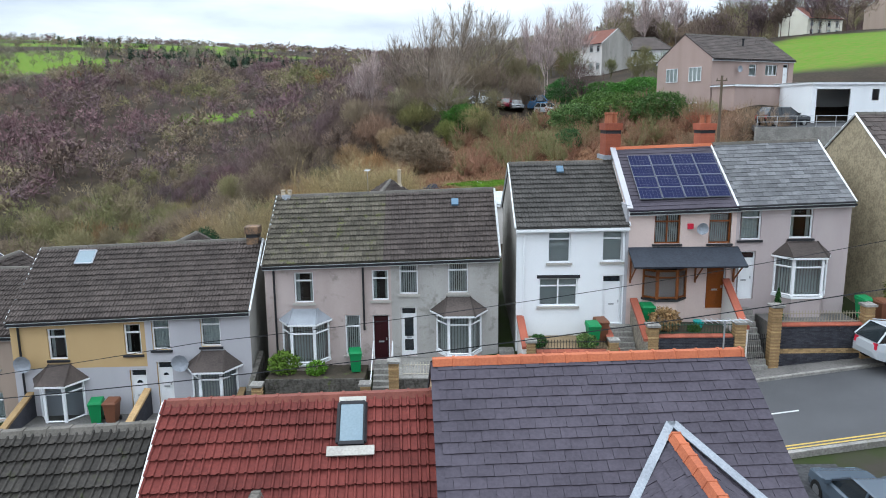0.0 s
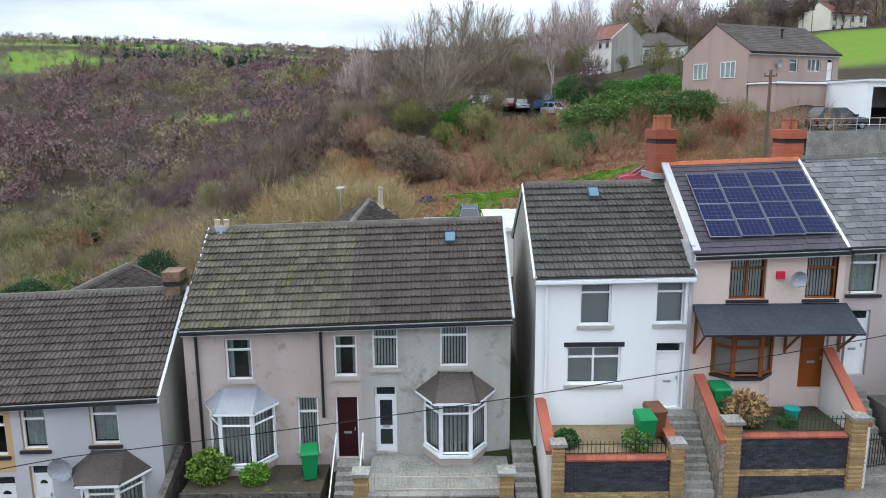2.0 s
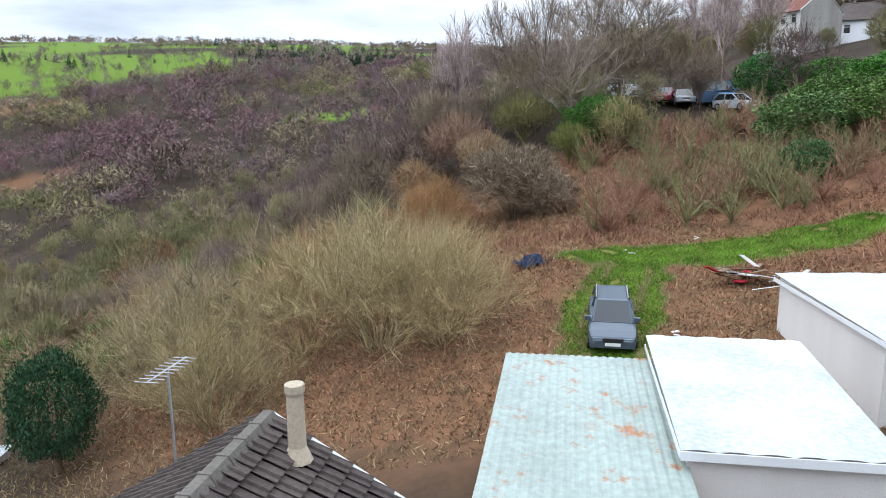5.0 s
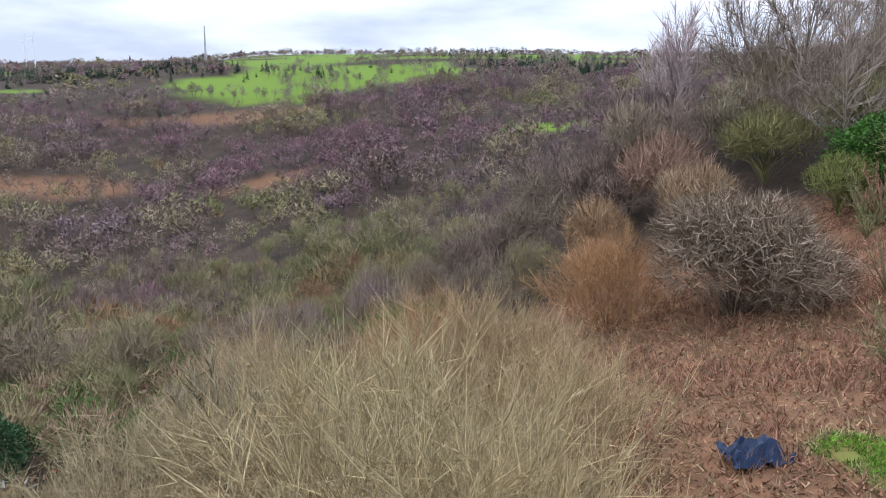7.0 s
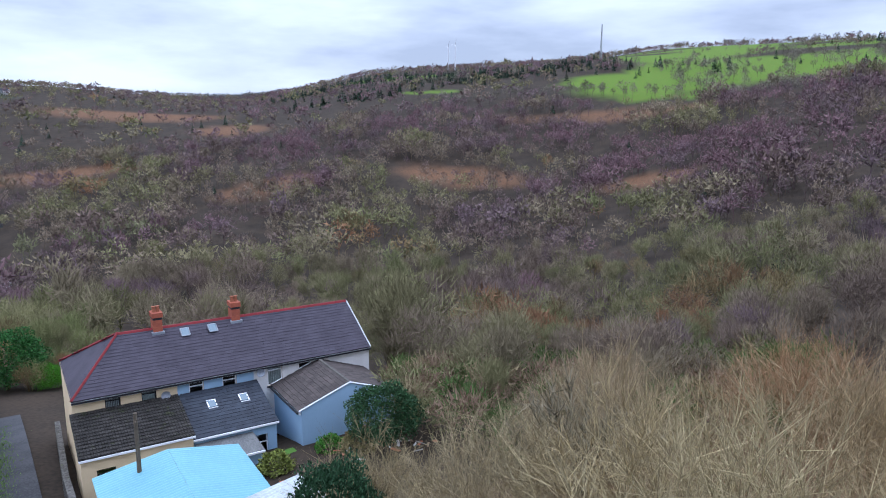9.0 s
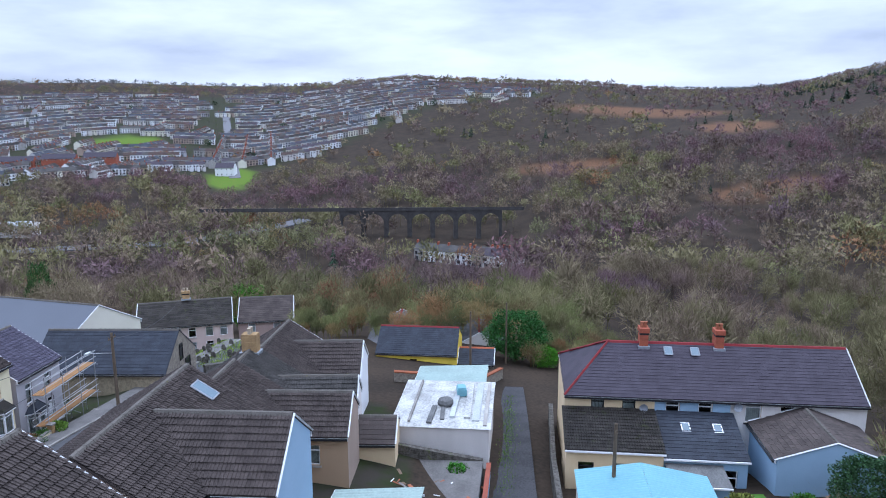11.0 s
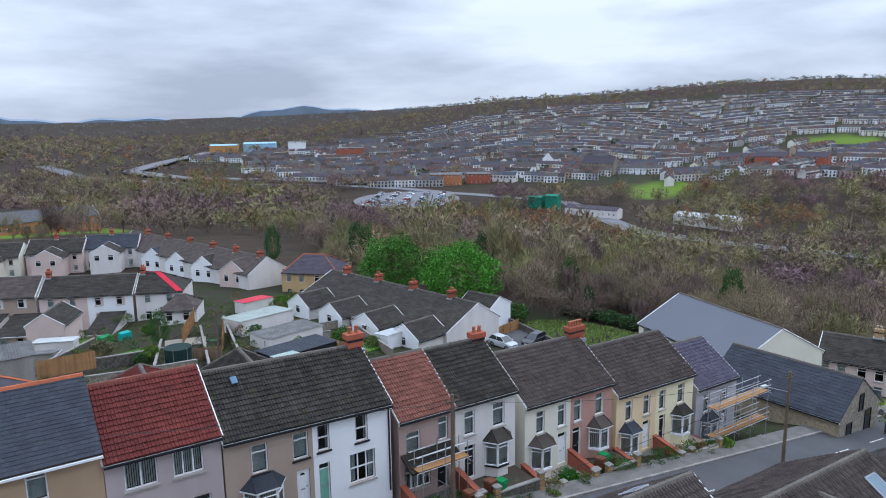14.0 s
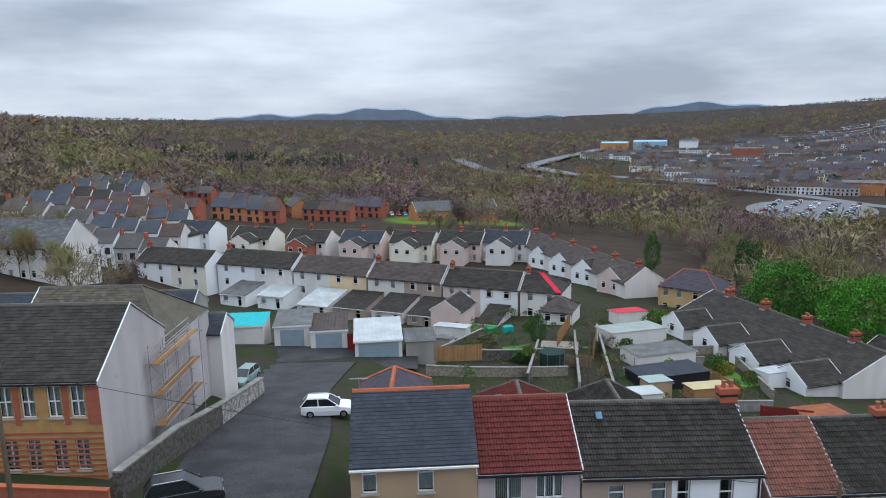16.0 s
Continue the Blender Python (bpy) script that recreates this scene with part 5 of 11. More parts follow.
# bright yellow cottage and its annexe
hY = house("cottage", "bright yellow cottage under a blue-grey slate roof with wine-red ridge", -73.9, 35.7, 90, 9.2, 7.0, 3.3, 2.0, ROOF["blueslate"], WALL["yellow"], z=-15.3, ridge_mat=RIDGE_WINE, flat=True, tile=(0.45, 0.3), verge=False, holes=[("win", 3.9, 4.7, 1.6, 2.6, dict(frame_mat=BROWNUPVC, dress="none", sill=None))])
house("annexe", "low slate-roofed annexe beside the yellow cottage", -74.6, 45.0, 90, 4.0, 4.0, 2.0, 1.1, ROOF["blueslate"], WALL["stone"], z=-15.2, ridge_mat=RIDGE_RED, flat=True, tile=(0.45, 0.3), category="extension")

# terrace across the lane: peach, blue and white
hT = house("terraced_row", "peach, blue and white terrace under grey slate with wine-red ridge", -46.3, 55.1, 90, 20.2, 8.2, 5.35, 2.5, ROOF["slate"], WALL["peach"], z=-10.05, hip_l=3.4, ridge_mat=RIDGE_WINE, flat=True, tile=(0.5, 0.28), deep=3,
           holes=[("win", 1.85, 2.75, 4.1, 5.05, dict(dress="vertical", frame_mat=DARKTRIM, sill=None)), ("win", 4.0, 4.9, 4.1, 5.05, dict(dress="net", frame_mat=DARKTRIM, sill=None)), ("win", 6.95, 7.9, 3.65, 5.1, dict(dress="none")), ("win", 9.15, 10.1, 3.65, 5.1, dict(dress="none")),
                  ("win", 12.3, 13.35, 3.7, 5.2, dict(dress="net", sill="dark")), ("win", 14.6, 15.6, 4.25, 5.2, dict(dress="none", sill="dark")), ("win", 13.0, 14.2, 1.7, 2.9, dict(dress="none", split=0.6))])
for a, c, mat, lab, hl in ((6.2, 11.3, "blue", "pale blue second house", [(6.95, 7.9, 3.65, 5.1), (9.15, 10.1, 3.65, 5.1)]), (11.3, 20.2, "offwhite", "off-white third house", [(12.3, 13.35, 3.7, 5.2), (14.6, 15.6, 4.25, 5.2), (13.0, 14.2, 1.7, 2.9)])):
    bb = B()
    wall_panel(bb, a, c, -3, 5.35, hl, thick=0.01, y=-0.006)
    part("painted_coat", bb, WALL[mat], hT, lab)
for q in (5.9, 11.3):
    chimney(hT, q, 4.1, 7.6, 1.5, 0.6, 0.9, None, 2)
for q in (7.6, 9.5):
    rooflight(hT, q, 3.0, 3.6, 8.2, 5.35, 2.5, w=0.55)
dish(hT, 5.4, -0.05, 4.6, 0.3)
dish(hT, 10.6, -0.05, 3.9, 0.3)
dish(hT, 11.7, -0.05, 4.9, 0.3)


def lean_to(label, x, y, rz, W, D, low, high, roof, wall, z, holes=(), flat=True, tile=(0.45, 0.32)):
    """A single-storey extension with one slope falling to its front."""
    h = thing("house_extension", label, "extension", x, y, z, rz)
    b = B()
    wall_panel(b, 0, W, -2, low, [q[1:5] for q in holes])
    part("front_wall", b, wall, h)
    b = B()
    for sx in (0, W):
        p = [(sx, 0.01, -2), (sx, D, -2), (sx, D, high - 0.02), (sx, 0.01, low)]
        b.face(p if sx else list(reversed(p)))
    part("side_wall", b, wall, h)
    b = B()
    o, k = 0.2, (high - low) / D
    b.slab((-0.1, -o, low - k * o + 0.05), (W + 0.1, -o, low - k * o + 0.05), (W + 0.1, D, high + 0.05), (-0.1, D, high + 0.05), 0.07)
    r = part("roof_slope", b, roof, h)
    if tile:
        tiled(r, (-0.1, -o, low - k * o + 0.05), (1, 0, 0), (0, D + o, (D + o) * k), W + 0.2, math.hypot(D + o, (D + o) * k), roof, tile[0], tile[1], flat)
    b = B()
    b.box(-0.1, W + 0.1, -o - 0.1, -o, low - k * o - 0.09, low - k * o + 0.02)
    part("gutter", b, UPVC, h)
    for q in holes:
        opening(h, q, wall)
    return h


lean_to("peach extension with dark tiles and patio doors", -41.9, 55.0, 90, 6.2, 4.3, 3.3, 4.3, ROOF["dark"], WALL["peach"], -10.0, [("win", 0.8, 1.8, 1.2, 2.4, dict(frame_mat=DARKTRIM, dress="none")), ("win", 3.2, 5.8, 0.2, 2.4, dict(frame_mat=DARKTRIM, bars=3, dress="net", split=0))], flat=False, tile=(0.33, 0.33))
hx = lean_to("pale blue extension under dark slate with rooflights", -42.1, 61.3, 90, 5.2, 4.1, 3.0, 4.3, ROOF["blueslate"], WALL["blue"], -10.05, [("win", 0.5, 1.7, 1.2, 2.2, NB), ("win", 3.6, 4.6, 0.2, 2.2, dict(dress="none"))])
for q in (1.5, 3.6):
    bb = B()
    bb.slab((q, 2.2, 3.78), (q + 0.6, 2.2, 3.78), (q + 0.6, 3.0, 4.04), (q, 3.0, 4.04), 0.1)
    part("rooflight", bb, [UPVC], hx)
    bb = B()
    bb.slab((q + 0.08, 2.28, 3.83), (q + 0.52, 2.28, 3.83), (q + 0.52, 2.92, 4.03), (q + 0.08, 2.92, 4.03), 0.03)
    part("pane", bb, M_ROOFGLASS, hx)
house("house_extension", "pale blue gabled extension under brown tiles", -46.3, 67.8, 0, 5.4, 6.8, 3.75, 1.2, ROOF["brown"], WALL["blue"], z=-10.05, side_r=WALL["blue"], category="extension", tile=(0.4, 0.33), flat=True)
lean_to("flat grey felt roof over a small blue extension", -39.8, 61.4, 90, 3.4, 2.2, 2.3, 2.5, FELT, WALL["blue"], -10.0, [("win", 0.5, 1.8, 0.9, 1.9, NB)], tile=None)


def sheet_roof(b, a, c, d, e, pitch=0.25, amp=0.03, mi=0):
    """Corrugated sheet over the quad a c d e (a-c along the eaves)."""
    a, c, d, e = (Vector(q) for q in (a, c, d, e))
    n = max(2, int((c - a).length / pitch))
    up = (c - a).cross(e - a).normalized()
    for i in range(n):
        row = []
        for s, o in ((i / n, 0), ((i + 0.35) / n, amp), ((i + 0.65) / n, amp), ((i + 1) / n, 0)):
            row.append((a.lerp(c, s) + up * o, e.lerp(d, s) + up * o))
        for (p, q), (r, t) in zip(row, row[1:]):
            b.face([p, r, t, q], mi)


def shed(label, x, y, rz, W, D, low, high, roof, wall, z, name="shed", gable=False, door=None, pitch=0.25, thick_roof=True, holes=()):
    """An outbuilding: walls, a sheeted roof (one slope, or two over a ridge along x), and a door."""
    h = thing(name, label, name.replace("_", " "), x, y, z, rz)
    b = B()
    wall_panel(b, 0, W, -1.2, low, list(holes), thick=0.12)
    for sx in (0, W):
        p = [(sx, 0.01, -1.2), (sx, D, -1.2), (sx, D, low if gable else high)] + ([(sx, D / 2, high)] if gable else []) + [(sx, 0.01, low)]
        b.face(p if sx else list(reversed(p)))
    b.face([(W, D, -1.2), (0, D, -1.2), (0, D, low if gable else high), (W, D, low if gable else high)])
    part("body", b, wall, h)
    b = B()
    o = 0.15
    if gable:
        k = (high - low) / (D / 2)
        sheet_roof(b, (-o, -o, low - k * o + 0.03), (W + o, -o, low - k * o + 0.03), (W + o, D / 2, high + 0.03), (-o, D / 2, high + 0.03), pitch)
        sheet_roof(b, (W + o, D + o, low - k * o + 0.03), (-o, D + o, low - k * o + 0.03), (-o, D / 2, high + 0.03), (W + o, D / 2, high + 0.03), pitch)
    else:
        k = (high - low) / D
        sheet_roof(b, (-o, -o, low - k * o + 0.03), (W + o, -o, low - k * o + 0.03), (W + o, D + o, high + k * o + 0.03), (-o, D + o, high + k * o + 0.03), pitch)
    part("roof_sheet", b, roof, h)
    if not gable:
        b = B()
        b.box(-o, W + o, -o - 0.03, -o, low - 0.16, low + 0.02)
        b.box(-o - 0.02, -o, -o, D + o, low - 0.13, low - 0.0)
        part("fascia", b, UPVC, h)
    if door:
        x0, x1, zt, dm = door
        b = B()
        n = 8
        for i in range(n):
            b.box(x0, x1, -0.03 - 0.012 * (i % 2), -0.003, zt * i / n, zt * (i + 1) / n - 0.01)
        part("garage_door", b, dm, h)
    return h


shed("pale turquoise corrugated barn roof over rendered walls", -38.2, 55.4, 0, 6.6, 7.4, 2.9, 3.55, TURQSHEET, WALL["offwhite"], -9.2, gable=True, name="workshop")
DIRTYWHITE = M("stained_white_roof_felt", (0.56, 0.56, 0.54), (0.3, 0.3, 0.28), scale=0.9, fine=7, amt=0.6, bump=0.5, moss=(0.17, 0.17, 0.14), moss_at=0.63)
shed("white flat-roofed garage of painted concrete", -51.2, 43.3, 0, 8.2, 6.6, 2.7, 2.75, DIRTYWHITE, WALL["offwhite"], -8.9, name="garage", pitch=2.0)
shed("lean-to with grey corrugated sheet beside the white garage", -56.5, 43.5, 0, 5.0, 5.6, 2.3, 2.6, SAGESHEET, WALL["offwhite"], -9.3)
shed("sage-green corrugated lean-to behind the house", -31.4, 42.6, 0, 5.4, 4.4, 2.4, 2.8, SAGESHEET, WALL["lilac"], -6.9)
shed("shed with rusty and white striped sheet roof", -31.5, 60.8, 8, 5.6, 3.4, 2.0, 2.3, [WHITEMETAL], WALL["offwhite"], -8.1)

# things lying on the white garage's roof
for i, (px_, py_, L_, W_, rz_, mt_) in enumerate(((0.4, 5.4, 6.8, 0.5, 0, WHITEMETAL), (0.6, 4.7, 6.2, 0.45, 1, DIRTYWHITE), (1.2, 3.9, 5.6, 0.35, -1, WHITEMETAL), (4.6, 3.0, 2.6, 0.3, 4, FELT), (5.0, 2.4, 2.8, 0.35, -2, FELT), (0.3, 1.0, 7.4, 0.16, 0, CONCRETE), (0.3, 6.2, 7.6, 0.25, 0, STONETRIM))):
    b = B()
    b.box(0, L_, 0, W_, 0, 0.09 + 0.03 * (i % 3))
    solo("roof_board", b, mt_, "long weathered board lying on the garage roof", "board", -51.2 + px_, 43.3 + py_, -6.1, rz_)
b = B()
b.box(-0.5, 0.5, -0.35, 0.35, 0, 0.5)
b.box(-0.42, 0.42, -0.28, 0.28, 0.5, 0.62)
solo("storage_box", b, TURQSHEET, "pale plastic storage box on the garage roof", "box", -48.6, 47.6, -6.05, 10)
b = B()
b.lathe(0, 0, [(0.55, 0.0), (0.6, 0.2), (0.5, 0.4), (0.2, 0.48)], 10)
solo("upturned_tub", b, FELT, "grey upturned tub on the garage roof", "tub", -46.6, 46.6, -6.05)

# chapel schoolroom, hall and cottages at the foot of the street
hH = plain_house("large hall with a smooth grey roof and cream gable", -63.2, -9.5, 80, 16.5, 12.0, 4.2, 3.2, ROOF["greysheet"], WALL["lightcream"], z=-12.6, units=3, name="community_hall", category="hall", tiles=(False, False), deep=5)
hCh = plain_house("stone schoolroom with dark slate roof and arched gable windows", -55.0, 7.8, 95.5, 12.4, 7.4, 3.3, 2.8, ROOF["blueslate"], WALL["tanstone"], z=-11.6, units=1, name="chapel_schoolroom", category="chapel", side_r=WALL["stone"], verge=False, deep=4, front=False)
for q0_, q1_, za_, zb_ in ((1.2, 2.2, 0.3, 2.6), (4.6, 5.8, 0.3, 3.0), (3.3, 4.1, 3.2, 4.8)):
    gable_window(hCh, 12.4, q0_, q1_, za_, zb_, dress="none", sill=None, frame_mat=DARKTRIM)
hP1 = plain_house("pinkish cottage row under dark tiles", -80.7, 3.2, 113, 11.8, 7.4, 4.5, 2.3, ROOF["dark"], WALL["pink"], z=-17.0, units=3, name="cottage_row")
chimney(hP1, 6.0, 3.7, 7.0, 1.2, 0.9, 0.5, BUFFBRICK, 2, BUFFPOT)
plain_house("brown stone cottage under brown tiles", -86.6, 14.3, 106, 7.2, 7.0, 4.5, 2.3, ROOF["brown"], WALL["brownpink"], z=-17.4, units=1, name="cottage")

# ---------------------------------------------------------------- school building beside the side road
SCHOOLRENDER = M("pale_mauve_school_render", (0.50, 0.465, 0.46), (0.36, 0.33, 0.325), scale=0.6, fine=30, bump=0.3, amt=0.5, moss=(0.3, 0.28, 0.27), moss_at=0.6, streak=True)
BANDED = M("buff_and_red_banded_brick", (0.43, 0.27, 0.11), (0.34, 0.2, 0.08), scale=2, fine=14, bump=0.4)
hSch = house("school_building", "two-storey school with red and buff brick front and pale gable", 40.0, 10.3, 180, 17.8, 10.7, 6.6, 3.3, ROOF["dark"], BANDED, z=-1.6, flat=True, tile=(0.4, 0.28), side_r=SCHOOLRENDER, rear=SCHOOLRENDER, verge=True, deep=3,
             holes=[("win", x_, x_ + 0.85, a_, a_ + 2.0, dict(bars=1, split=0.5, dress="net", sill="stone")) for x_ in (16.0, 14.6, 13.0, 11.6, 9.0, 7.6) for a_ in (0.7, 4.2)], category="school")
bb = B()
for i in range(9):
    bb = B()
    bb.box(8.0, 17.8, -0.05, 0.0, 0.25 + i * 0.36, 0.36 + i * 0.36)
    part("string_course", bb, WALL["red_brick"], hSch, "red brick band")
for a_, c_ in ((17.0, 17.8), (15.55, 15.9), (10.0, 11.5), (12.55, 12.9)):
    bb = B()
    bb.box(a_, c_, -0.04, 0.0, 3.7, 6.4)
    part("brick_pier", bb, WALL["red_brick"], hSch)
    bb = B()
    for i in range(9):
        bb.box(a_ - 0.1, a_, -0.05, 0.0, 3.8 + i * 0.28, 3.94 + i * 0.28)
    part("quoin", bb, BUFFBRICK, hSch)
house("school_wing", "mossy slate wing with pale rendered walls", 34.0, -0.5, 180, 11.8, 10.0, 6.2, 3.4, ROOF["moss"], SCHOOLRENDER, z=-2.6, flat=True, tile=(0.4, 0.28), side_r=SCHOOLRENDER, hip_r=3.6, category="school")
plain_house("small pale lean-to wing of the school", 23.6, -9.8, 180, 2.6, 4.0, 5.2, 1.2, ROOF["blueslate"], WALL["offwhite"], z=-3.6, name="school_wing", category="school", rear_windows=False, front=False)
hHall = plain_house("long pale building with grey roof and fire stairs", 90.0, -81.5, 167, 20, 10, 6.5, 4.6, ROOF["greyslate"], WALL["offwhite"], z=-9.0, units=4, name="chapel", category="chapel", side_r=WALL["offwhite"])
for q in (1.6, 3.6, 7.0):
    gable_window(hHall, 20, q, q + 1.0, 3.9, 5.3, dress="none", sill=None)
bb = B()
for k_ in range(12):
    bb.box(20.3, 21.3, 8.6 - 0.3 * k_, 8.9 - 0.3 * k_, 3.6 - 0.3 * k_, 3.66 - 0.3 * k_)
for x_ in (20.3, 21.3):
    bb.beam((x_, 8.8, 3.6), (x_, 5.2, 0.0), 0.07)
    bb.beam((x_, 8.8, 4.6), (x_, 5.2, 1.0), 0.04)
    bb.beam((x_, 8.8, -2.0), (x_, 8.8, 4.6), 0.06)
part("fire_stair", bb, BLACKIRON, hHall, "black iron outside stair")
plain_house("long brown brick block with white windows and slate roof", 128.0, -168.0, 172, 27, 9, 5.4, 2.2, ROOF["blueslate"], WALL["red_brick"], z=-12.5, units=3, name="building", category="building", rear_windows=False, tiles=(False, False))
plain_house("low dark slate outbuilding", 50, -22, 180, 22, 6, 2.6, 1.8, ROOF["blueslate"], WALL["side"], z=-2.6, floors=1, name="outbuilding", category="outbuilding", rear_windows=False)


def scaffold(label, x, y, z, rz, L, W, lifts, lift_h=1.9, bays=3):
    """Tube scaffolding: standards, ledgers, transoms and boards."""
    h = thing("scaffolding", label, "scaffolding", x, y, z, rz)
    H = lifts * lift_h + 1.1
    for i in range(bays + 1):
        for yy in (0, W):
            b = B()
            b.beam((L * i / bays, yy, -1.0), (L * i / bays, yy, H + 0.25 * (i % 2)), 0.035, n=6)
            part("standard", b, STEEL, h)
    for k in range(1, lifts + 1):
        for yy in (0, W):
            for dz in (0, 0.5, 1.0):
                b = B()
                b.beam((-0.3, yy, k * lift_h + dz), (L + 0.4, yy, k * lift_h + dz), 0.03, n=6)
                part("ledger", b, STEEL, h)
        for i in range(bays + 1):
            b = B()
            b.beam((L * i / bays, -0.3, k * lift_h - 0.05), (L * i / bays, W + 0.3, k * lift_h - 0.05), 0.03, n=6)
            part("transom", b, STEEL, h)
        for j in range(4):
            b = B()
            b.box(-0.2, L + 0.2, 0.1 + j * (W - 0.2) / 4, 0.1 + (j + 0.93) * (W - 0.2) / 4, k * lift_h, k * lift_h + 0.04)
            part("board", b, FENCEWOOD, h)
    b = B()
    b.beam((0, 0, 0.2), (L, 0, lifts * lift_h), 0.03, n=6)
    part("brace", b, STEEL, h)
    return h


scaffold("steel tube scaffolding with boards against the pale school wall", 21.9, -4.5, -3.4, 90, 8.0, 0.9, 3, 2.3)
scaffold("steel tube scaffolding round the violet-roofed end house", -50.3, 16.2, -10.2, 3.2, 6.6, 1.0, 2, 2.4)
scaffold("light scaffolding over the porch of the salmon-roofed house", -19.8, 17.3, -5.4, 3.2, 3.2, 0.9, 1, 2.9, 2)


def wall_run(label, pts, h, t, material, name="boundary_wall", cope=None, stones=False):
    """A garden wall along points (x, y, z of its foot)."""
    w = thing(name, label, "wall")
    for (x0, y0, z0), (x1, y1, z1) in zip(pts, pts[1:]):
        d = Vector((x1 - x0, y1 - y0, 0)).normalized()
        n = Vector((-d.y, d.x, 0)) * t / 2
        for m, lo, hi, e in ((material, -1.5, h, 0.0), (cope, h + 0.002, h + 0.12, 0.05)):
            if m is None:
                continue
            b = B()
            k = n * (1 + e * 2 / t)
            p = [(x0 - k.x, y0 - k.y, z0 + lo), (x1 - k.x, y1 - k.y, z1 + lo), (x1 + k.x, y1 + k.y, z1 + lo), (x0 + k.x, y0 + k.y, z0 + lo)]
            q = [(x0 - k.x, y0 - k.y, z0 + hi), (x1 - k.x, y1 - k.y, z1 + hi), (x1 + k.x, y1 + k.y, z1 + hi), (x0 + k.x, y0 + k.y, z0 + hi)]
            b.solid(p + q, [(3, 2, 1, 0), (4, 5, 6, 7), (0, 1, 5, 4), (1, 2, 6, 5), (2, 3, 7, 6), (3, 0, 4, 7)])
            part("wall_body" if m is material else "coping", b, m, w)
    return w


PALEPATCH = M("lime_stained_rubble", (0.42, 0.40, 0.37), (0.14, 0.13, 0.12), scale=2.4, fine=9, bump=0.9, amt=0.8)
wall_run("damp dark rubble retaining wall below the school", [(20.6, 12.5, -1.5), (20.2, 4, -2.6), (19.4, -3, -3.9)], 1.5, 0.5, WALL["darkstone"], cope=CONCRETE)
wall_run("rubble retaining wall with pale lime staining", [(19.4, -3.0, -3.9), (18.9, -8, -4.7), (18.4, -12.5, -5.3)], 1.5, 0.5, PALEPATCH, cope=CONCRETE)
wall_run("red brick wall by the school gate", [(20.4, 14.0, -1.2), (26, 14.4, -0.6), (40, 15.2, 0.8)], 0.9, 0.3, WALL["red_brick"], cope=RIDGE_RED)

# garages on the back lane
ROLLER = M("grey_blue_roller_door", (0.27, 0.34, 0.38), (0.22, 0.28, 0.32), rough=0.5)
TEALROOF = M("bright_teal_roof", (0.03, 0.40, 0.42), (0.025, 0.33, 0.35), rough=0.6)
REDPAINT = M("oxblood_painted_wood", (0.20, 0.02, 0.02), (0.15, 0.016, 0.016), rough=0.5)
shed("pale garage with a bright teal flat roof", 29.0, -30.4, 184, 6.4, 5.0, 2.4, 2.6, TEALROOF, WALL["offwhite"], -6.5, "garage", pitch=0.8)
shed("garage with grey roof and grey-blue roller door", 21.2, -30.2, 186, 4.3, 6.2, 2.6, 2.9, FELT, WALL["offwhite"], -6.7, "garage", door=(0.7, 3.5, 2.1, ROLLER), pitch=0.8)
shed("garage with brown roof and grey-blue roller door", 16.8, -29.6, 186, 4.3, 6.2, 2.3, 2.7, ROOF["brown"], WALL["offwhite"], -6.9, "garage", door=(0.6, 3.7, 1.9, ROLLER), pitch=0.4)
shed("garage with white sheet roof and wide grey-blue door", 11.2, -26.6, 186, 5.4, 6.4, 2.2, 3.0, WHITEMETAL, WALL["offwhite"], -7.2, "garage", door=(0.4, 5.0, 1.9, ROLLER), pitch=0.5)
shed("grey rendered shed with a pitched roof", 5.4, -27.4, 186, 3.4, 4.6, 2.0, 2.9, FELT, WALL["side"], -7.4, "shed", gable=True)
bb = B()
bb.box(0, 1.0, 0, 0.1, 0, 2.0)
solo("yard_door", bb, REDPAINT, "oxblood painted yard door", "door", 12.4, -29.4, -6.9, 186)


def fence(label, x, y, z, rz, L, h, mat, dz=0.0):
    f = thing("fence", label, "fence", x, y, z, rz)
    n = int(L / 0.16)
    me = None
    for i in range(n):
        if me is None:
            b = B()
            b.box(0, 0.145, -0.012, 0.012, -0.4, h)
            me = b.mesh("board", [mat])
        ob = new("board", me)
        ob.parent = f
        ob.matrix_local = Matrix.Translation((i * 0.16, 0.02 * (i % 2), dz * i / n))
    for i in range(int(L / 2) + 1):
        b = B()
        b.box(i * 2, i * 2 + 0.09, 0.03, 0.12, -0.5 + dz * i * 2 / L, h + 0.08 + dz * i * 2 / L)
        part("post", b, mat, f)
    return f


fence("orange-brown close-boarded timber garden fence", 2.0, -27.6, -7.6, 184, 5.5, 1.5, FENCEWOOD)
fence("orange-brown fence beside the back lane", -14.5, -41.0, -10.6, 250, 10, 1.6, FENCEWOOD)

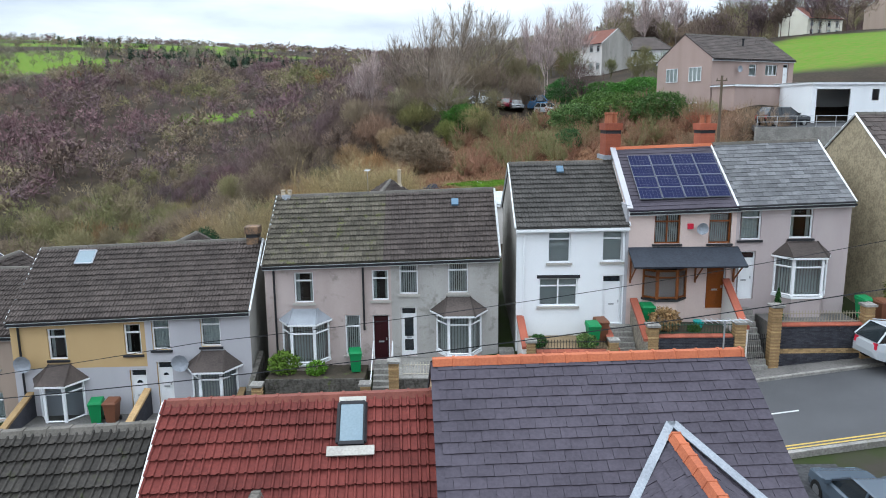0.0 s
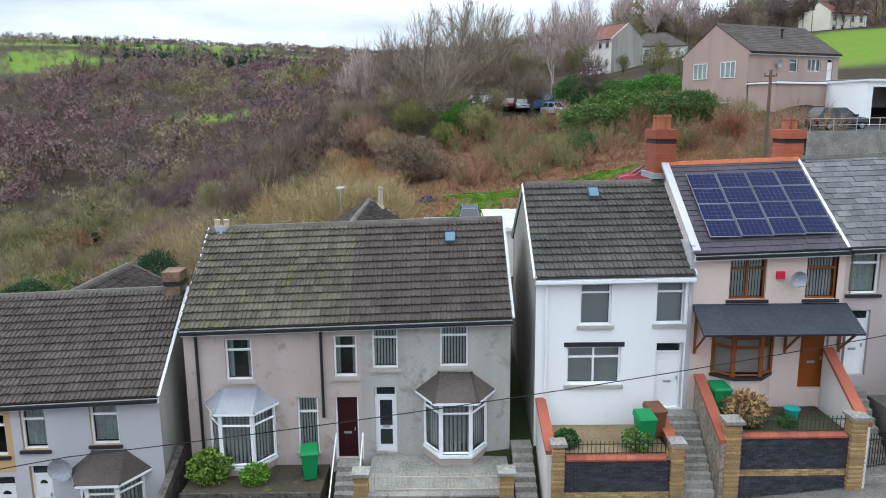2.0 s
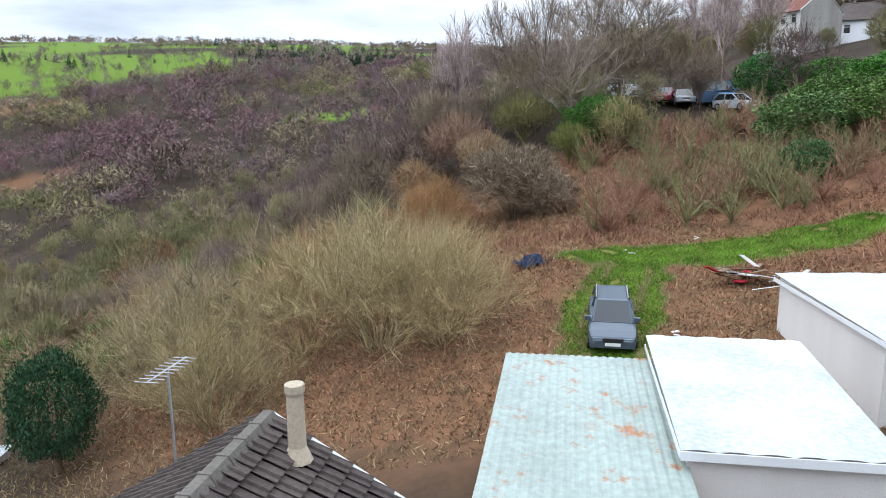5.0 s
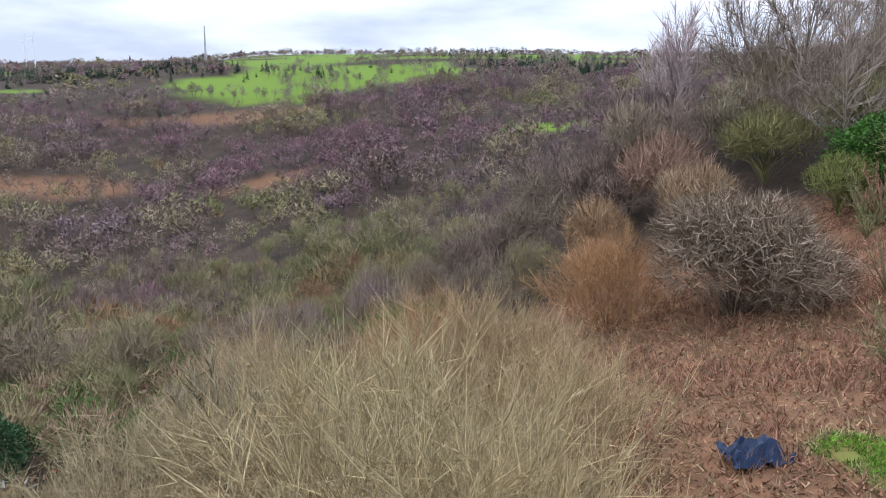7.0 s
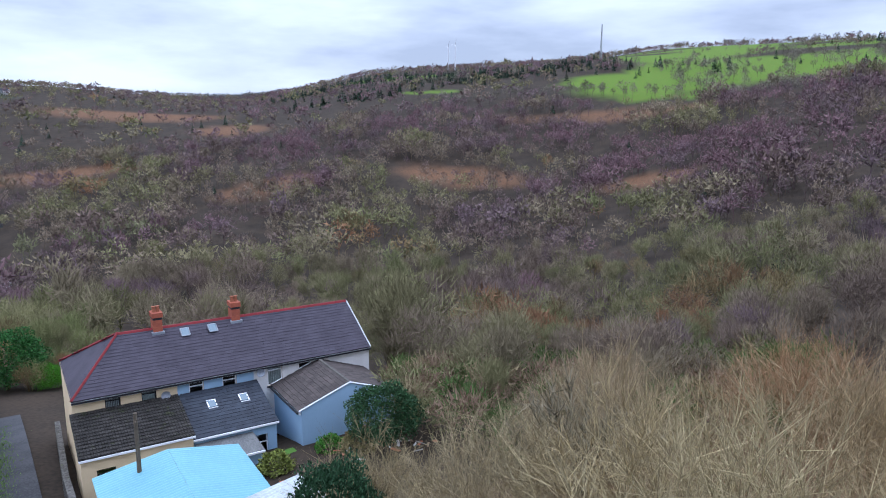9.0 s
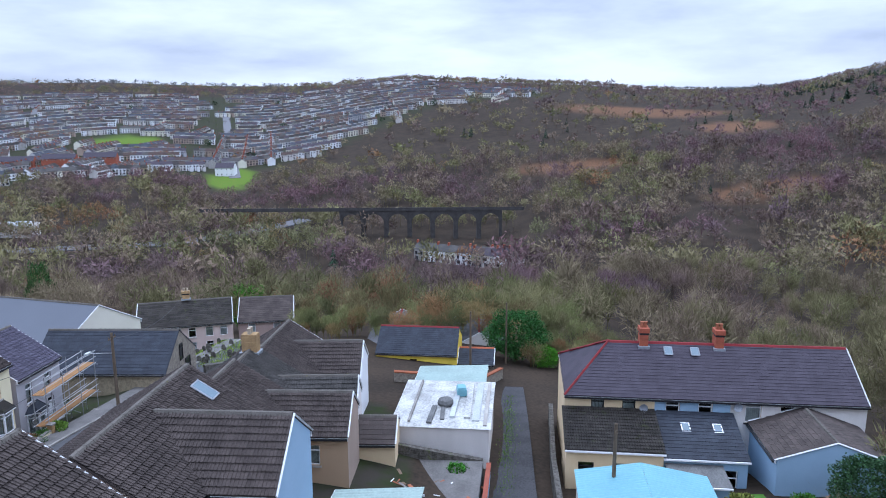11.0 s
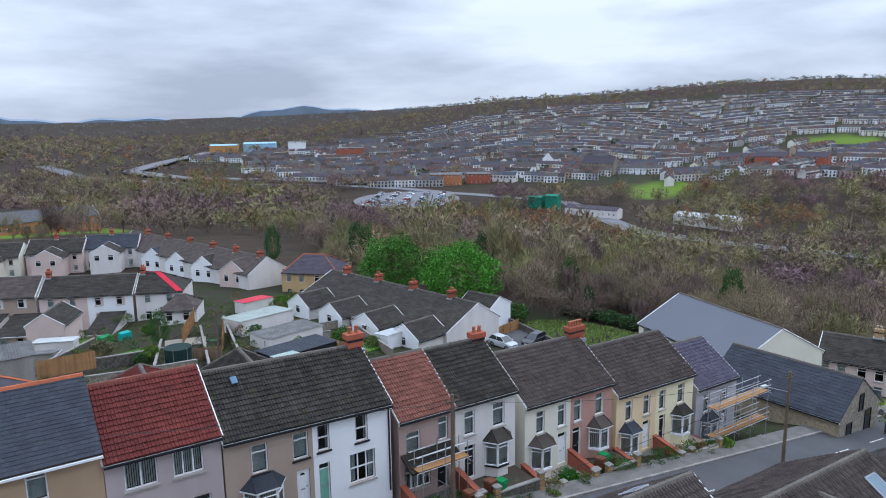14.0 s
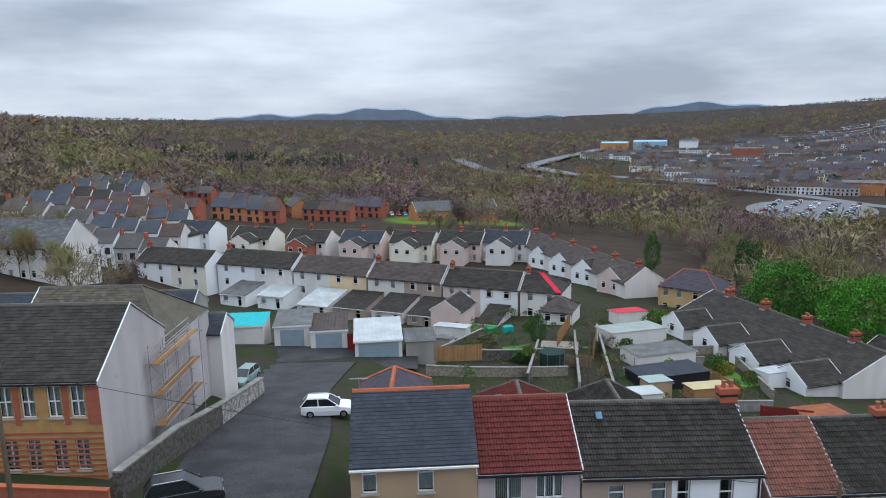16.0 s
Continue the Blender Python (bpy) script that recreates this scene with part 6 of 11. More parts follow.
# row behind the garages, its backs to the view
P_AT = [(66.5, -99.0, 18.8, "dark", "white", -14.6), (47.8, -94.6, 18.6, "dark", "white", -14.6), (30.4, -87.2, 16.6, "brown", "offwhite", -14.9), (15.0, -80.6, 15.2, "brown", "offwhite", -15.1), (0.8, -74.6, 14.4, "dark", "pink", -15.3), (-12.6, -68.6, 7.6, "dark", "offwhite", -15.2)]
for i, (x_, y_, L_, rf, wl_, z_) in enumerate(P_AT):
    h = plain_house("back of a terraced pair with %s walls and dark tiles" % wl_, x_, y_, 157.4, L_ - 0.3, 7.6, 5.2, 2.4, ROOF[rf], WALL[wl_], z=z_, units=2 if L_ > 10 else 1, rear_windows=False, tile=(1.1, 0.34), group="back row", hip_r=4.2 if L_ < 10 else 0.0)
    chimney(h, 0.5, 3.8, 7.4, 1.2, 0.6, 1.0, None, 2)
    if L_ > 10:
        bb = B()
        wall_panel(bb, L_ * 0.5, L_ - 0.3, -3, 5.2, [(L_ * 0.5 + (L_ - 0.3) / 2 * q - 0.6, L_ * 0.5 + (L_ - 0.3) / 2 * q + 0.75, a, c) for q in (0.24, 0.7) for a, c in ((0.6, 2.2), (3.35, 4.85))], thick=0.008, y=-0.006)
        part("painted_coat", bb, WALL[("lightcream", "offwhite", "peach", "beige", "white")[i % 5]], h)
EXTS = [(44, -88.5, 6, 3.6, "white", FELT), (36, -86, 6, 3.8, "white", WHITEMETAL), (27, -79.5, 6.5, 3.6, "offwhite", WHITEMETAL), (20, -77.0, 6.5, 3.6, "beige", ROOF["dark"]), (12.6, -73.5, 6, 3.8, "offwhite", ROOF["dark"]), (6.2, -71.0, 5, 3.6, "beige", ROOF["dark"]), (-5.5, -65.5, 3.8, 3.4, "offwhite", ROOF["dark"])]
for x_, y_, L_, hh, wl_, rf in EXTS:
    lean_to("single-storey rear extension with a shallow roof", x_ + 1.0, y_ + 2.4, 157.4, L_, 7.8, hh - 1.3, hh, rf, WALL[wl_], -16.2, [("win", 0.8, 1.9, 0.9, 2.0, NB), ("win", L_ - 1.8, L_ - 0.9, 0.1, 2.0, dict(dress="none"))], tile=(1.0, 0.35))
house("house_extension", "two-storey shell-pink rear wing with a gable", 0.2, -66.0, 67.4, 7.0, 5.0, 4.4, 1.6, ROOF["dark"], WALL["pink"], z=-15.0, side_l=WALL["pink"], side_r=WALL["pink"], category="extension", flat=True, tile=(1.0, 0.35))
plain_house("small off-white gabled outhouse at the end of the row", -14.8, -60.5, 157.4, 5.4, 6.0, 2.6, 1.7, ROOF["brown"], WALL["offwhite"], z=-14.0, floors=1, name="outbuilding", category="outbuilding", hip_l=2.2, hip_r=2.2, rear_windows=False)
TARP_RED = M("red_tarpaulin", (0.55, 0.02, 0.05), (0.4, 0.015, 0.035), rough=0.5)
bb = B()
bb.slab((6.3, -0.15, 5.2), (7.35, -0.15, 5.22), (3.2, 3.75, 7.72), (2.2, 3.75, 7.72), 0.07)
bb.slab((0.6, 3.6, 7.78), (3.2, 3.6, 7.74), (3.2, 4.3, 7.6), (0.6, 4.3, 7.62), 0.05)
solo("tarpaulin", bb, TARP_RED, "red tarpaulin sheeting along a roof hip and ridge", "tarpaulin", -12.6, -68.6, -15.1, 157.4)



# white row with gabled wings
hV = plain_house("white terrace with dark tiles and red chimneys", -56.4, -30.2, -74.6, 33, 11.0, 3.9, 2.8, ROOF["dark"], WALL["offwhite"], z=-15.3, units=4, ridge_at=0.42, tile=(1.1, 0.36), front=False, name="terraced_row")
for q in (5, 13, 21, 29):
    chimney(hV, q, 4.6, 6.5, 1.3, 0.7, 1.2, None, 3)
for i in range(4):
    o_ = Vector((-56.4, -30.2)) + Vector((0.2656, -0.964)) * (6.2 + 8.0 * i) + Vector((0.964, 0.2656)) * 10.2
    hw = house("house_wing", "white gabled rear wing with dark tiles", o_.x, o_.y, 15.4, 5.6, 5.6, 3.7, 1.7, ROOF["dark"], WALL["offwhite"], z=-15.2, side_r=WALL["white"], category="extension", flat=True, tile=(1.1, 0.36), group="rear wings", holes=[], deep=4)
    gable_window(hw, 5.6, 2.2, 3.3, 2.5, 3.7, dress="none", sill=None)
    lean_to("low tiled lean-to behind the wing", o_.x + 5.6 * 0.964 - 0.6, o_.y + 5.6 * 0.2656 + 0.8, 105.4, 3.6, 3.0, 1.9, 2.6, ROOF["dark"], WALL["offwhite"], -15.0, tile=(1.1, 0.36))
plain_house("white garage with a dark roof and timber yard fence", -63.5, -37.0, -70, 6.0, 6.0, 3.0, 1.5, ROOF["dark"], WALL["white"], z=-15.0, floors=1, name="garage", category="garage", front=False)
fence("orange-brown timber panel fence", -62.0, -33.0, -15.0, 20, 6.0, 1.5, FENCEWOOD)
hV2 = plain_house("tan hipped house with arched windows and brown tiles", -38.4, -74.1, 141, 10.8, 9.0, 5.2, 2.6, ROOF["slate"], WALL["mustard"], z=-16.2, units=2, hip_l=3.0, hip_r=4.0, tile=(1.1, 0.36), rear_windows=False, ridge_mat=RIDGE_RED)
hV3 = plain_house("long dark-roofed terrace following the lane", -41.5, -81.0, -71, 52, 8.6, 5.0, 2.7, ROOF["brown"], WALL["offwhite"], z=-16.6, units=6, tile=(1.1, 0.36), front=False, rear_windows=False, name="terraced_row")
for q in (2, 10, 18, 27, 36, 45):
    chimney(hV3, q, 4.3, 7.3, 1.3, 0.7, 1.1, None, 3)
for i in range(6):
    g_ = Vector((-31.5 + 3.3 * i, -82.5 - 9.4 * i))
    o_ = g_ - Vector((0.819, 0.574)) * 7.6 - Vector((-0.574, 0.819)) * 3.2
    wl_ = WALL[("pink", "red_brick", "white", "white", "offwhite", "lightcream")[i]]
    hw = plain_house("gabled wing of a lane house under dark tiles", o_.x, o_.y, 35, 7.6, 6.4, 4.9, 2.2, ROOF[("brown", "dark", "brown", "blueslate", "dark", "brown")[i]], wl_, z=-16.6 - 0.3 * i, units=1, side_r=WALL["pink"] if i == 0 else WALL["white"], tile=(1.1, 0.36), group="lane wings", rear_windows=False)
    for q in (1.2, 4.0):
        gable_window(hw, 7.6, q, q + 1.1, 3.0, 4.3, dress="none", sill=None)

# gabled pairs behind, then the brick estate
for i, (x_, y_, w_) in enumerate(((72, -136, "white"), (56, -134, "lightcream"), (41, -131, "offwhite"), (27, -128, "pink"), (14, -126, "lightcream"), (2, -124, "pink"), (-9, -122, "offwhite"))):
    h = plain_house("pale rendered gabled pair with dark roof", x_, y_, 160, 11.5, 7.5, 4.9, 2.4, ROOF["dark" if i % 3 else "blueslate"], WALL[w_], z=gz(x_, y_), units=2, tile=(1.1, 0.36), group="gabled pairs", rear_windows=False)
    hw = house("house_wing", "pale rear wing with a gable under dark tiles", x_ - 2.5, y_ + 0.8, 70, 5.0, 6.0, 4.6, 1.7, ROOF["dark"], WALL[w_ if i != 2 else "red_brick"], z=gz(x_, y_), side_r=WALL[w_ if i != 2 else "red_brick"], category="extension", flat=True, tile=(1.1, 0.36), group="rear wings")
    chimney(h, 5.5, 3.7, 7.2, 1.3, 0.7, 0.9, None, 2)
    for q in (1.0, 3.8):
        gable_window(hw, 5.0, q, q + 1.1, 3.0, 4.2, dress="none", sill=None)
plain_house("long low brick school with grey roof", 10, -228, 195, 34, 14, 3.6, 3.2, ROOF["greyslate"], WALL["orange_brick"], z=gz(10, -228), units=6, floors=1, side_r=WALL["orange_brick"], tiles=(False, False), name="school_building", category="school", rear_windows=False)

# ---------------------------------------------------------------- bare winter woods
def tint_material(name, rough=0.95, spread=0.25, round_twigs=False):
    """Colour from the plant's own tint, varied from twig to twig."""
    m = bpy.data.materials.new(name)
    m.use_nodes = True
    n, k = m.node_tree.nodes, m.node_tree.links
    b = n["Principled BSDF"]
    b.inputs["Roughness"].default_value, b.inputs["Specular IOR Level"].default_value = rough, 0.1
    att, geo, rg, vm = n.new("ShaderNodeAttribute"), n.new("ShaderNodeNewGeometry"), n.new("ShaderNodeMapRange"), n.new("ShaderNodeVectorMath")
    att.attribute_name = "tint"
    rg.inputs[3].default_value, rg.inputs[4].default_value = 1 - spread, 1 + spread
    k.new(geo.outputs["Random Per Island"], rg.inputs[0])
    vm.operation = "SCALE"
    k.new(att.outputs["Color"], vm.inputs[0])
    k.new(rg.outputs[0], vm.inputs["Scale"])
    k.new(vm.outputs[0], b.inputs["Base Color"])
    if round_twigs:
        # a spray of round twigs takes light from all round, unlike a flat blade
        mix, nrm = n.new("ShaderNodeVectorMath"), n.new("ShaderNodeVectorMath")
        mix.operation, nrm.operation = "MULTIPLY_ADD", "NORMALIZE"
        k.new(geo.outputs["Normal"], mix.inputs[0])
        mix.inputs[1].default_value, mix.inputs[2].default_value = (0.7, 0.7, 0.7), (0, 0, 1)
        k.new(mix.outputs[0], nrm.inputs[0])
        k.new(nrm.outputs[0], b.inputs["Normal"])
    return m


TWIG = tint_material("winter_twigs")
WOOD = tint_material("winter_wood_crowns", 1.0, 0.07, True)


LEAF = tint_material("evergreen_leaves", 0.6, 0.4)


def blades(p, q, w, rs, twist=None):
    """Thin triangles from p to q, each w wide at its foot."""
    d = q - p
    a = rs.normal(size=d.shape) if twist is None else twist
    s = np.cross(d, a)
    s /= np.linalg.norm(s, axis=1, keepdims=True) + 1e-9
    w = np.broadcast_to(np.asarray(w, float).reshape(-1, 1), (len(d), 1))
    return np.stack([p - s * w / 2, p + s * w / 2, q], 1)


def tree_template(seed, limbs, twigs, ww, habit="round", trunk_w=0.022):
    """A bare tree one unit high, as triangles."""
    rs = np.random.RandomState(seed)
    out = []
    for a in (0, 2.1, 4.2):
        o = np.array([math.cos(a), math.sin(a), 0]) * trunk_w
        o2 = np.array([math.cos(a + 2.1), math.sin(a + 2.1), 0]) * trunk_w
        out.append(np.array([[o, o2, [0, 0, 0.72]]]))
    cz, rz_, rr = {"round": (0.62, 0.40, 0.36), "tall": (0.6, 0.42, 0.22), "shrub": (0.5, 0.5, 0.5), "dome": (0.45, 0.5, 0.46), "wide": (0.62, 0.4, 0.46)}[habit]
    ang = rs.uniform(0, 2 * math.pi, limbs)
    el = np.arcsin(rs.uniform(-0.2 if habit == "dome" else -0.35, 1, limbs))
    tip = np.stack([np.cos(ang) * np.cos(el) * rr, np.sin(ang) * np.cos(el) * rr, cz + np.sin(el) * rz_], 1) * np.array([1, 1, 1])
    tip[:, :2] *= rs.uniform(0.75, 1.1, (limbs, 1))
    foot = np.zeros((limbs, 3))
    foot[:, 2] = rs.uniform(0.04, 0.2, limbs) if habit in ("shrub", "dome") else rs.uniform(0.22, 0.6, limbs)
    foot[:, 2] = np.minimum(foot[:, 2], tip[:, 2] * 0.8)
    out.append(blades(foot, tip, ww * 1.5, rs))
    i = rs.randint(0, limbs, twigs)
    s = rs.uniform(0.35, 1.0, (twigs, 1))
    p = foot[i] + (tip[i] - foot[i]) * s
    d = (tip[i] - foot[i])
    d /= np.linalg.norm(d, axis=1, keepdims=True)
    d = d * 0.6 + rs.normal(size=d.shape) * 0.5 + np.array([0, 0, 0.42])
    d /= np.linalg.norm(d, axis=1, keepdims=True)
    q = p + d * rs.uniform(0.09, 0.24, (twigs, 1)) * (1.2 - 0.4 * s)
    out.append(blades(p, q, ww * rs.uniform(0.5, 1.0, twigs), rs))
    return np.concatenate(out)


def crown_template(seed, n, ww, ln, rr=0.5, foot=0.1, lumps=5, trunk_w=0.005):
    """A bushy bare crown one unit high: lumpy dome of short twigs radiating outwards, over a short trunk."""
    rs = np.random.RandomState(seed)
    c = np.stack([rs.uniform(-0.24, 0.24, lumps), rs.uniform(-0.24, 0.24, lumps), rs.uniform(0.42, 0.66, lumps)], 1)
    c[0] = (0, 0, 0.58)
    rad = rs.uniform(0.2, 0.32, lumps)
    rad[0] = 0.36
    i = rs.choice(lumps, n, p=rad ** 2 / (rad ** 2).sum())
    v = rs.normal(size=(n, 3))
    v[:, 2] = np.where(v[:, 2] < -0.6, -v[:, 2], v[:, 2])
    v /= np.linalg.norm(v, axis=1, keepdims=True)
    p = c[i] + v * (rad[i] * rs.uniform(0.45, 0.95, n) ** 0.6)[:, None]
    p[:, :2] *= rr / 0.5
    d = v * 0.75 + rs.normal(size=v.shape) * 0.45 + np.array([0, 0, 0.3])
    d /= np.linalg.norm(d, axis=1, keepdims=True)
    tri = blades(p, p + d * (ln * rs.uniform(0.6, 1.3, n))[:, None], ww * rs.uniform(0.6, 1.2, n), rs)
    tri = tri[tri[:, :, 2].min(1) > foot]
    limbs = blades(np.tile([[0, 0, 0.05]], (lumps, 1)) + rs.normal(size=(lumps, 3)) * 0.01, c * np.array([rr * 2, rr * 2, 1.1]), trunk_w * 2.2, rs)
    return np.concatenate([limbs, tri])


def brush_template(seed, limbs, sprays, ww, ln, rr=0.4, base=0.18, trunk_w=0.02, up=0.35, lumps=5):
    """A bare winter tree one unit high: a trunk, limbs that fan upwards, and many short sprays of twigs gathered in a lumpy, uneven dome.
    Gives the triangles and how pale each is against the tree's tint."""
    rs = np.random.RandomState(seed)
    a = rs.uniform(0, 2 * math.pi, lumps)
    t = np.sqrt(rs.uniform(0.1, 1.0, lumps))
    c = np.stack([np.cos(a) * t * rr * 0.6, np.sin(a) * t * rr * 0.6, 0.70 - 0.22 * t ** 2 + rs.normal(size=lumps) * 0.04], 1)
    c[0] = (0, 0, 0.66)
    rad = rs.uniform(0.42, 0.62, lumps) * rr
    rad[0] = 0.75 * rr
    tall = np.array([1.0, 1.0, 0.34 / rr * 0.75 + 0.25])
    i = rs.randint(0, lumps, sprays)
    v = rs.normal(size=(sprays, 3)) + np.array([0, 0, 0.35])
    v /= np.linalg.norm(v, axis=1, keepdims=True)
    p = c[i] + v * tall * (rad[i] * rs.uniform(0.35, 1.0, sprays) ** 0.5)[:, None]
    d = v * 0.55 + rs.normal(size=v.shape) * 0.45 + np.array([0, 0, up])
    d /= np.linalg.norm(d, axis=1, keepdims=True)
    tri = blades(p - d * ln * 0.4, p + d * ln * rs.uniform(0.3, 0.8, (sprays, 1)), ww * rs.uniform(0.6, 1.3, sprays), rs, v + np.array([0, 0, 0.35]) + rs.normal(size=v.shape) * 0.3)
    tri = tri[tri[:, :, 2].min(1) > base * 0.5]
    j = rs.randint(0, lumps, limbs)
    w = rs.normal(size=(limbs, 3)) * 0.7
    tip = c[j] + w * rad[j][:, None] * 0.7
    foot = np.stack([0 * tip[:, 0], 0 * tip[:, 0], base + rs.uniform(0, 0.25, limbs)], 1)
    wood = np.concatenate([blades(np.zeros((2, 3)), np.tile([[0, 0, 0.7]], (2, 1)), trunk_w, rs, np.array([[1.0, 0, 0], [0, 1.0, 0]])), blades(foot, tip, min(ww, 0.02), rs)])
    pale = np.r_[rs.uniform(0.7, 1.1, len(wood)), rs.uniform(0.92, 1.08, len(tri))]
    return np.concatenate([wood, tri]), pale


def conifer_template(seed, n, ww):
    rs = np.random.RandomState(seed)
    z = rs.uniform(0.05, 0.97, n) ** 0.9
    a = rs.uniform(0, 2 * math.pi, n)
    r = 0.2 * (1 - z) ** 0.8 + 0.015
    p = np.stack([0 * z, 0 * z, z + 0.02], 1)
    q = np.stack([np.cos(a) * r, np.sin(a) * r, z - 0.05], 1)
    return blades(p + (q - p) * 0.15, q, ww * (1.15 - z), rs)


def leafy_template(seed, n, ww, flat=0.8):
    """A rounded evergreen crown of many small leaf clumps over a short trunk."""
    rs = np.random.RandomState(seed)
    v = rs.normal(size=(n, 3))
    v /= np.linalg.norm(v, axis=1, keepdims=True)
    lump = 1 + 0.16 * np.sin(v[:, 0] * 5 + seed) * np.cos(v[:, 1] * 6) + 0.1 * np.sin(v[:, 2] * 9 + 2 * v[:, 0])
    r = 0.5 * lump * rs.uniform(0.72, 1.04, n)
    c = v * r[:, None] * np.array([1, 1, flat]) + np.array([0, 0, 0.55])
    d = v * 0.6 + rs.normal(size=v.shape) * 0.6 + np.array([0, 0, 0.2])
    d /= np.linalg.norm(d, axis=1, keepdims=True)
    tri = blades(c, c + d * ww * 2.0, ww * 1.6, rs)
    return tri[tri[:, :, 2].min(1) > 0.03]


def triangles_object(name, tri, tint, material, label, category, kind="stuff"):
    """One mesh from triangles (n, 3, 3) with a tint (n, 3) each."""
    me = bpy.data.meshes.new(name)
    n = len(tri)
    me.vertices.add(3 * n)
    me.vertices.foreach_set("co", tri.astype(np.float32).ravel())
    me.loops.add(3 * n)
    me.loops.foreach_set("vertex_index", np.arange(3 * n, dtype=np.int32))
    me.polygons.add(n)
    me.polygons.foreach_set("loop_start", np.arange(0, 3 * n, 3, dtype=np.int32))
    me.update(calc_edges=True)
    att = me.color_attributes.new("tint", "FLOAT_COLOR", "POINT")
    c = np.ones((n, 3, 4), np.float32)
    c[:, :, :3] = tint[:, None]
    att.data.foreach_set("color", c.ravel())
    me.materials.append(material)
    return tagged(new(name, me), label, category, kind=kind)


def plant(templates, x, y, z, h, tint, rs, wide=1.0):
    """Copies of templates at the places given: triangles and tints."""
    tri, col = [], []
    pick = rs.randint(0, len(templates), len(x))
    turn = rs.uniform(0, 2 * math.pi, len(x))
    for t, tm in enumerate(templates):
        i = np.where(pick == t)[0]
        if not len(i):
            continue
        tm, pale = tm if isinstance(tm, tuple) else (tm, np.ones(len(tm)))
        c, s = np.cos(turn[i])[:, None, None], np.sin(turn[i])[:, None, None]
        hh = h[i][:, None, None]
        px = (tm[None, :, :, 0] * c - tm[None, :, :, 1] * s) * hh * wide + x[i][:, None, None]
        py = (tm[None, :, :, 0] * s + tm[None, :, :, 1] * c) * hh * wide + y[i][:, None, None]
        pz = tm[None, :, :, 2] * hh + z[i][:, None, None]
        tri.append(np.stack([px, py, pz], -1).reshape(-1, 3, 3))
        col.append((tint[i][:, None] * pale[None, :, None]).reshape(-1, 3))
    return np.concatenate(tri), np.concatenate(col)


CLEARINGS = [(0, -20, 68, 74), (-45, 60, 20, 21), (8, 66, 17, 12), (6, 80, 26, 14), (35, 70, 22, 9), (-75, 5, 24, 28), (15, -110, 80, 42), (60, -200, 70, 60), (-40, -140, 28, 50), (-355, 20, 46, 46), (-200, -330, 66, 42), (-290, -260, 60, 36), (-260, -400, 90, 60),
             (8, 118, 16, 9), (38, 148, 26, 20), (40, 90, 22, 24), (-75, 45, 20, 14), (-430, -420, 120, 90), (-58, 76, 10, 9)]


def wooded(x, y, rs):
    far = np.hypot(x, y - 50) + 1
    push = np.where(far > 380, 1 + 28 / far, 1.0)
    ok = (in_field(x, y) < 0.05) & (in_field(x * push, 50 + (y - 50) * push) < 0.05) & (far_bracken(x, y) < rs.uniform(0.2, 1.3, x.shape)) & ~(town_zone(x, y) & (rs.uniform(size=x.shape) > 0.12))
    for cx, cy, a, c in CLEARINGS:
        ok &= np.hypot((x - cx) / a, (y - cy) / c) > 1
    ok &= ~((np.abs(y - street_y(x)) < 12) & (x > -100) & (x < 60))
    ok &= ~((x > 24) & (y < 140) & (y > -60) & (rs.uniform(size=x.shape) > 0.25))
    return ok


PALETTE = np.array([(0.21, 0.125, 0.13), (0.165, 0.115, 0.12), (0.185, 0.132, 0.105), (0.25, 0.195, 0.128), (0.235, 0.212, 0.10), (0.175, 0.178, 0.075), (0.265, 0.145, 0.075)])


def patch_noise(x, y, s, k):
    return np.array([noise.noise((a * s, c * s, k)) for a, c in zip(x, y)])


def tints(x, y, rs):
    """Purple birch, grey-brown oak, olive willow and rusty scrub in stands, with odd trees among them."""
    olive = np.clip((150 - np.hypot(x + 180, y - 20)) / 120, 0, 1) * 0.35 - 0.3 * np.clip((y - 120) / 200, 0, 1)
    a = patch_noise(x, y, 0.007, 5.0) * 0.8 + patch_noise(x, y, 0.02, 9.0) * 1.1 + rs.normal(size=len(x)) * 0.16 + olive
    f = np.clip((a + 0.8) / 1.6 * (len(PALETTE) - 1), 0, len(PALETTE) - 1.001)
    k = f.astype(int)
    return (PALETTE[k] + (PALETTE[k + 1] - PALETTE[k]) * (f - k)[:, None]) * rs.uniform(0.72, 1.2, (len(x), 1))


def ring_places(rs, r0, r1, n, centre=(0, 55)):
    r = np.sqrt(rs.uniform(r0 * r0, r1 * r1, n))
    a = rs.uniform(0, 2 * math.pi, n)
    return centre[0] + r * np.cos(a), centre[1] + r * np.sin(a)


def visible_side(x, y):
    """Only where the valley opens; behind the upper hill nothing shows."""
    a = np.degrees(np.arctan2(-(x - 1), y - 40))
    a = np.where(a < -90, a + 360, a)
    return (a > -38) & (a < 216)


wrs = np.random.RandomState(7)
T_NEAR = [brush_template(s, 60, 1150, 0.0085, 0.11, r, b, 0.02, u, k) for s, r, b, u, k in ((1, 0.42, 0.12, 0.6, 8), (2, 0.5, 0.1, 0.4, 9), (3, 0.3, 0.2, 0.8, 6), (4, 0.46, 0.08, 0.5, 8), (5, 0.36, 0.2, 0.7, 7))]
T_MID = [brush_template(s, 20, 360, 0.0135, 0.14, r, b, 0.014, u, k) for s, r, b, u, k in ((11, 0.46, 0.16, 0.5, 6), (12, 0.54, 0.12, 0.35, 7), (13, 0.3, 0.26, 0.8, 4), (14, 0.5, 0.12, 0.4, 6), (15, 0.38, 0.2, 0.6, 5), (16, 0.26, 0.3, 1.0, 4))]
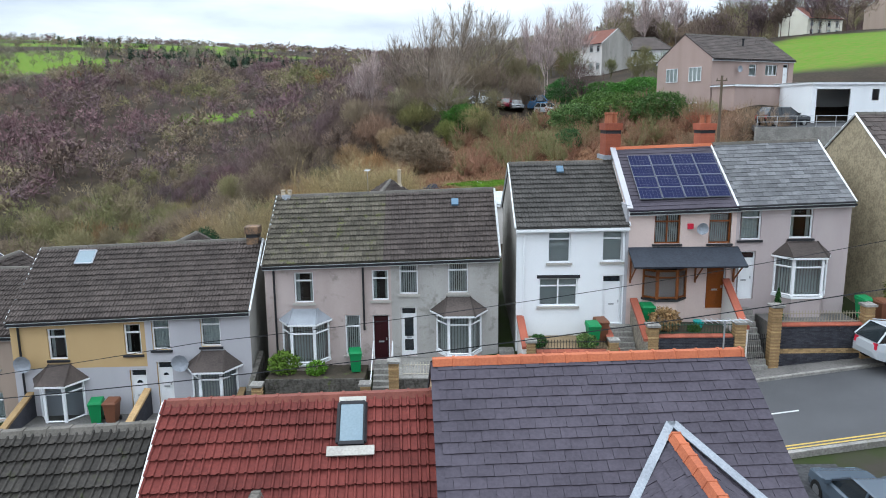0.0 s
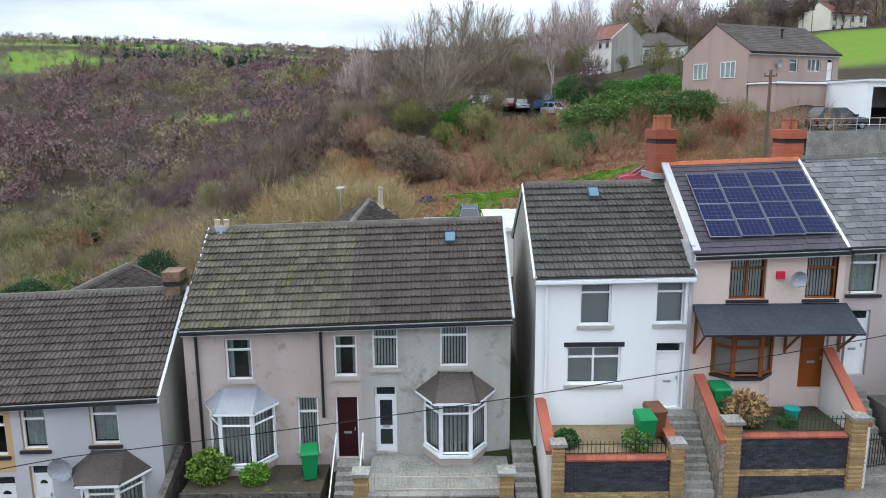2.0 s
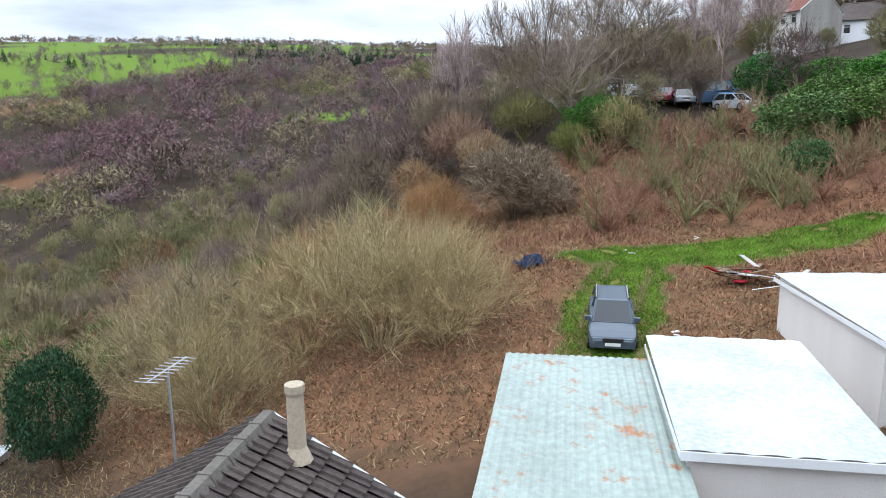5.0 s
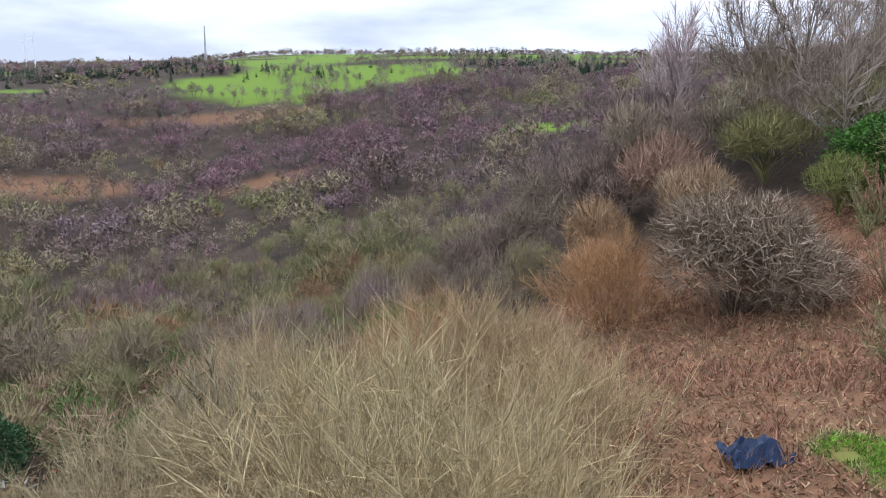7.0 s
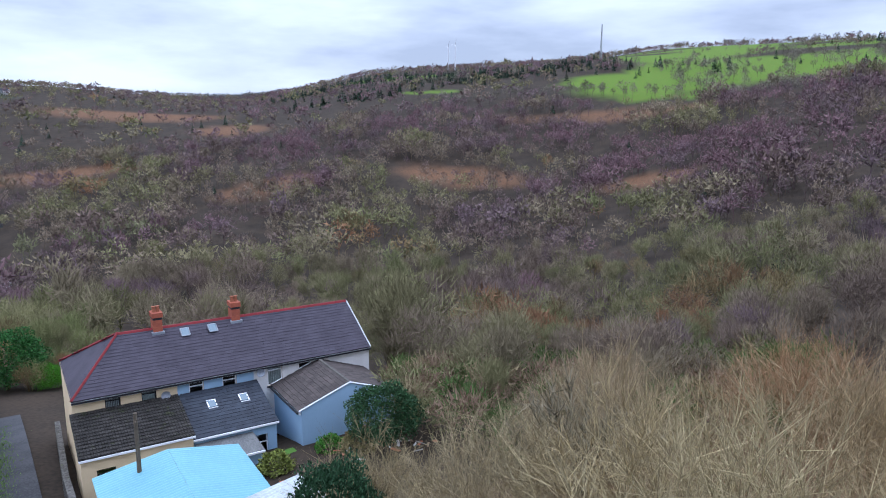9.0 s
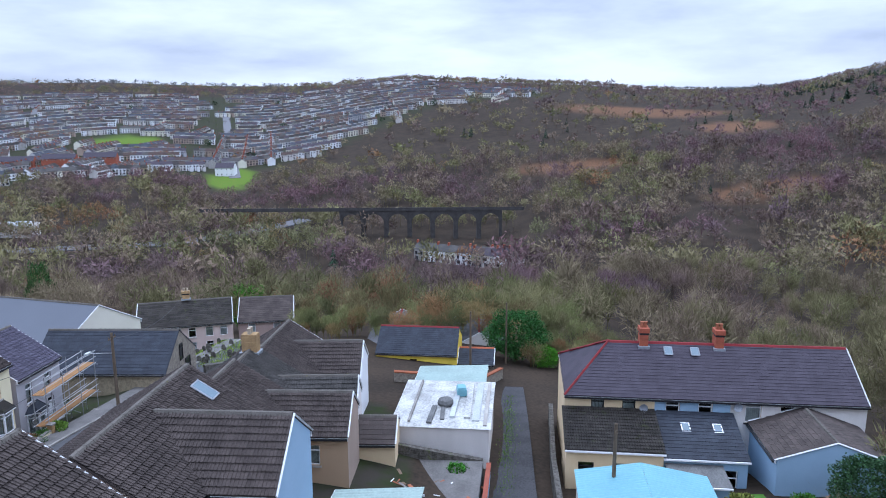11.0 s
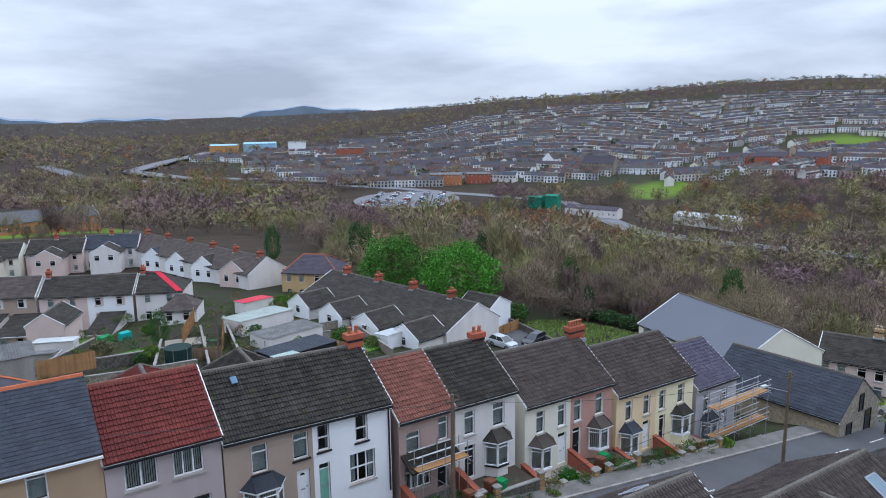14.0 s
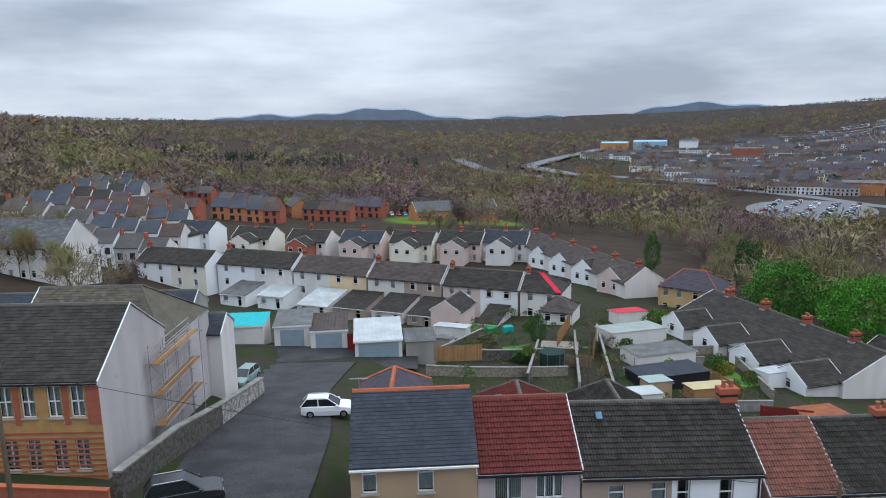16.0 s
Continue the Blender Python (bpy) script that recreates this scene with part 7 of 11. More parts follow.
T_FAR = [brush_template(s, 6, 84, 0.046, 0.125, r, b, 0.02, u, k) for s, r, b, u, k in ((21, 0.46, 0.16, 0.4, 4), (22, 0.54, 0.1, 0.3, 5), (23, 0.32, 0.22, 0.7, 3), (24, 0.5, 0.12, 0.35, 4), (25, 0.38, 0.2, 0.5, 3))]
T_DIST = [brush_template(s, 1, 24, 0.10, 0.19, r, 0.1, 0.03, u, 3) for s, r, u in ((31, 0.46, 0.4), (32, 0.54, 0.3), (33, 0.38, 0.5))]
for nm, temps, r0, r1, n, h0, h1 in (("near_woodland", T_NEAR, 22, 95, 900, 5.5, 9.5), ("valley_woodland", T_MID, 95, 240, 3900, 6, 11.5), ("hillside_woodland", T_FAR, 240, 620, 13500, 7, 15), ("distant_woodland", T_DIST, 620, 1900, 21000, 8, 14)):
    x, y = ring_places(wrs, r0, r1, n)
    ok = wooded(x, y, wrs) & visible_side(x, y)
    if r0 < 90:
        ok &= ((x < -15) & (y > 78)) | (y > 98) | (x < -66)
    x, y = x[ok], y[ok]
    h = wrs.uniform(h0, h1, len(x)) * (1 + 0.6 * patch_noise(x, y, 0.025, 2.0)) * np.where(wrs.uniform(size=len(x)) < 0.07, 1.45, 1.0)
    z = ground(x, y) - (0.2 if r0 < 200 else 0.06 * h if r0 < 500 else 0.12 * h)
    tri, col = plant(temps, x, y, z, h, tints(x, y, wrs) * (0.72 if r0 < 200 else 0.8), wrs, 1.0 if r0 < 200 else 1.05 if r0 < 500 else 1.4)
    triangles_object(nm, tri, col, WOOD, "bare purple-brown winter trees covering the valley slopes", "woodland")

for nm, lab, n, cx, cy, rx, ry, h0, h1 in (("lane_woodland", "bare olive and purple-brown trees beyond the graveyard", 95, -97, -48, 15, 36, 6, 11), ("cottage_woodland", "bare olive-brown trees and scrub behind the cottages", 80, -112, 49, 26, 15, 4.5, 9), ("cottage_scrub", "rusty bare scrub beside the lane", 26, -84, 57.5, 10, 5, 2.5, 4.5), ("cottage_scrub", "orange-brown bare scrub behind the yellow cottage", 34, -90, 32, 7, 11, 3, 5.5)):
    a, r = wrs.uniform(0, 2 * math.pi, n), np.sqrt(wrs.uniform(0, 1, n))
    x, y = cx + rx * r * np.cos(a), cy + ry * r * np.sin(a)
    tri, col = plant(T_NEAR, x, y, ground(x, y) - 0.2, wrs.uniform(h0, h1, n), tints(x, y, wrs) * (0.85, 0.9, 0.8), wrs)
    triangles_object(nm, tri, col, WOOD, lab, "woodland")
x, y = ring_places(wrs, 1900, 3800, 5200)
ok = visible_side(x, y)
x, y = x[ok], y[ok]
# the flat greyed tint puts distance haze into the crowns' colour
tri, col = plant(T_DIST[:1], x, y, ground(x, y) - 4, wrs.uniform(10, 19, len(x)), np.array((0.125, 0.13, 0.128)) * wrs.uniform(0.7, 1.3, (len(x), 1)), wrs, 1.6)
triangles_object("horizon_woodland", tri, col, WOOD, "far woods on the horizon hills, tinted blue-grey for haze", "woodland")
tx, ty = ring_places(wrs, 560, 1560, 21000)
ok = town_zone(tx, ty) & (in_field(tx, ty) < 0.05)
tx, ty = tx[ok], ty[ok]
tri, col = plant(T_DIST, tx, ty, ground(tx, ty) - 0.3, wrs.uniform(2.5, 7.5, len(tx)), np.array([(0.07, 0.085, 0.035), (0.11, 0.09, 0.07), (0.08, 0.075, 0.06)])[wrs.randint(0, 3, len(tx))], wrs)
triangles_object("town_gardens", tri, col, WOOD, "shrubs and small trees in the town's gardens", "garden")

# hedgerow trees along the pastures' edges, and lone clumps on the crest
def far_line(a0, r0, a1, r1, step, jitter=3.0):
    """Places along a line between two bearings and distances from the turning point of the walk."""
    p, q = np.array([-r0 * math.sin(radians(a0)), 52 + r0 * math.cos(radians(a0))]), np.array([-r1 * math.sin(radians(a1)), 52 + r1 * math.cos(radians(a1))])
    n = max(2, int(np.linalg.norm(q - p) / step))
    return p + (q - p) * np.linspace(0, 1, n)[:, None] + wrs.normal(size=(n, 2)) * jitter


HEDGES = [(47, 640, 28, 545, 5), (36, 545, 27, 520, 6), (45, 800, 27, 720, 6), (40, 650, 39, 880, 9), (33, 560, 32, 800, 9), (46, 990, 22, 1010, 8), (27, 520, 14, 640, 4), (30, 860, 14, 900, 7), (20, 640, 19, 940, 6), (58, 700, 46, 640, 5), (60, 900, 46, 900, 6), (27, 780, 22, 820, 5), (70, 1300, 52, 1250, 9), (66, 1000, 52, 960, 9), (64, 1700, 52, 1700, 12), (26, 560, 18, 600, 4), (25, 600, 16, 690, 5), (24, 690, 15, 770, 6)]
hp = np.concatenate([far_line(*q) for q in HEDGES])
hp = hp[wrs.uniform(size=len(hp)) < 0.8]
clump = np.concatenate([np.array(polar_place) + wrs.normal(size=(k, 2)) * w for polar_place, k, w in (((-730, 1050), 16, 18), ((-610, 1120), 12, 26), ((-520, 1150), 14, 30), ((-380, 560), 22, 22), ((-330, 650), 18, 24), ((-470, 640), 14, 20), ((-240, 800), 30, 45), ((-450, 760), 12, 24))])
hp = np.concatenate([hp, clump])
hx, hy = hp[:, 0], hp[:, 1]
tri, col = plant(T_FAR, hx, hy, ground(hx, hy) - 0.3, wrs.uniform(6, 15, len(hx)), np.array((0.17, 0.15, 0.11)) * wrs.uniform(0.6, 1.3, (len(hx), 1)), wrs)
triangles_object("hedgerow_trees", tri, col, WOOD, "bare hedgerow trees along the pasture edges", "hedgerow")

rp = np.concatenate([far_line(119, 322, 105, 345, 5, 3), far_line(117, 345, 106, 362, 6, 3), far_line(89, 350, 80, 330, 5, 4)])
tri, col = plant(T_FAR, rp[:, 0], rp[:, 1], ground(rp[:, 0], rp[:, 1]) - 0.3, wrs.uniform(11, 17, len(rp)), np.array((0.17, 0.165, 0.085)) * wrs.uniform(0.6, 1.2, (len(rp), 1)), wrs, 0.8)
triangles_object("railway_trees", tri, col, WOOD, "tall bare trees along the railway bank", "woodland")
ex, ey = ring_places(wrs, 560, 1400, 1500)
ok = town_zone(ex, ey) & (in_field(ex, ey) < 0.05) & (wrs.uniform(size=len(ex)) < 0.35)
ex, ey = ex[ok], ey[ok]
tri, col = plant([leafy_template(s, 90, 0.11) for s in (51, 52)], ex, ey, ground(ex, ey) - 0.3, wrs.uniform(4, 10, len(ex)), np.array((0.03, 0.06, 0.025)) * wrs.uniform(0.6, 1.5, (len(ex), 1)), wrs)
triangles_object("town_evergreens", tri, col, LEAF, "dark evergreen trees standing among the houses", "trees")

# dark conifers and ivy-clad trunks among the bare trees
C_T = [conifer_template(s, 150, 0.05) for s in (1, 2, 3)]
x, y = ring_places(wrs, 110, 1500, 900)
far = patch_noise(x, y, 0.006, 2.0) > 0.18
ok = wooded(x, y, wrs) & visible_side(x, y) & (far | (wrs.uniform(size=len(x)) < 0.12))
x, y = x[ok], y[ok]
belt = wrs.normal(size=(110, 2)) * np.array([50, 12])
x, y = np.r_[x, -225 + belt[:, 0]], np.r_[y, 715 + belt[:, 1] - belt[:, 0] * 0.3]
belt = wrs.normal(size=(40, 2)) * np.array([40, 12])
x, y = np.r_[x, -420 + belt[:, 0]], np.r_[y, 930 + belt[:, 1]]
belt = wrs.normal(size=(420, 2)) * np.array([75, 32])
x, y = np.r_[x, -800 + belt[:, 0] * 2], np.r_[y, 600 + belt[:, 1] + belt[:, 0] * 0.2]
for a0_, r0_, a1_, r1_, n_, w_ in ((26, 620, 14, 700, 90, 16), (24, 760, 15, 800, 70, 16), (71, 1150, 62, 1250, 200, 30), (69, 900, 61, 860, 70, 26), (57, 900, 48, 930, 60, 20)):
    line_ = far_line(a0_, r0_, a1_, r1_, 1.0, w_)
    line_ = line_[wrs.randint(0, len(line_), n_)]
    x, y = np.r_[x, line_[:, 0]], np.r_[y, line_[:, 1]]
belt = wrs.normal(size=(240, 2)) * np.array([70, 30])
x, y = np.r_[x, 190 + belt[:, 0]], np.r_[y, -640 + belt[:, 1]]
col = np.array((0.030, 0.055, 0.032)) * wrs.uniform(0.7, 1.4, (len(x), 1))
tri, col = plant(C_T, x, y, ground(x, y) - 0.3, wrs.uniform(5, 13, len(x)), col, wrs, 1.6)
triangles_object("conifer_belts", tri, col, LEAF, "dark green conifer belts and ivy-clad trees on the slopes", "conifer")

# ---------------------------------------------------------------- the town across the valley
TOWNWALL = [WALL[k] for k in ("grey_dash", "offwhite", "white", "lightcream", "lilac", "beige", "offwhite", "white")]
TOWNROOF = [M("town_" + k, c, tuple(v * 0.65 for v in c), scale=0.3, fine=3, rough=0.95, spec=0.1, bump=0.2) for k, c in (("brown_tile", (0.105, 0.078, 0.068)), ("dark_tile", (0.06, 0.055, 0.052)), ("blue_slate", (0.08, 0.088, 0.105)), ("purple_slate", (0.095, 0.082, 0.096)), ("grey_tile", (0.11, 0.105, 0.1)))]
DARKGLASS = M("dark_far_window", (0.035, 0.04, 0.05), rough=0.15, bump=0, amt=0.2)


FAR_TOWN = B()


def town_row(x, y, rz, houses, w=5.6, d=7.4, eave=5.7, rise=2.5, rs=None, label="row of pale rendered houses under dark slate", brick=False, group="town rows", joined=False):
    """A terrace of small houses stepped along the slope; walls and roofs vary from house to house."""
    n = houses
    ca, sa = math.cos(radians(rz)), math.sin(radians(rz))
    zs = ground(np.array([x + (i + 0.5) * w * ca - d / 2 * sa for i in range(n)]), np.array([y + (i + 0.5) * w * sa + d / 2 * ca for i in range(n)]))
    z0 = float(zs.min())
    wb, rb = B(), B()
    walls = [WALL["red_brick"], WALL["orange_brick"]] * 4 if brick else TOWNWALL
    nw = len(TOWNWALL)
    main, roofm, backs = rs.randint(0, nw), rs.randint(0, len(TOWNROOF)), rs.uniform() < 0.5
    for i in range(n):
        xa, xb, zb = i * w, (i + 1) * w - 0.03, round((float(zs[i]) - z0) / 0.3) * 0.3
        mi = main if rs.uniform() < 0.4 else rs.randint(0, nw)
        ri = roofm if rs.uniform() < 0.6 else rs.randint(0, len(TOWNROOF))
        wb.box(xa, xb, 0, d, zb - 2.6, zb + eave, mi)
        top = zb + eave
        wb.face([(xa, 0, top), (xa, d, top), (xa, d / 2, top + rise)], mi)
        wb.face([(xb, d, top), (xb, 0, top), (xb, d / 2, top + rise)], mi)
        rb.slab((xa - 0.02, -0.3, top - 0.1), (xb + 0.02, -0.3, top - 0.1), (xb + 0.02, d / 2, top + rise + 0.1), (xa - 0.02, d / 2, top + rise + 0.1), 0.12, ri)
        rb.slab((xb + 0.02, d + 0.3, top - 0.1), (xa - 0.02, d + 0.3, top - 0.1), (xa - 0.02, d / 2, top + rise + 0.1), (xb + 0.02, d / 2, top + rise + 0.1), 0.12, ri)
        for xx, za, zc, ww in ((0.7, 3.0, 4.5, 1.2), (3.5, 3.0, 4.5, 1.2), (0.6, 0.5, 2.1, 1.7), (3.8, 0.0, 2.1, 0.95)):
            for yy in (-0.02, d + 0.02):
                q = [(xa + xx, yy, zb + za), (xa + xx + ww, yy, zb + za), (xa + xx + ww, yy, zb + zc), (xa + xx, yy, zb + zc)]
                wb.face(q if yy < 0 else list(reversed(q)), nw + 1)
        if rs.uniform() < 0.6 and not brick:
            wb.box(xa - 0.3, xa + 0.4, d / 2 - 0.6, d / 2 + 0.6, top + rise - 0.4, top + rise + 1.1, nw)
        if backs and rs.uniform() < 0.8:
            # rear wing under a roof of its own
            o, e = rs.uniform(2.3, 3.0), rs.uniform(2.4, 4.0)
            ln = rs.uniform(3.0, 5.0)
            wb.box(xa + 0.2, xa + o, d, d + ln, zb - 2.5, zb + e, mi)
            wb.face([(xa + o, d + ln, zb + e), (xa + 0.2, d + ln, zb + e), (xa + 0.1 + o / 2, d + ln, zb + e + 1.0)], mi)
            rb.slab((xa + o + 0.1, d, zb + e - 0.05), (xa + o + 0.1, d + ln + 0.1, zb + e - 0.05), (xa + 0.1 + o / 2, d + ln + 0.1, zb + e + 1.05), (xa + 0.1 + o / 2, d, zb + e + 1.05), 0.1, ri)
            rb.slab((xa + 0.1, d + ln + 0.1, zb + e - 0.05), (xa + 0.1, d, zb + e - 0.05), (xa + 0.1 + o / 2, d, zb + e + 1.05), (xa + 0.1 + o / 2, d + ln + 0.1, zb + e + 1.05), 0.1, ri)
    if joined:
        for b, shift in ((wb, 0), (rb, nw + 2)):
            k = len(FAR_TOWN.v)
            FAR_TOWN.v += [(x + p * ca - q * sa, y + p * sa + q * ca, z0 + r) for p, q, r in b.v]
            FAR_TOWN.f += [tuple(k + i for i in f) for f in b.f]
            FAR_TOWN.m += [m + shift for m in b.m]
        return None
    h = thing("terraced_row", label, "houses", x, y, z0, rz, group)
    tagged(part("wall_rest", wb, walls + [CHIMBRICK, DARKGLASS], h), kind="stuff")
    tagged(part("roof_rest", rb, TOWNROOF, h), kind="stuff")
    return h


trs = np.random.RandomState(21)
CX, CY = 1.5, 51.5


def polar(a, r):
    return CX - r * math.sin(radians(a)), CY + r * math.cos(radians(a))


single_rows, r = 0, 575.0
while r < 1500:
    a = 88.0 + trs.uniform(0, 2)
    while a < 168:
        n = trs.randint(5, 12)
        x, y = polar(a + math.degrees(2.8 * n / r), r)
        px_, py_ = np.array([x]), np.array([y])
        if town_zone(px_, py_)[0] and in_field(px_, py_)[0] < 0.05 and not 111.6 < a < 113.8:
            turn = 18 * noise.noise((x * 0.005, y * 0.005, 7.0)) * 2 + trs.uniform(-4, 4)
            if 117 < a < 126 and 690 < r < 900:
                turn += 50
            elif trs.uniform() < 0.08:
                turn += 82
            single_rows += r < 930
            town_row(*polar(a, r), a + 180 + turn, n, rs=trs, joined=r >= 930 or single_rows > 290)
        a += math.degrees((5.6 * n + trs.uniform(3, 9)) / r)
    r += trs.uniform(24, 31) * (1 + max(0, r - 700) / 1300)


def block(label, t_xy, rz, W, D, eave, rise, roof, wall, units=4, floors=2, name="building"):
    x, y = t_xy
    return plain_house(label, x, y, rz, W, D, eave, rise, roof, wall, z=gz(x, y), units=units, tiles=(False, False), name=name, category="building", rear_windows=False, floors=floors, verge=False)


BLUECLAD = M("blue_white_cladding", (0.34, 0.52, 0.68), (0.28, 0.45, 0.6), scale=0.1, fine=2, amt=0.4)
ORANGECLAD = M("orange_cladding", (0.5, 0.27, 0.1), (0.42, 0.22, 0.08), scale=0.1, fine=2, amt=0.4)
GREENPAINT = M("mid_green_sheet", (0.03, 0.2, 0.13), (0.025, 0.16, 0.1), scale=0.3, fine=2, amt=0.3)
block("orange-red brick town building with flat roofs", (-283, -446), 150, 26, 20, 9, 1.0, FELT, WALL["orange_brick"], 4)
block("red brick block with dark panels", (-314, -440), 150, 20, 16, 8, 1.0, FELT, WALL["red_brick"], 3)
block("pale green rendered house end", (-333, -566), 150, 16, 12, 8, 4, ROOF["slate"], M("pale_green_render", (0.42, 0.52, 0.42)), 2)
block("salmon rendered house end", (-352, -560), 150, 14, 12, 8, 4, ROOF["slate"], M("salmon_render", (0.5, 0.24, 0.17)), 2)
block("white gabled hall in the town", (-392, -480), 140, 20, 12, 6, 4, ROOF["grey"], WALL["white"], 3)
block("blue and white clad superstore", (-285, -995), 160, 46, 40, 13, 1.5, BLUECLAD, BLUECLAD, 3)
block("orange clad hall of the superstore", (-238, -1000), 160, 38, 30, 12, 1.5, BLUECLAD, ORANGECLAD, 3)
block("white tall office with dark windows", (-322, -905), 160, 24, 16, 17, 1.0, FELT, WALL["white"], 4)
block("red brick office block", (-350, -800), 155, 34, 16, 12, 1.0, FELT, WALL["red_brick"], 6)
block("stone church nave under slate", (-452, -455), 120, 30, 13, 9, 6, ROOF["slate"], WALL["stone"], 4, name="church")
block("church end with white gable", (-440, -482), 200, 14, 12, 10, 6, ROOF["brown"], WALL["white"], 2, name="church")
for i in range(3):
    block("red brick gabled school range", (-578 - 12 * i, -405 + 32 * i), 110, 28, 12, 8, 4, ROOF["slate"], WALL["red_brick"], 4, name="school_building")
block("low white workshops with stepped roofs", (-312, -222), 105, 34, 12, 5, 1.8, WHITEMETAL, WALL["offwhite"], 4, floors=1)
block("green sheeted silo shed", (-274, -306), 120, 9, 8, 7, 0.8, GREENPAINT, GREENPAINT, 1, floors=1)
block("green sheeted hopper beside the rails", (-280, -296), 120, 8, 7, 9, 0.8, GREENPAINT, GREENPAINT, 1, floors=1)
block("long station building of pale brick", (-284, -282), 112, 34, 8, 4, 1.6, ROOF["slate"], WALL["offwhite"], 5, floors=1)
block("white chapel at the foot of the terraces", (-596, -215), 100, 16, 14, 7, 4, ROOF["slate"], WALL["white"], 2, name="chapel")
for i, (x_, y_, n_, t_) in enumerate(((-322, 2, 9, 66), (-306, 30, 4, 70))):
    town_row(x_, y_, t_, n_, rs=trs, label="row of stone cottages below the viaduct")
# rows that climb the hill away from the view
for i in range(3):
    x_, y_ = polar(109.5 + 2.2 * i, 700)
    town_row(x_, y_, 109.5 + 90, 34, rs=trs, label="row of houses climbing straight up the hill")


solo("far_terraces", FAR_TOWN, TOWNWALL + [CHIMBRICK, DARKGLASS] + TOWNROOF, "many far rows of pale houses under dark roofs on the hill", "houses", kind="stuff")

# brick estate and lane houses south of the near rows
for i, (x_, y_, n_, t_) in enumerate(((104, -196, 3, 172), (84, -206, 4, 176), (54, -222, 3, 170), (112, -226, 2, 100), (92, -240, 4, 165), (66, -248, 3, 110), (44, -250, 3, 168), (120, -262, 3, 175), (96, -278, 3, 160), (70, -284, 4, 172), (40, -288, 3, 120), (20, -282, 3, 165), (140, -216, 2, 96), (134, -246, 3, 170))):
    town_row(x_, y_, t_, n_, w=6.4, d=7.4, eave=4.9, rise=2.6, rs=trs, label="modern red and buff brick houses with dark roofs", brick=True, group="brick estate")
for i, (x_, y_) in enumerate(((84, -104), (88, -124), (96, -150), (104, -170), (112, -128), (118, -150), (124, -176), (130, -200), (140, -230), (146, -262), (138, -290))):
    town_row(x_, y_, 175 + 5 * (i % 4), 4, rs=trs, label="terraced houses along a lane under dark roofs", group="lane houses")


# viaduct
M_VIAD = M("sooty_viaduct_stone", (0.075, 0.07, 0.068), (0.045, 0.042, 0.04), scale=0.4, fine=3, bump=0.6)
VI0, VI1 = Vector((-371, -46, -39.2)), Vector((-384, 50, -39.2))
vd = (VI1 - VI0)
vl = vd.length
vh = thing("viaduct", "dark stone railway viaduct with round arches in the valley", "viaduct", VI0.x, VI0.y, VI0.z, math.degrees(math.atan2(vd.y, vd.x)))
span_ = 12.6
for i in range(int(vl / span_)):
    b = B()
    x0, x1 = i * span_, (i + 1) * span_
    for yy in (0.0, 5.0):
        a0, a1 = x0 + 1.2, x1 - 1.2
        n = 10
        arc = [(a0 + (a1 - a0) * (1 - math.cos(math.pi * k / n)) / 2, yy, -6.6 + 5.0 * math.sin(math.pi * k / n)) for k in range(n + 1)]
        for p, q in zip(arc, arc[1:]):
            f = [p, q, (q[0], yy, 0), (p[0], yy, 0)]
            b.face(f if yy == 0 else list(reversed(f)))
        for xa, xb in ((x0, a0), (a1, x1)):
            f = [(xa, yy, -22), (xb, yy, -22), (xb, yy, 0), (xa, yy, 0)]
            b.face(f if yy == 0 else list(reversed(f)))
    for p, q in zip(arc, arc[1:]):
        b.face([(p[0], 0, p[2]), (p[0], 5, p[2]), (q[0], 5, q[2]), (q[0], 0, q[2])])
    for xx, s in ((a0, 1), (a1, -1)):
        f = [(xx, 0, -22), (xx, 5, -22), (xx, 5, -6.6), (xx, 0, -6.6)]
        b.face(f if s > 0 else list(reversed(f)))
    part("arch", b, M_VIAD, vh)
b = B()
b.box(-75, vl + 3, -0.4, 5.4, 0.02, 0.9)
b.box(-75, vl + 3, -0.4, 0.0, 0.9, 1.9)
part("deck", b, M_VIAD, vh)


# roads and the car park on the valley's far side
def lane_strip(name, label, pts, half, material, lift=0.5, category="road"):
    b = B()
    fine_pts = []
    for (x0, y0), (x1, y1) in zip(pts, pts[1:]):
        n = max(2, int(math.hypot(x1 - x0, y1 - y0) / 12))
        fine_pts += [(x0 + (x1 - x0) * i / n, y0 + (y1 - y0) * i / n) for i in range(n)]
    fine_pts.append(pts[-1])
    left, right = [], []
    for i, (px, py) in enumerate(fine_pts):
        q, r = fine_pts[max(0, i - 1)], fine_pts[min(len(fine_pts) - 1, i + 1)]
        d = Vector((r[0] - q[0], r[1] - q[1])).normalized()
        z = gz(px, py) + lift
        left.append((px - d.y * half, py + d.x * half, z))
        right.append((px + d.y * half, py - d.x * half, z))
    for i in range(len(left) - 1):
        b.slab(right[i], right[i + 1], left[i + 1], left[i], 1.2)
    return solo(name, b, material, label, category, kind="structure")


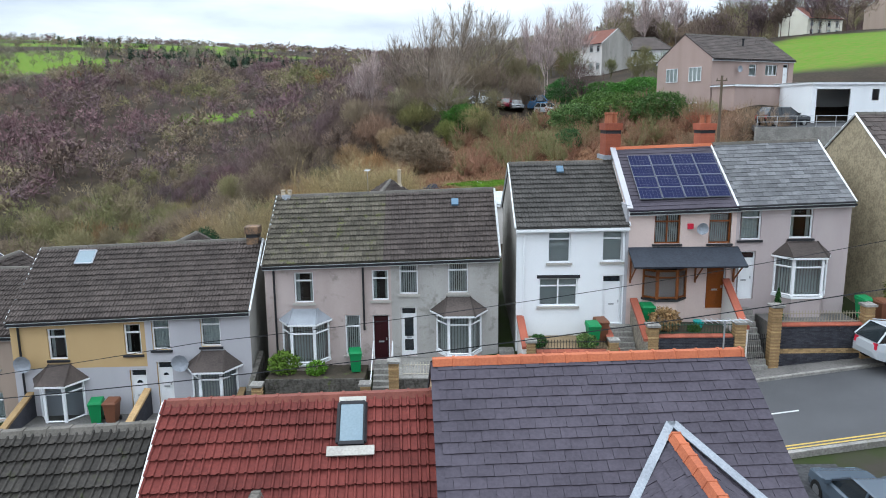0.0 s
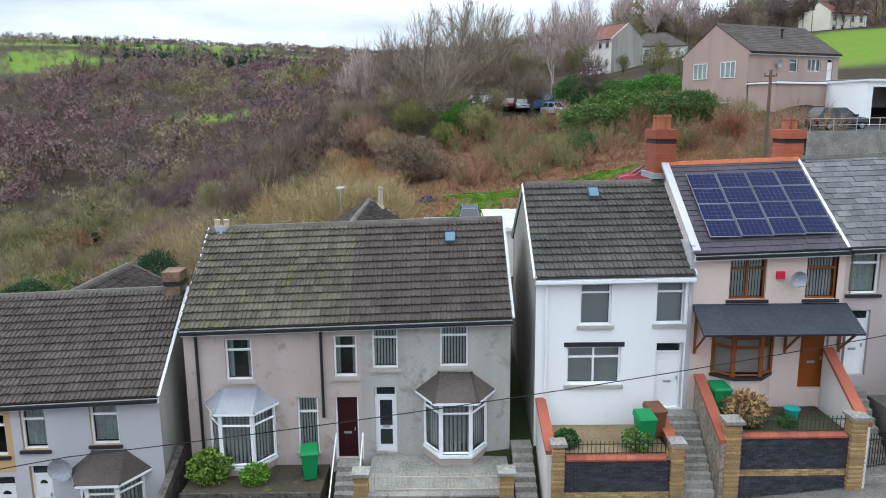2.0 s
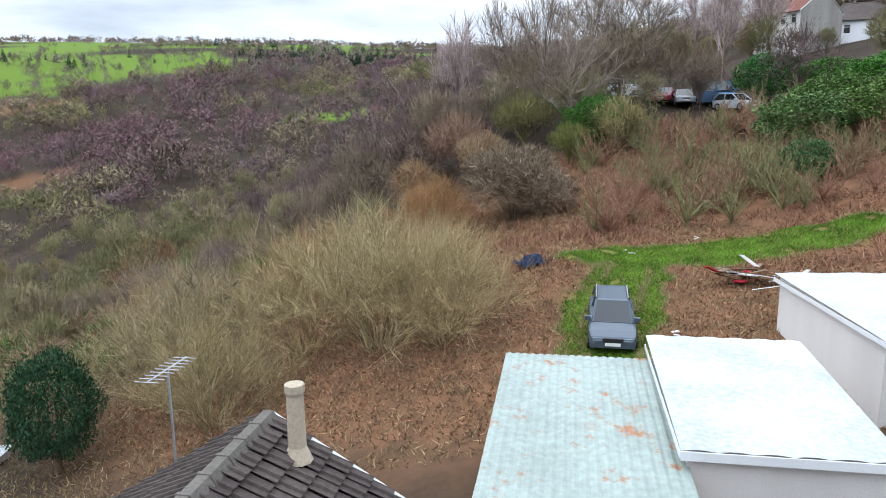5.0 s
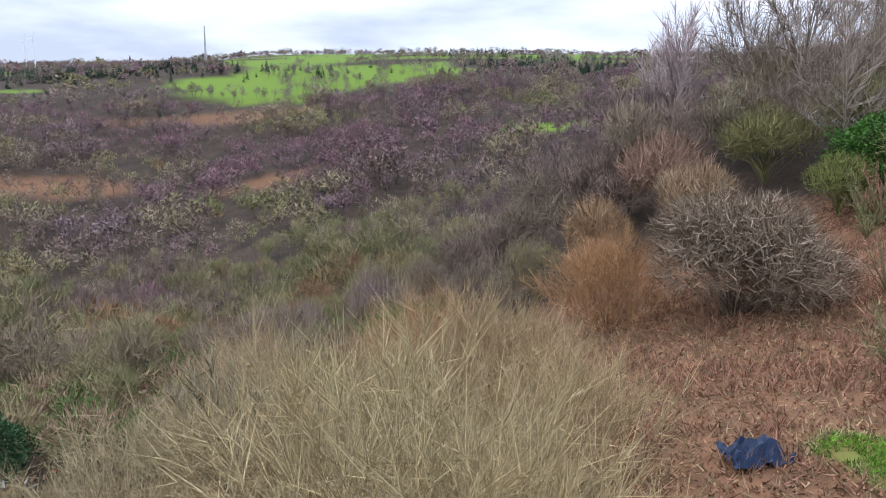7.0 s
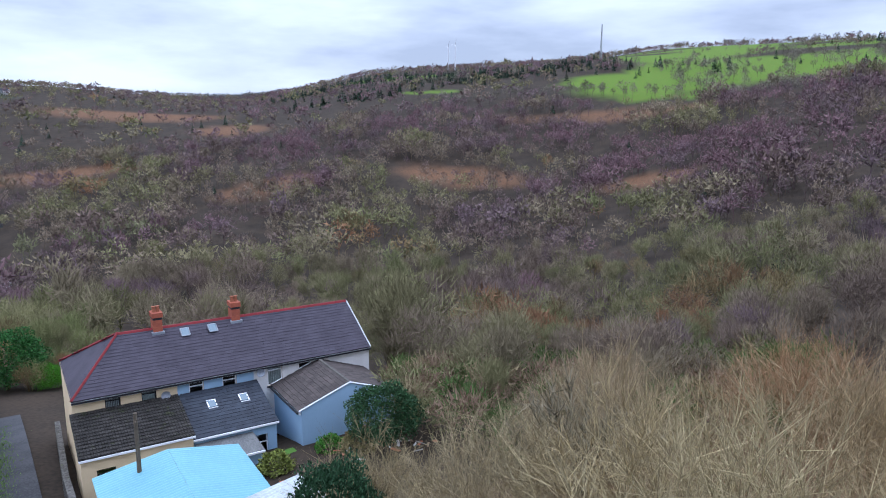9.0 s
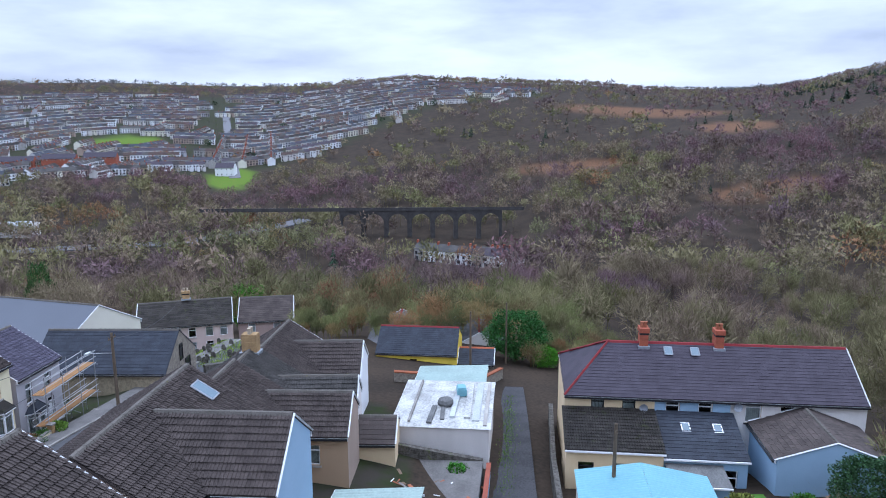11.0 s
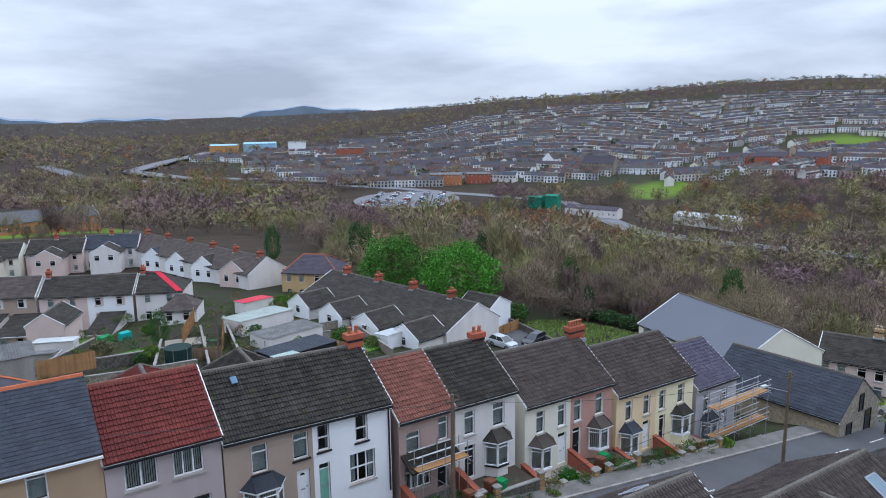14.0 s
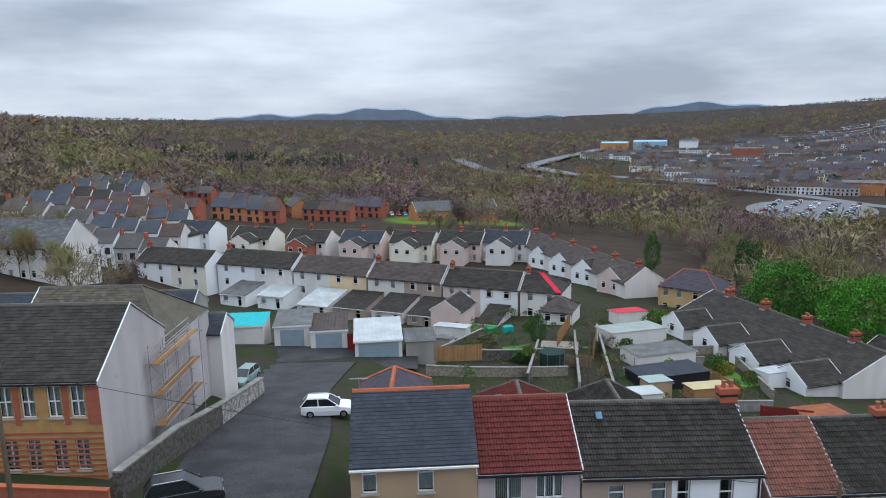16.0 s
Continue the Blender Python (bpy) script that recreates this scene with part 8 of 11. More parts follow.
FARROAD = M("pale_far_asphalt", (0.17, 0.17, 0.18), (0.14, 0.14, 0.15), scale=0.1, fine=2, amt=0.3)
lane_strip("road_station", "grey road past the station", [(-215, -609), (-222, -521), (-257, -440), (-267, -387), (-317, -317), (-277, -216), (-286, -175), (-330, -120), (-420, -80)], 6, FARROAD)
lane_strip("road_bypass", "bypass flyover curving along the valley", [(-244, -1019), (-151, -826), (-89, -666), (-120, -600), (-191, -560), (-260, -480)], 8, FARROAD, 3.0)
lane_strip("road_valley", "road along the valley bottom", [(-20, -729), (-44, -621), (-130, -560), (-222, -521)], 7, FARROAD)
lane_strip("road_street", "straight street climbing the hill between terraces", [polar(112.6, 640), polar(112.9, 900), polar(113.0, 1150)], 5, FARROAD, 0.4)
b = B()
nn = 24
ring = [(44 * math.cos(2 * math.pi * i / nn), 34 * math.sin(2 * math.pi * i / nn)) for i in range(nn)]
b.face([(p, q, 0) for p, q in ring])
for (p, q), (r, s) in zip(ring, ring[1:] + ring[:1]):
    b.face([(p * 1.12, q * 1.12, -7), (r * 1.12, s * 1.12, -7), (r, s, 0), (p, q, 0)], 1)
solo("car_park", b, [FARROAD, GROUND], "terraced asphalt car park on a bank", "car park", -212, -352, -37.6, 55, kind="structure")


# ---------------------------------------------------------------- vehicles
def paint(name, c):
    return M(name, c, tuple(v * 0.92 for v in c), rough=0.25, bump=0, amt=0.2, spec=0.6)


def car(label, colour, x, y, z, rz, L=4.4, W=1.8, H=1.48, kind_="hatch", tilt=0.0, boot=False, group="", name="car", rails=False, small=False):
    """A car along local x (nose at +x): lofted body, glazing, lamps, wheels with tyre and rim."""
    c = thing(name, label, "car" if name == "car" else name, x, y, z, rz, group)
    if tilt:
        c.matrix_world = c.matrix_world @ pose(0, 0, 0, 0, -tilt, 0)
    hw = W / 2
    prof = {"hatch": [(-0.5, 0.5, 0.78, 0.62), (-0.485, 0.3, 0.88, 0.9), (-0.40, 0.24, 0.92, 1.0), (-0.3, 0.2, 0.93, 1.0), (0.12, 0.2, 0.92, 1.0), (0.2, 0.2, 0.9, 1.0), (0.38, 0.24, 0.84, 1.0), (0.47, 0.28, 0.74, 0.92), (0.5, 0.36, 0.62, 0.74)]}["hatch"]
    b = B()
    st = []
    for fx, zl, zs, k in prof:
        px = fx * L
        zl, zs, w = zl * H / 1.48, zs * H / 1.48, hw * k
        st.append([(px, -w * 0.96, zl), (px, -w, (zl + zs) / 2), (px, -w * 0.95, zs - 0.03), (px, -w * 0.88, zs), (px, w * 0.88, zs), (px, w * 0.95, zs - 0.03), (px, w, (zl + zs) / 2), (px, w * 0.96, zl)])
    i0 = len(b.v)
    b.v += [p for s in st for p in s]
    for i in range(len(st) - 1):
        for j in range(8):
            a, d = i0 + i * 8 + j, i0 + i * 8 + (j + 1) % 8
            b.f.append((a, d, d + 8, a + 8))
            b.m.append(0)
    b.f += [tuple(i0 + j for j in range(7, -1, -1)), tuple(i0 + (len(st) - 1) * 8 + j for j in range(8))]
    b.m += [0, 0]
    zr, zb = H, 0.9 * H / 1.48
    rx = (-0.455, -0.36, 0.03, 0.23) if kind_ != "van" else (-0.49, -0.47, 0.26, 0.42)
    base = [(rx[0] * L - 0.18, hw * 0.86), (rx[3] * L + 0.02, hw * 0.86)]
    topx = (rx[1] * L - 0.1, rx[2] * L)
    rw = hw * 0.68
    b.solid([(topx[0], -rw, zr - 0.03), (topx[1], -rw, zr - 0.03), (topx[1], rw, zr - 0.03), (topx[0], rw, zr - 0.03), (topx[0] + 0.05, -rw * 0.9, zr), (topx[1] - 0.12, -rw * 0.9, zr), (topx[1] - 0.12, rw * 0.9, zr), (topx[0] + 0.05, rw * 0.9, zr)],
            [(4, 5, 6, 7), (0, 1, 5, 4), (1, 2, 6, 5), (2, 3, 7, 6), (3, 0, 4, 7)])
    for xa, xb in ((base[0][0], topx[0]), (base[1][0], topx[1])):
        for s in (-1, 1):
            b.beam((xa, s * hw * 0.84, zb), (xb, s * rw, zr - 0.02), 0.045)
    xm = (base[0][0] + base[1][0]) / 2 - 0.1
    for s in (-1, 1):
        b.beam((xm, s * hw * 0.855, zb), (xm - 0.05, s * rw, zr - 0.02), 0.05)
    if small:
        for s in (-1, 1):
            for wx in (-0.31 * L, 0.32 * L):
                ring = [(wx + 0.33 * math.cos(2 * math.pi * k / 8), 0.33 + 0.33 * math.sin(2 * math.pi * k / 8)) for k in range(8)]
                b.face([(p, s * (hw + 0.01), q) for p, q in (ring if s < 0 else ring[::-1])], 1)
    part("body", b, [colour, TYRE], c, smooth=False)
    g = B()
    lo = [(base[0][0], -hw * 0.84, zb), (base[1][0], -hw * 0.84, zb), (base[1][0], hw * 0.84, zb), (base[0][0], hw * 0.84, zb)]
    hi = [(topx[0], -rw, zr - 0.03), (topx[1], -rw, zr - 0.03), (topx[1], rw, zr - 0.03), (topx[0], rw, zr - 0.03)]
    for i in range(4):
        j = (i + 1) % 4
        if boot and i == 3:
            continue
        g.face([lo[i], lo[j], hi[j], hi[i]])
    part("window_glass", g, CARGLASS if kind_ != "van" else [CARGLASS], c)
    if small:
        return c
    for s in (-1, 1):
        l = B()
        l.box(0.455 * L, 0.492 * L, s * hw * 0.62 - 0.16, s * hw * 0.62 + 0.16, 0.58 * H / 1.48, 0.7 * H / 1.48)
        part("headlight", l, M_ROOFGLASS, c)
        l = B()
        l.box(-0.498 * L, -0.478 * L, s * hw * 0.66 - 0.12, s * hw * 0.66 + 0.12, 0.62 * H / 1.48, 0.86 * H / 1.48)
        part("tail_light", l, TARP_RED, c)
        l = B()
        l.box(base[1][0] - 0.25, base[1][0] - 0.1, s * hw * 1.02 - 0.1, s * hw * 1.02 + 0.1, zb, zb + 0.15)
        part("wing_mirror", l, colour, c)
        if rails:
            l = B()
            l.beam((topx[0] + 0.1, s * rw, zr + 0.04), (topx[1] - 0.15, s * rw, zr + 0.04), 0.025)
            part("roof_rail", l, STEEL, c)
        for wx in (-0.31 * L, 0.32 * L):
            t = B()
            n, rad = 14, 0.33
            ring = [(wx + rad * math.cos(2 * math.pi * k / n), rad + rad * math.sin(2 * math.pi * k / n)) for k in range(n)]
            y0, y1 = s * (hw - 0.2), s * (hw + 0.01)
            t.solid([(p, y0, q) for p, q in ring] + [(p, y1, q) for p, q in ring], [(k, (k + 1) % n, n + (k + 1) % n, n + k) for k in range(n)] + [tuple(range(n)), tuple(range(2 * n - 1, n - 1, -1))])
            w_ = part("wheel", t, TYRE, c)
            r = B()
            ring = [(wx + 0.2 * math.cos(2 * math.pi * k / 10), rad + 0.2 * math.sin(2 * math.pi * k / 10)) for k in range(10)]
            r.face([(p, s * (hw + 0.016), q) for p, q in (ring if s < 0 else ring[::-1])])
            part("rim", r, ALLOY, w_)
    p = B()
    p.box(0.5 * L, 0.5 * L + 0.015, -0.26, 0.26, 0.42, 0.53)
    part("number_plate", p, UPVC, c)
    g2 = B()
    g2.box(0.485 * L, 0.5 * L + 0.005, -0.35, 0.35, 0.55, 0.68)
    part("grille", g2, GUTTER_B, c)
    if boot:
        d = B()
        d.slab((-0.46 * L, -hw * 0.8, zr + 0.02), (-0.46 * L, hw * 0.8, zr + 0.02), (-0.64 * L, hw * 0.8, zr + 0.2), (-0.64 * L, -hw * 0.8, zr + 0.2), 0.06)
        part("tailgate", d, colour, c)
    return c


CP = {"white": paint("white_car_paint", (0.72, 0.73, 0.75)), "silver": paint("silver_car_paint", (0.42, 0.44, 0.46)), "black": paint("black_car_paint", (0.02, 0.021, 0.024)), "grey": paint("grey_blue_car_paint", (0.06, 0.08, 0.105)), "red": paint("crimson_car_paint", (0.26, 0.012, 0.035)), "blue": paint("blue_car_paint", (0.08, 0.2, 0.38)), "green": paint("pale_green_van_paint", (0.2, 0.29, 0.27))}
proto = car("small parked car seen far off across the valley", CP["silver"], 0, 0, -200, 0, group="car park cars", small=True)
protos = [proto] + [car("small parked car seen far off across the valley", CP[k], 0, 0, -200, 0, group="car park cars", small=True) for k in ("white", "black", "red", "grey", "blue")]
crs = np.random.RandomState(5)
lots = []
for row in range(5):
    for i in range(17):
        lots.append((-212 + math.cos(radians(55)) * (i - 8) * 4.0 - math.sin(radians(55)) * (row - 2) * 10.5, -352 + math.sin(radians(55)) * (i - 8) * 4.0 + math.cos(radians(55)) * (row - 2) * 10.5, -37.55, 145))
for q, (lx, ly, lz, lr) in enumerate(lots):
    if crs.uniform() < 0.86 and math.hypot((lx + 212), (ly + 352)) < 39:
        copy_thing(protos[crs.choice([0, 1, 1, 2, 3, 4, 5])], pose(lx, ly, lz, 0, 0, lr + crs.choice([0, 180])))
for i in range(9):
    a_ = 112.6
    lx, ly = polar(a_ + 0.22, 680 + i * 22)
    copy_thing(protos[i % 6], pose(lx, ly, gz(lx, ly) + 0.5, 0, 0, a_ + 90))
for i in range(8):
    lx, ly = 22 - 3.0 * i, -262 + 0.6 * i
    copy_thing(protos[(i * 2 + 1) % 6], pose(lx, ly, gz(lx, ly) + 0.1, 0, 0, 100))
for p_ in protos:
    for o_ in (*p_.children_recursive, p_):
        bpy.data.objects.remove(o_)

# ---------------------------------------------------------------- behind the upper row
shed("shed with a rusting pale green corrugated roof", -0.5, 46.6, 0, 3.6, 7.6, 2.1, 2.4, GREENSHEET, WALL["tan"], 1.6, pitch=0.2)
shed("white shed with a flat sheet roof", 3.2, 49.0, 0, 3.6, 6.0, 2.4, 2.6, WHITEMETAL, WALL["offwhite"], 1.8, pitch=0.6)
shed("low garage with a pale flat felt roof", 8.7, 54.4, 6, 6.4, 6.6, 1.7, 1.8, WHITEMETAL, WALL["offwhite"], 3.1, "garage", pitch=1.6)
hB2 = house("house_extension", "rear wing with dark interlocking tiles and white verges", 0.1, 36.6, 90, 8.1, 6.4, 4.3, 2.0, ROOF["brown"], WALL["side"], z=0.0, category="extension", tile=(0.33, 0.33), tiles=(True, True))
aerial(hB2, 8.0, 4.6, 5.4, 1.6)
bb = B()
bb.lathe(7.6, 2.6, [(0.2, 6.0), (0.12, 6.2), (0.11, 6.9), (0.13, 6.95), (0.13, 7.05)], 10)
part("flue", bb, BUFFPOT, hB2)
house("house_extension", "hipped rear wing with dark tiles", -13.2, 37.6, 90, 12.4, 6.2, 4.4, 2.9, ROOF["brown"], WALL["side"], z=-4.6, category="extension", hip_r=3.0, tile=(0.33, 0.33))
wall_run("whitewashed yard wall behind the terrace", [(15.3, 55.5, 3.4), (18.6, 54.4, 3.8)], 1.5, 0.2, WALL["offwhite"])
b = B()
for k in range(8):
    a0, a1 = math.pi * k / 8, math.pi * (k + 1) / 8
    b.slab((0.85 * math.cos(a0), 0, 1.6 + 0.85 * math.sin(a0)), (0.85 * math.cos(a0), 0.3, 1.6 + 0.85 * math.sin(a0)), (0.85 * math.cos(a1), 0.3, 1.6 + 0.85 * math.sin(a1)), (0.85 * math.cos(a1), 0, 1.6 + 0.85 * math.sin(a1)), 0.2)
for sx in (-0.85, 0.65):
    b.box(sx, sx + 0.2, 0, 0.3, -0.6, 1.6)
solo("garden_arch", b, WALL["offwhite"], "cream rendered garden arch", "arch", 15.6, 52.5, 4.6, 5)

# upper-row details
SOLAR = M("solar_cells", (0.010, 0.013, 0.055), (0.007, 0.01, 0.04), rough=0.25, bump=0, spec=0.06, amt=0.3)
ALU = M("panel_frame_aluminium", (0.24, 0.25, 0.28), rough=0.5, metal=0.3)
sp = thing("solar_array", "array of sixteen blue solar panels on the slate roof", "solar panels", 8.75, 32.55, 0.95)
pr = 2.5 / 3.65
for r_ in range(4):
    for c_ in range(4):
        x0_, v0_ = 0.55 + c_ * 1.06 + 0.0, 0.25 + r_ * 0.82
        q = [(x0_ + dx_, v_ * 0.8206, 5.12 + 0.03 * x0_ + v_ * 0.8206 * pr + 0.26) for dx_, v_ in ((0, v0_), (1.03, v0_), (1.03, v0_ + 0.79), (0, v0_ + 0.79))]
        b = B()
        b.slab(*q, 0.04)
        pn = part("solar_panel", b, ALU, sp)
        b = B()
        for i in range(6):
            for j in range(4):
                xa_, va_ = x0_ + 0.018 + i * 0.1665, v0_ + 0.018 + j * 0.19
                b.face([(xa_ + dx_, v_ * 0.8206, 5.12 + 0.03 * x0_ + v_ * 0.8206 * pr + 0.266) for dx_, v_ in ((0, va_), (0.16, va_), (0.16, va_ + 0.184), (0, va_ + 0.184))])
        tagged(part("cell_field", b, SOLAR, pn), kind="stuff")
chimney(hD, 0.0, 4.2, 7.2, 1.75, 0.75, 1.25, None, 0)
for i in range(4):
    bb = B()
    bb.lathe(0.0 + 0.16 * (i % 2 * 2 - 1), 3.8 + 0.28 * i, [(0.14, 8.95), (0.12, 9.35), (0.15, 9.38), (0.15, 9.48)], 10)
    part("chimney_pot", bb, POT, hD)
chimney(hD, 4.8, 4.2, 7.4, 1.5, 0.7, 1.0, None, 2)
bb = B()
bb.slab((0.0, -1.25, 2.62), (5.15, -1.25, 2.62), (5.15, 0.0, 3.3), (0.0, 0.0, 3.3), 0.09)
cn = part("porch_canopy", bb, ROOF["blueslate"], hD, "slate porch canopy on timber brackets")
for q in (0.15, 3.2, 5.0):
    bb = B()
    bb.beam((q, -0.05, 1.7), (q, -1.0, 2.55), 0.05)
    bb.beam((q, -0.05, 1.6), (q, -0.05, 2.9), 0.05)
    part("bracket", bb, BROWNUPVC, cn)
dish(hD, 3.3, -0.05, 4.2, 0.28)
bb = B()
bb.box(2.72, 2.98, -0.1, -0.0, 4.15, 4.4)
part("alarm_box", bb, TARP_RED, hD)
bb = B()
bb.box(-0.14, 0.0, -0.05, 7.2, -3, 5.3)
bb.slab((-0.14, -0.2, 5.16), (0.12, -0.2, 5.16), (0.12, 3.65, 7.8), (-0.14, 3.65, 7.8), 0.1)
bb.slab((0.12, 7.5, 5.16), (-0.14, 7.5, 5.16), (-0.14, 3.65, 7.8), (0.12, 3.65, 7.8), 0.1)
part("party_parapet", bb, WALL["lilac"], hD)
hF = house("stone_house", "tan rubble stone house with a gable towards the row", 20.9, 32.0, 3, 9.0, 7.6, 5.6, 2.9, ROOF["brown"], WALL["tanstone"], z=1.7, side_l=WALL["tanstone"], flat=True, tile=(0.45, 0.33))
for h_, xx, yy, ee, rr, DD in ((hC, 2.45, 3.0, 5.02, 2.55, 7.3), (hB, 9.0, 2.7, 4.68, 2.62, 7.3), (hS3, 1.6, 2.7, 5.25, 2.4, 7.4)):
    zz = ee + rr * yy / (DD / 2) + (0.41 if h_ is hB else 0.16)
    bb = B()
    bb.slab((xx - 0.17, yy - 0.2, zz), (xx + 0.17, yy - 0.2, zz), (xx + 0.17, yy + 0.16, zz + 0.26), (xx - 0.17, yy + 0.16, zz + 0.26), 0.12)
    part("roof_vent", bb, M("blue_roof_vent", (0.12, 0.2, 0.28), rough=0.5), h_, "blue-grey roof vent tile")
# rooflight and dormer on the lower row's backs
rooflight(hS2, 1.6, 4.0, 4.76, 7.4, 5.25, 2.4, w=0.5, frame_m=GUTTER_B)
bb = B()
for y0_, y1_, xa_, xb_ in ((4.8, 4.97, 1.15, 2.06), (3.86, 3.98, 1.33, 1.87)):
    za_, zb_ = 5.25 + 2.4 * (7.4 - y0_) / 3.7 + 0.21, 5.25 + 2.4 * (7.4 - y1_) / 3.7 + 0.21
    bb.slab((xa_, y0_, za_), (xb_, y0_, za_), (xb_, y1_, zb_), (xa_, y1_, zb_), 0.03)
part("flashing", bb, STONETRIM, hS2, "pale mortared apron under the rooflight")
for sg_ in (-1, 1):
    bb = B()
    pa_, pb_ = Vector((2.02, 5.16, 5.4 + 2.45 * 2.24 / 3.7 + 0.21)), Vector((2.02 + sg_ * 0.88 * 2.1, 7.28, 5.4 + 2.45 * 0.12 / 3.7 + 0.21))
    wd_ = Vector((0.1, 0, 0))
    q_ = [pa_ - wd_, pa_ + wd_, pb_ + wd_, pb_ - wd_]
    bb.slab(*q_, 0.03)
    part("valley_lead", bb, LEAD, hS1, "pale lead valley lining")
aerial(hS1, 0.4, 3.7, 7.9, 0.7)
house("house_extension", "slate rear wing with terracotta ridge tiles and lead valleys", 2.29, 12.4, 270, 6.6, 4.16, 5.3, 1.55, ROOF["slate"], WALL["tan"], z=-2.4, ridge_mat=RIDGE_RED, hip_r=2.2, verge=LEAD, flat=True, tile=(0.3, 0.23), category="extension")
house("house_extension", "hipped rear wing with dark red tiles", -5.6, 12.4, 270, 6.0, 4.4, 4.9, 1.6, ROOF["red"], WALL["offwhite"], z=-2.9, hip_r=2.2, category="extension")
house("house_extension", "hipped rear wing with mossy brown tiles", -12.0, 12.4, 270, 7.0, 5.4, 4.6, 2.1, ROOF["dark"], WALL["beige"], z=-3.4, hip_r=2.6, category="extension")

# houses on the hill above
TERRACE_Z = 8.95
hU = house("hillside_house", "brown dashed house on the hillside with white windows", 28.0, 75.0, 25, 12.0, 8.0, 4.5, 2.6, ROOF["brown"], WALL["brownpink"], z=11.3, deep=4.0, tile=(0.8, 0.34), flat=True, side_l=WALL["brownpink"], verge=False,
           holes=[("win", 5.3, 6.4, 2.7, 3.9, dict(dress="net", sill=None)), ("win", 7.7, 9.5, 2.8, 3.9, dict(bars=2, split=0, dress="net", sill=None)), ("door", 10.4, 11.2, 2.0, 4.0, {})])
had = set(hU.children)
for q in (1.5, 4.9):
    window_unit(hU, q, q + 1.75, 2.2, 3.65, bars=2, split=0, dress="none", sill=None)
    bb = B()
    bb.face([(q + 0.03, 0.168, 2.23), (q + 1.72, 0.168, 2.23), (q + 1.72, 0.168, 3.62), (q + 0.03, 0.168, 3.62)])
    part("net_curtain", bb, CURTAIN, hU)
for q in (0.7, 2.9, 5.2):
    window_unit(hU, q, q + 1.1, -0.9, 0.0, bars=1, split=0, dress="none", sill=None)
for o in [o for o in hU.children if o not in had]:
    o.matrix_basis = Matrix.Translation((-0.19, 8.0, 0)) @ Matrix.Rotation(-math.pi / 2, 4, "Z") @ o.matrix_basis
dish(hU, 3.6, -0.05, 3.4, 0.35)
bb = B()
bb.lathe(6.6, 2.2, [(0.1, 5.7), (0.1, 6.6), (0.16, 6.62), (0.16, 6.75)], 8)
part("flue", bb, GUTTER_B, hU)
shed("flat-roofed garage wing with a white fascia below the house", 29.4, 72.2, 25, 9.6, 3.0, 1.75, 1.8, FELT, WALL["brownpink"], 11.2, "garage", pitch=1.5)
bb = B()
bb.box(-0.15, 0.15, -0.15, 0.15, 0, 3.6)
solo("gate_pillar", bb, WALL["yellow"], "yellow painted pillar beside the carport", "pillar", 36.2, 70.6, 9.2)
shed("white walled carport and garage with a flat roof", 36.0, 70.0, 10, 11.5, 6.0, 4.0, 4.1, WHITEMETAL, WALL["white"], 9.0, "garage", holes=[(0.5, 4.2, 0.0, 3.4), (6.6, 7.4, 2.3, 3.4), (9.2, 10.0, 2.3, 3.4)], pitch=1.5)
bb = B()
bb.slab((27.2, 62.0, TERRACE_Z), (46.0, 64.0, TERRACE_Z), (46.0, 72.0, TERRACE_Z + 0.3), (31.0, 72.0, TERRACE_Z + 0.3), 0.4)
solo("parking_terrace", bb, ROUGHASPHALT, "asphalt parking terrace above a concrete wall", "terrace", kind="structure")
wall_run("weathered concrete block retaining wall", [(27.2, 61.9, TERRACE_Z - 3.2), (36, 62.8, TERRACE_Z - 3.2), (46, 63.9, TERRACE_Z - 3.2)], 3.25, 0.3, CONCRETE)
rl = thing("terrace_railing", "grey steel railing along the terrace edge", "railing")
for k_ in range(11):
    bb = B()
    bb.beam((27.4 + k_ * 1.8, 62.1 + k_ * 0.19, TERRACE_Z), (27.4 + k_ * 1.8, 62.1 + k_ * 0.19, TERRACE_Z + 1.0), 0.03)
    part("post", bb, STEEL, rl)
for zz_ in (0.5, 0.98):
    bb = B()
    bb.beam((27.4, 62.1, TERRACE_Z + zz_), (45.4, 64.0, TERRACE_Z + zz_), 0.022)
    part("rail", bb, STEEL, rl)
hU2 = plain_house("grey and white semi-detached house with red-brown roof and bays", 28.8, 156.6, -55, 8.0, 9.0, 6.0, 3.0, ROOF["salmon"], WALL["offwhite"], z=18.2, units=2, name="hillside_house", tiles=(False, False), side_r=WALL["side"])
plain_house("white bungalow with a hipped brown roof", 38.0, 158.0, -14, 12, 9, 2.9, 2.8, ROOF["brown"], WALL["white"], z=20.4, floors=1, units=2, hip_l=4, hip_r=4, tiles=(False, False), name="bungalow", category="bungalow")
plain_house("pale gabled house on the hilltop", 80, 160, 20, 10, 8, 4.5, 2.6, ROOF["salmon"], WALL["lightcream"], z=25.5, units=2, tiles=(False, False), name="hillside_house")
plain_house("long dark-roofed bungalow on the hilltop", 104, 168, 15, 22, 9, 2.8, 2.4, ROOF["brown"], WALL["beige"], z=31.0, floors=1, units=4, tiles=(False, False), name="bungalow", category="bungalow")

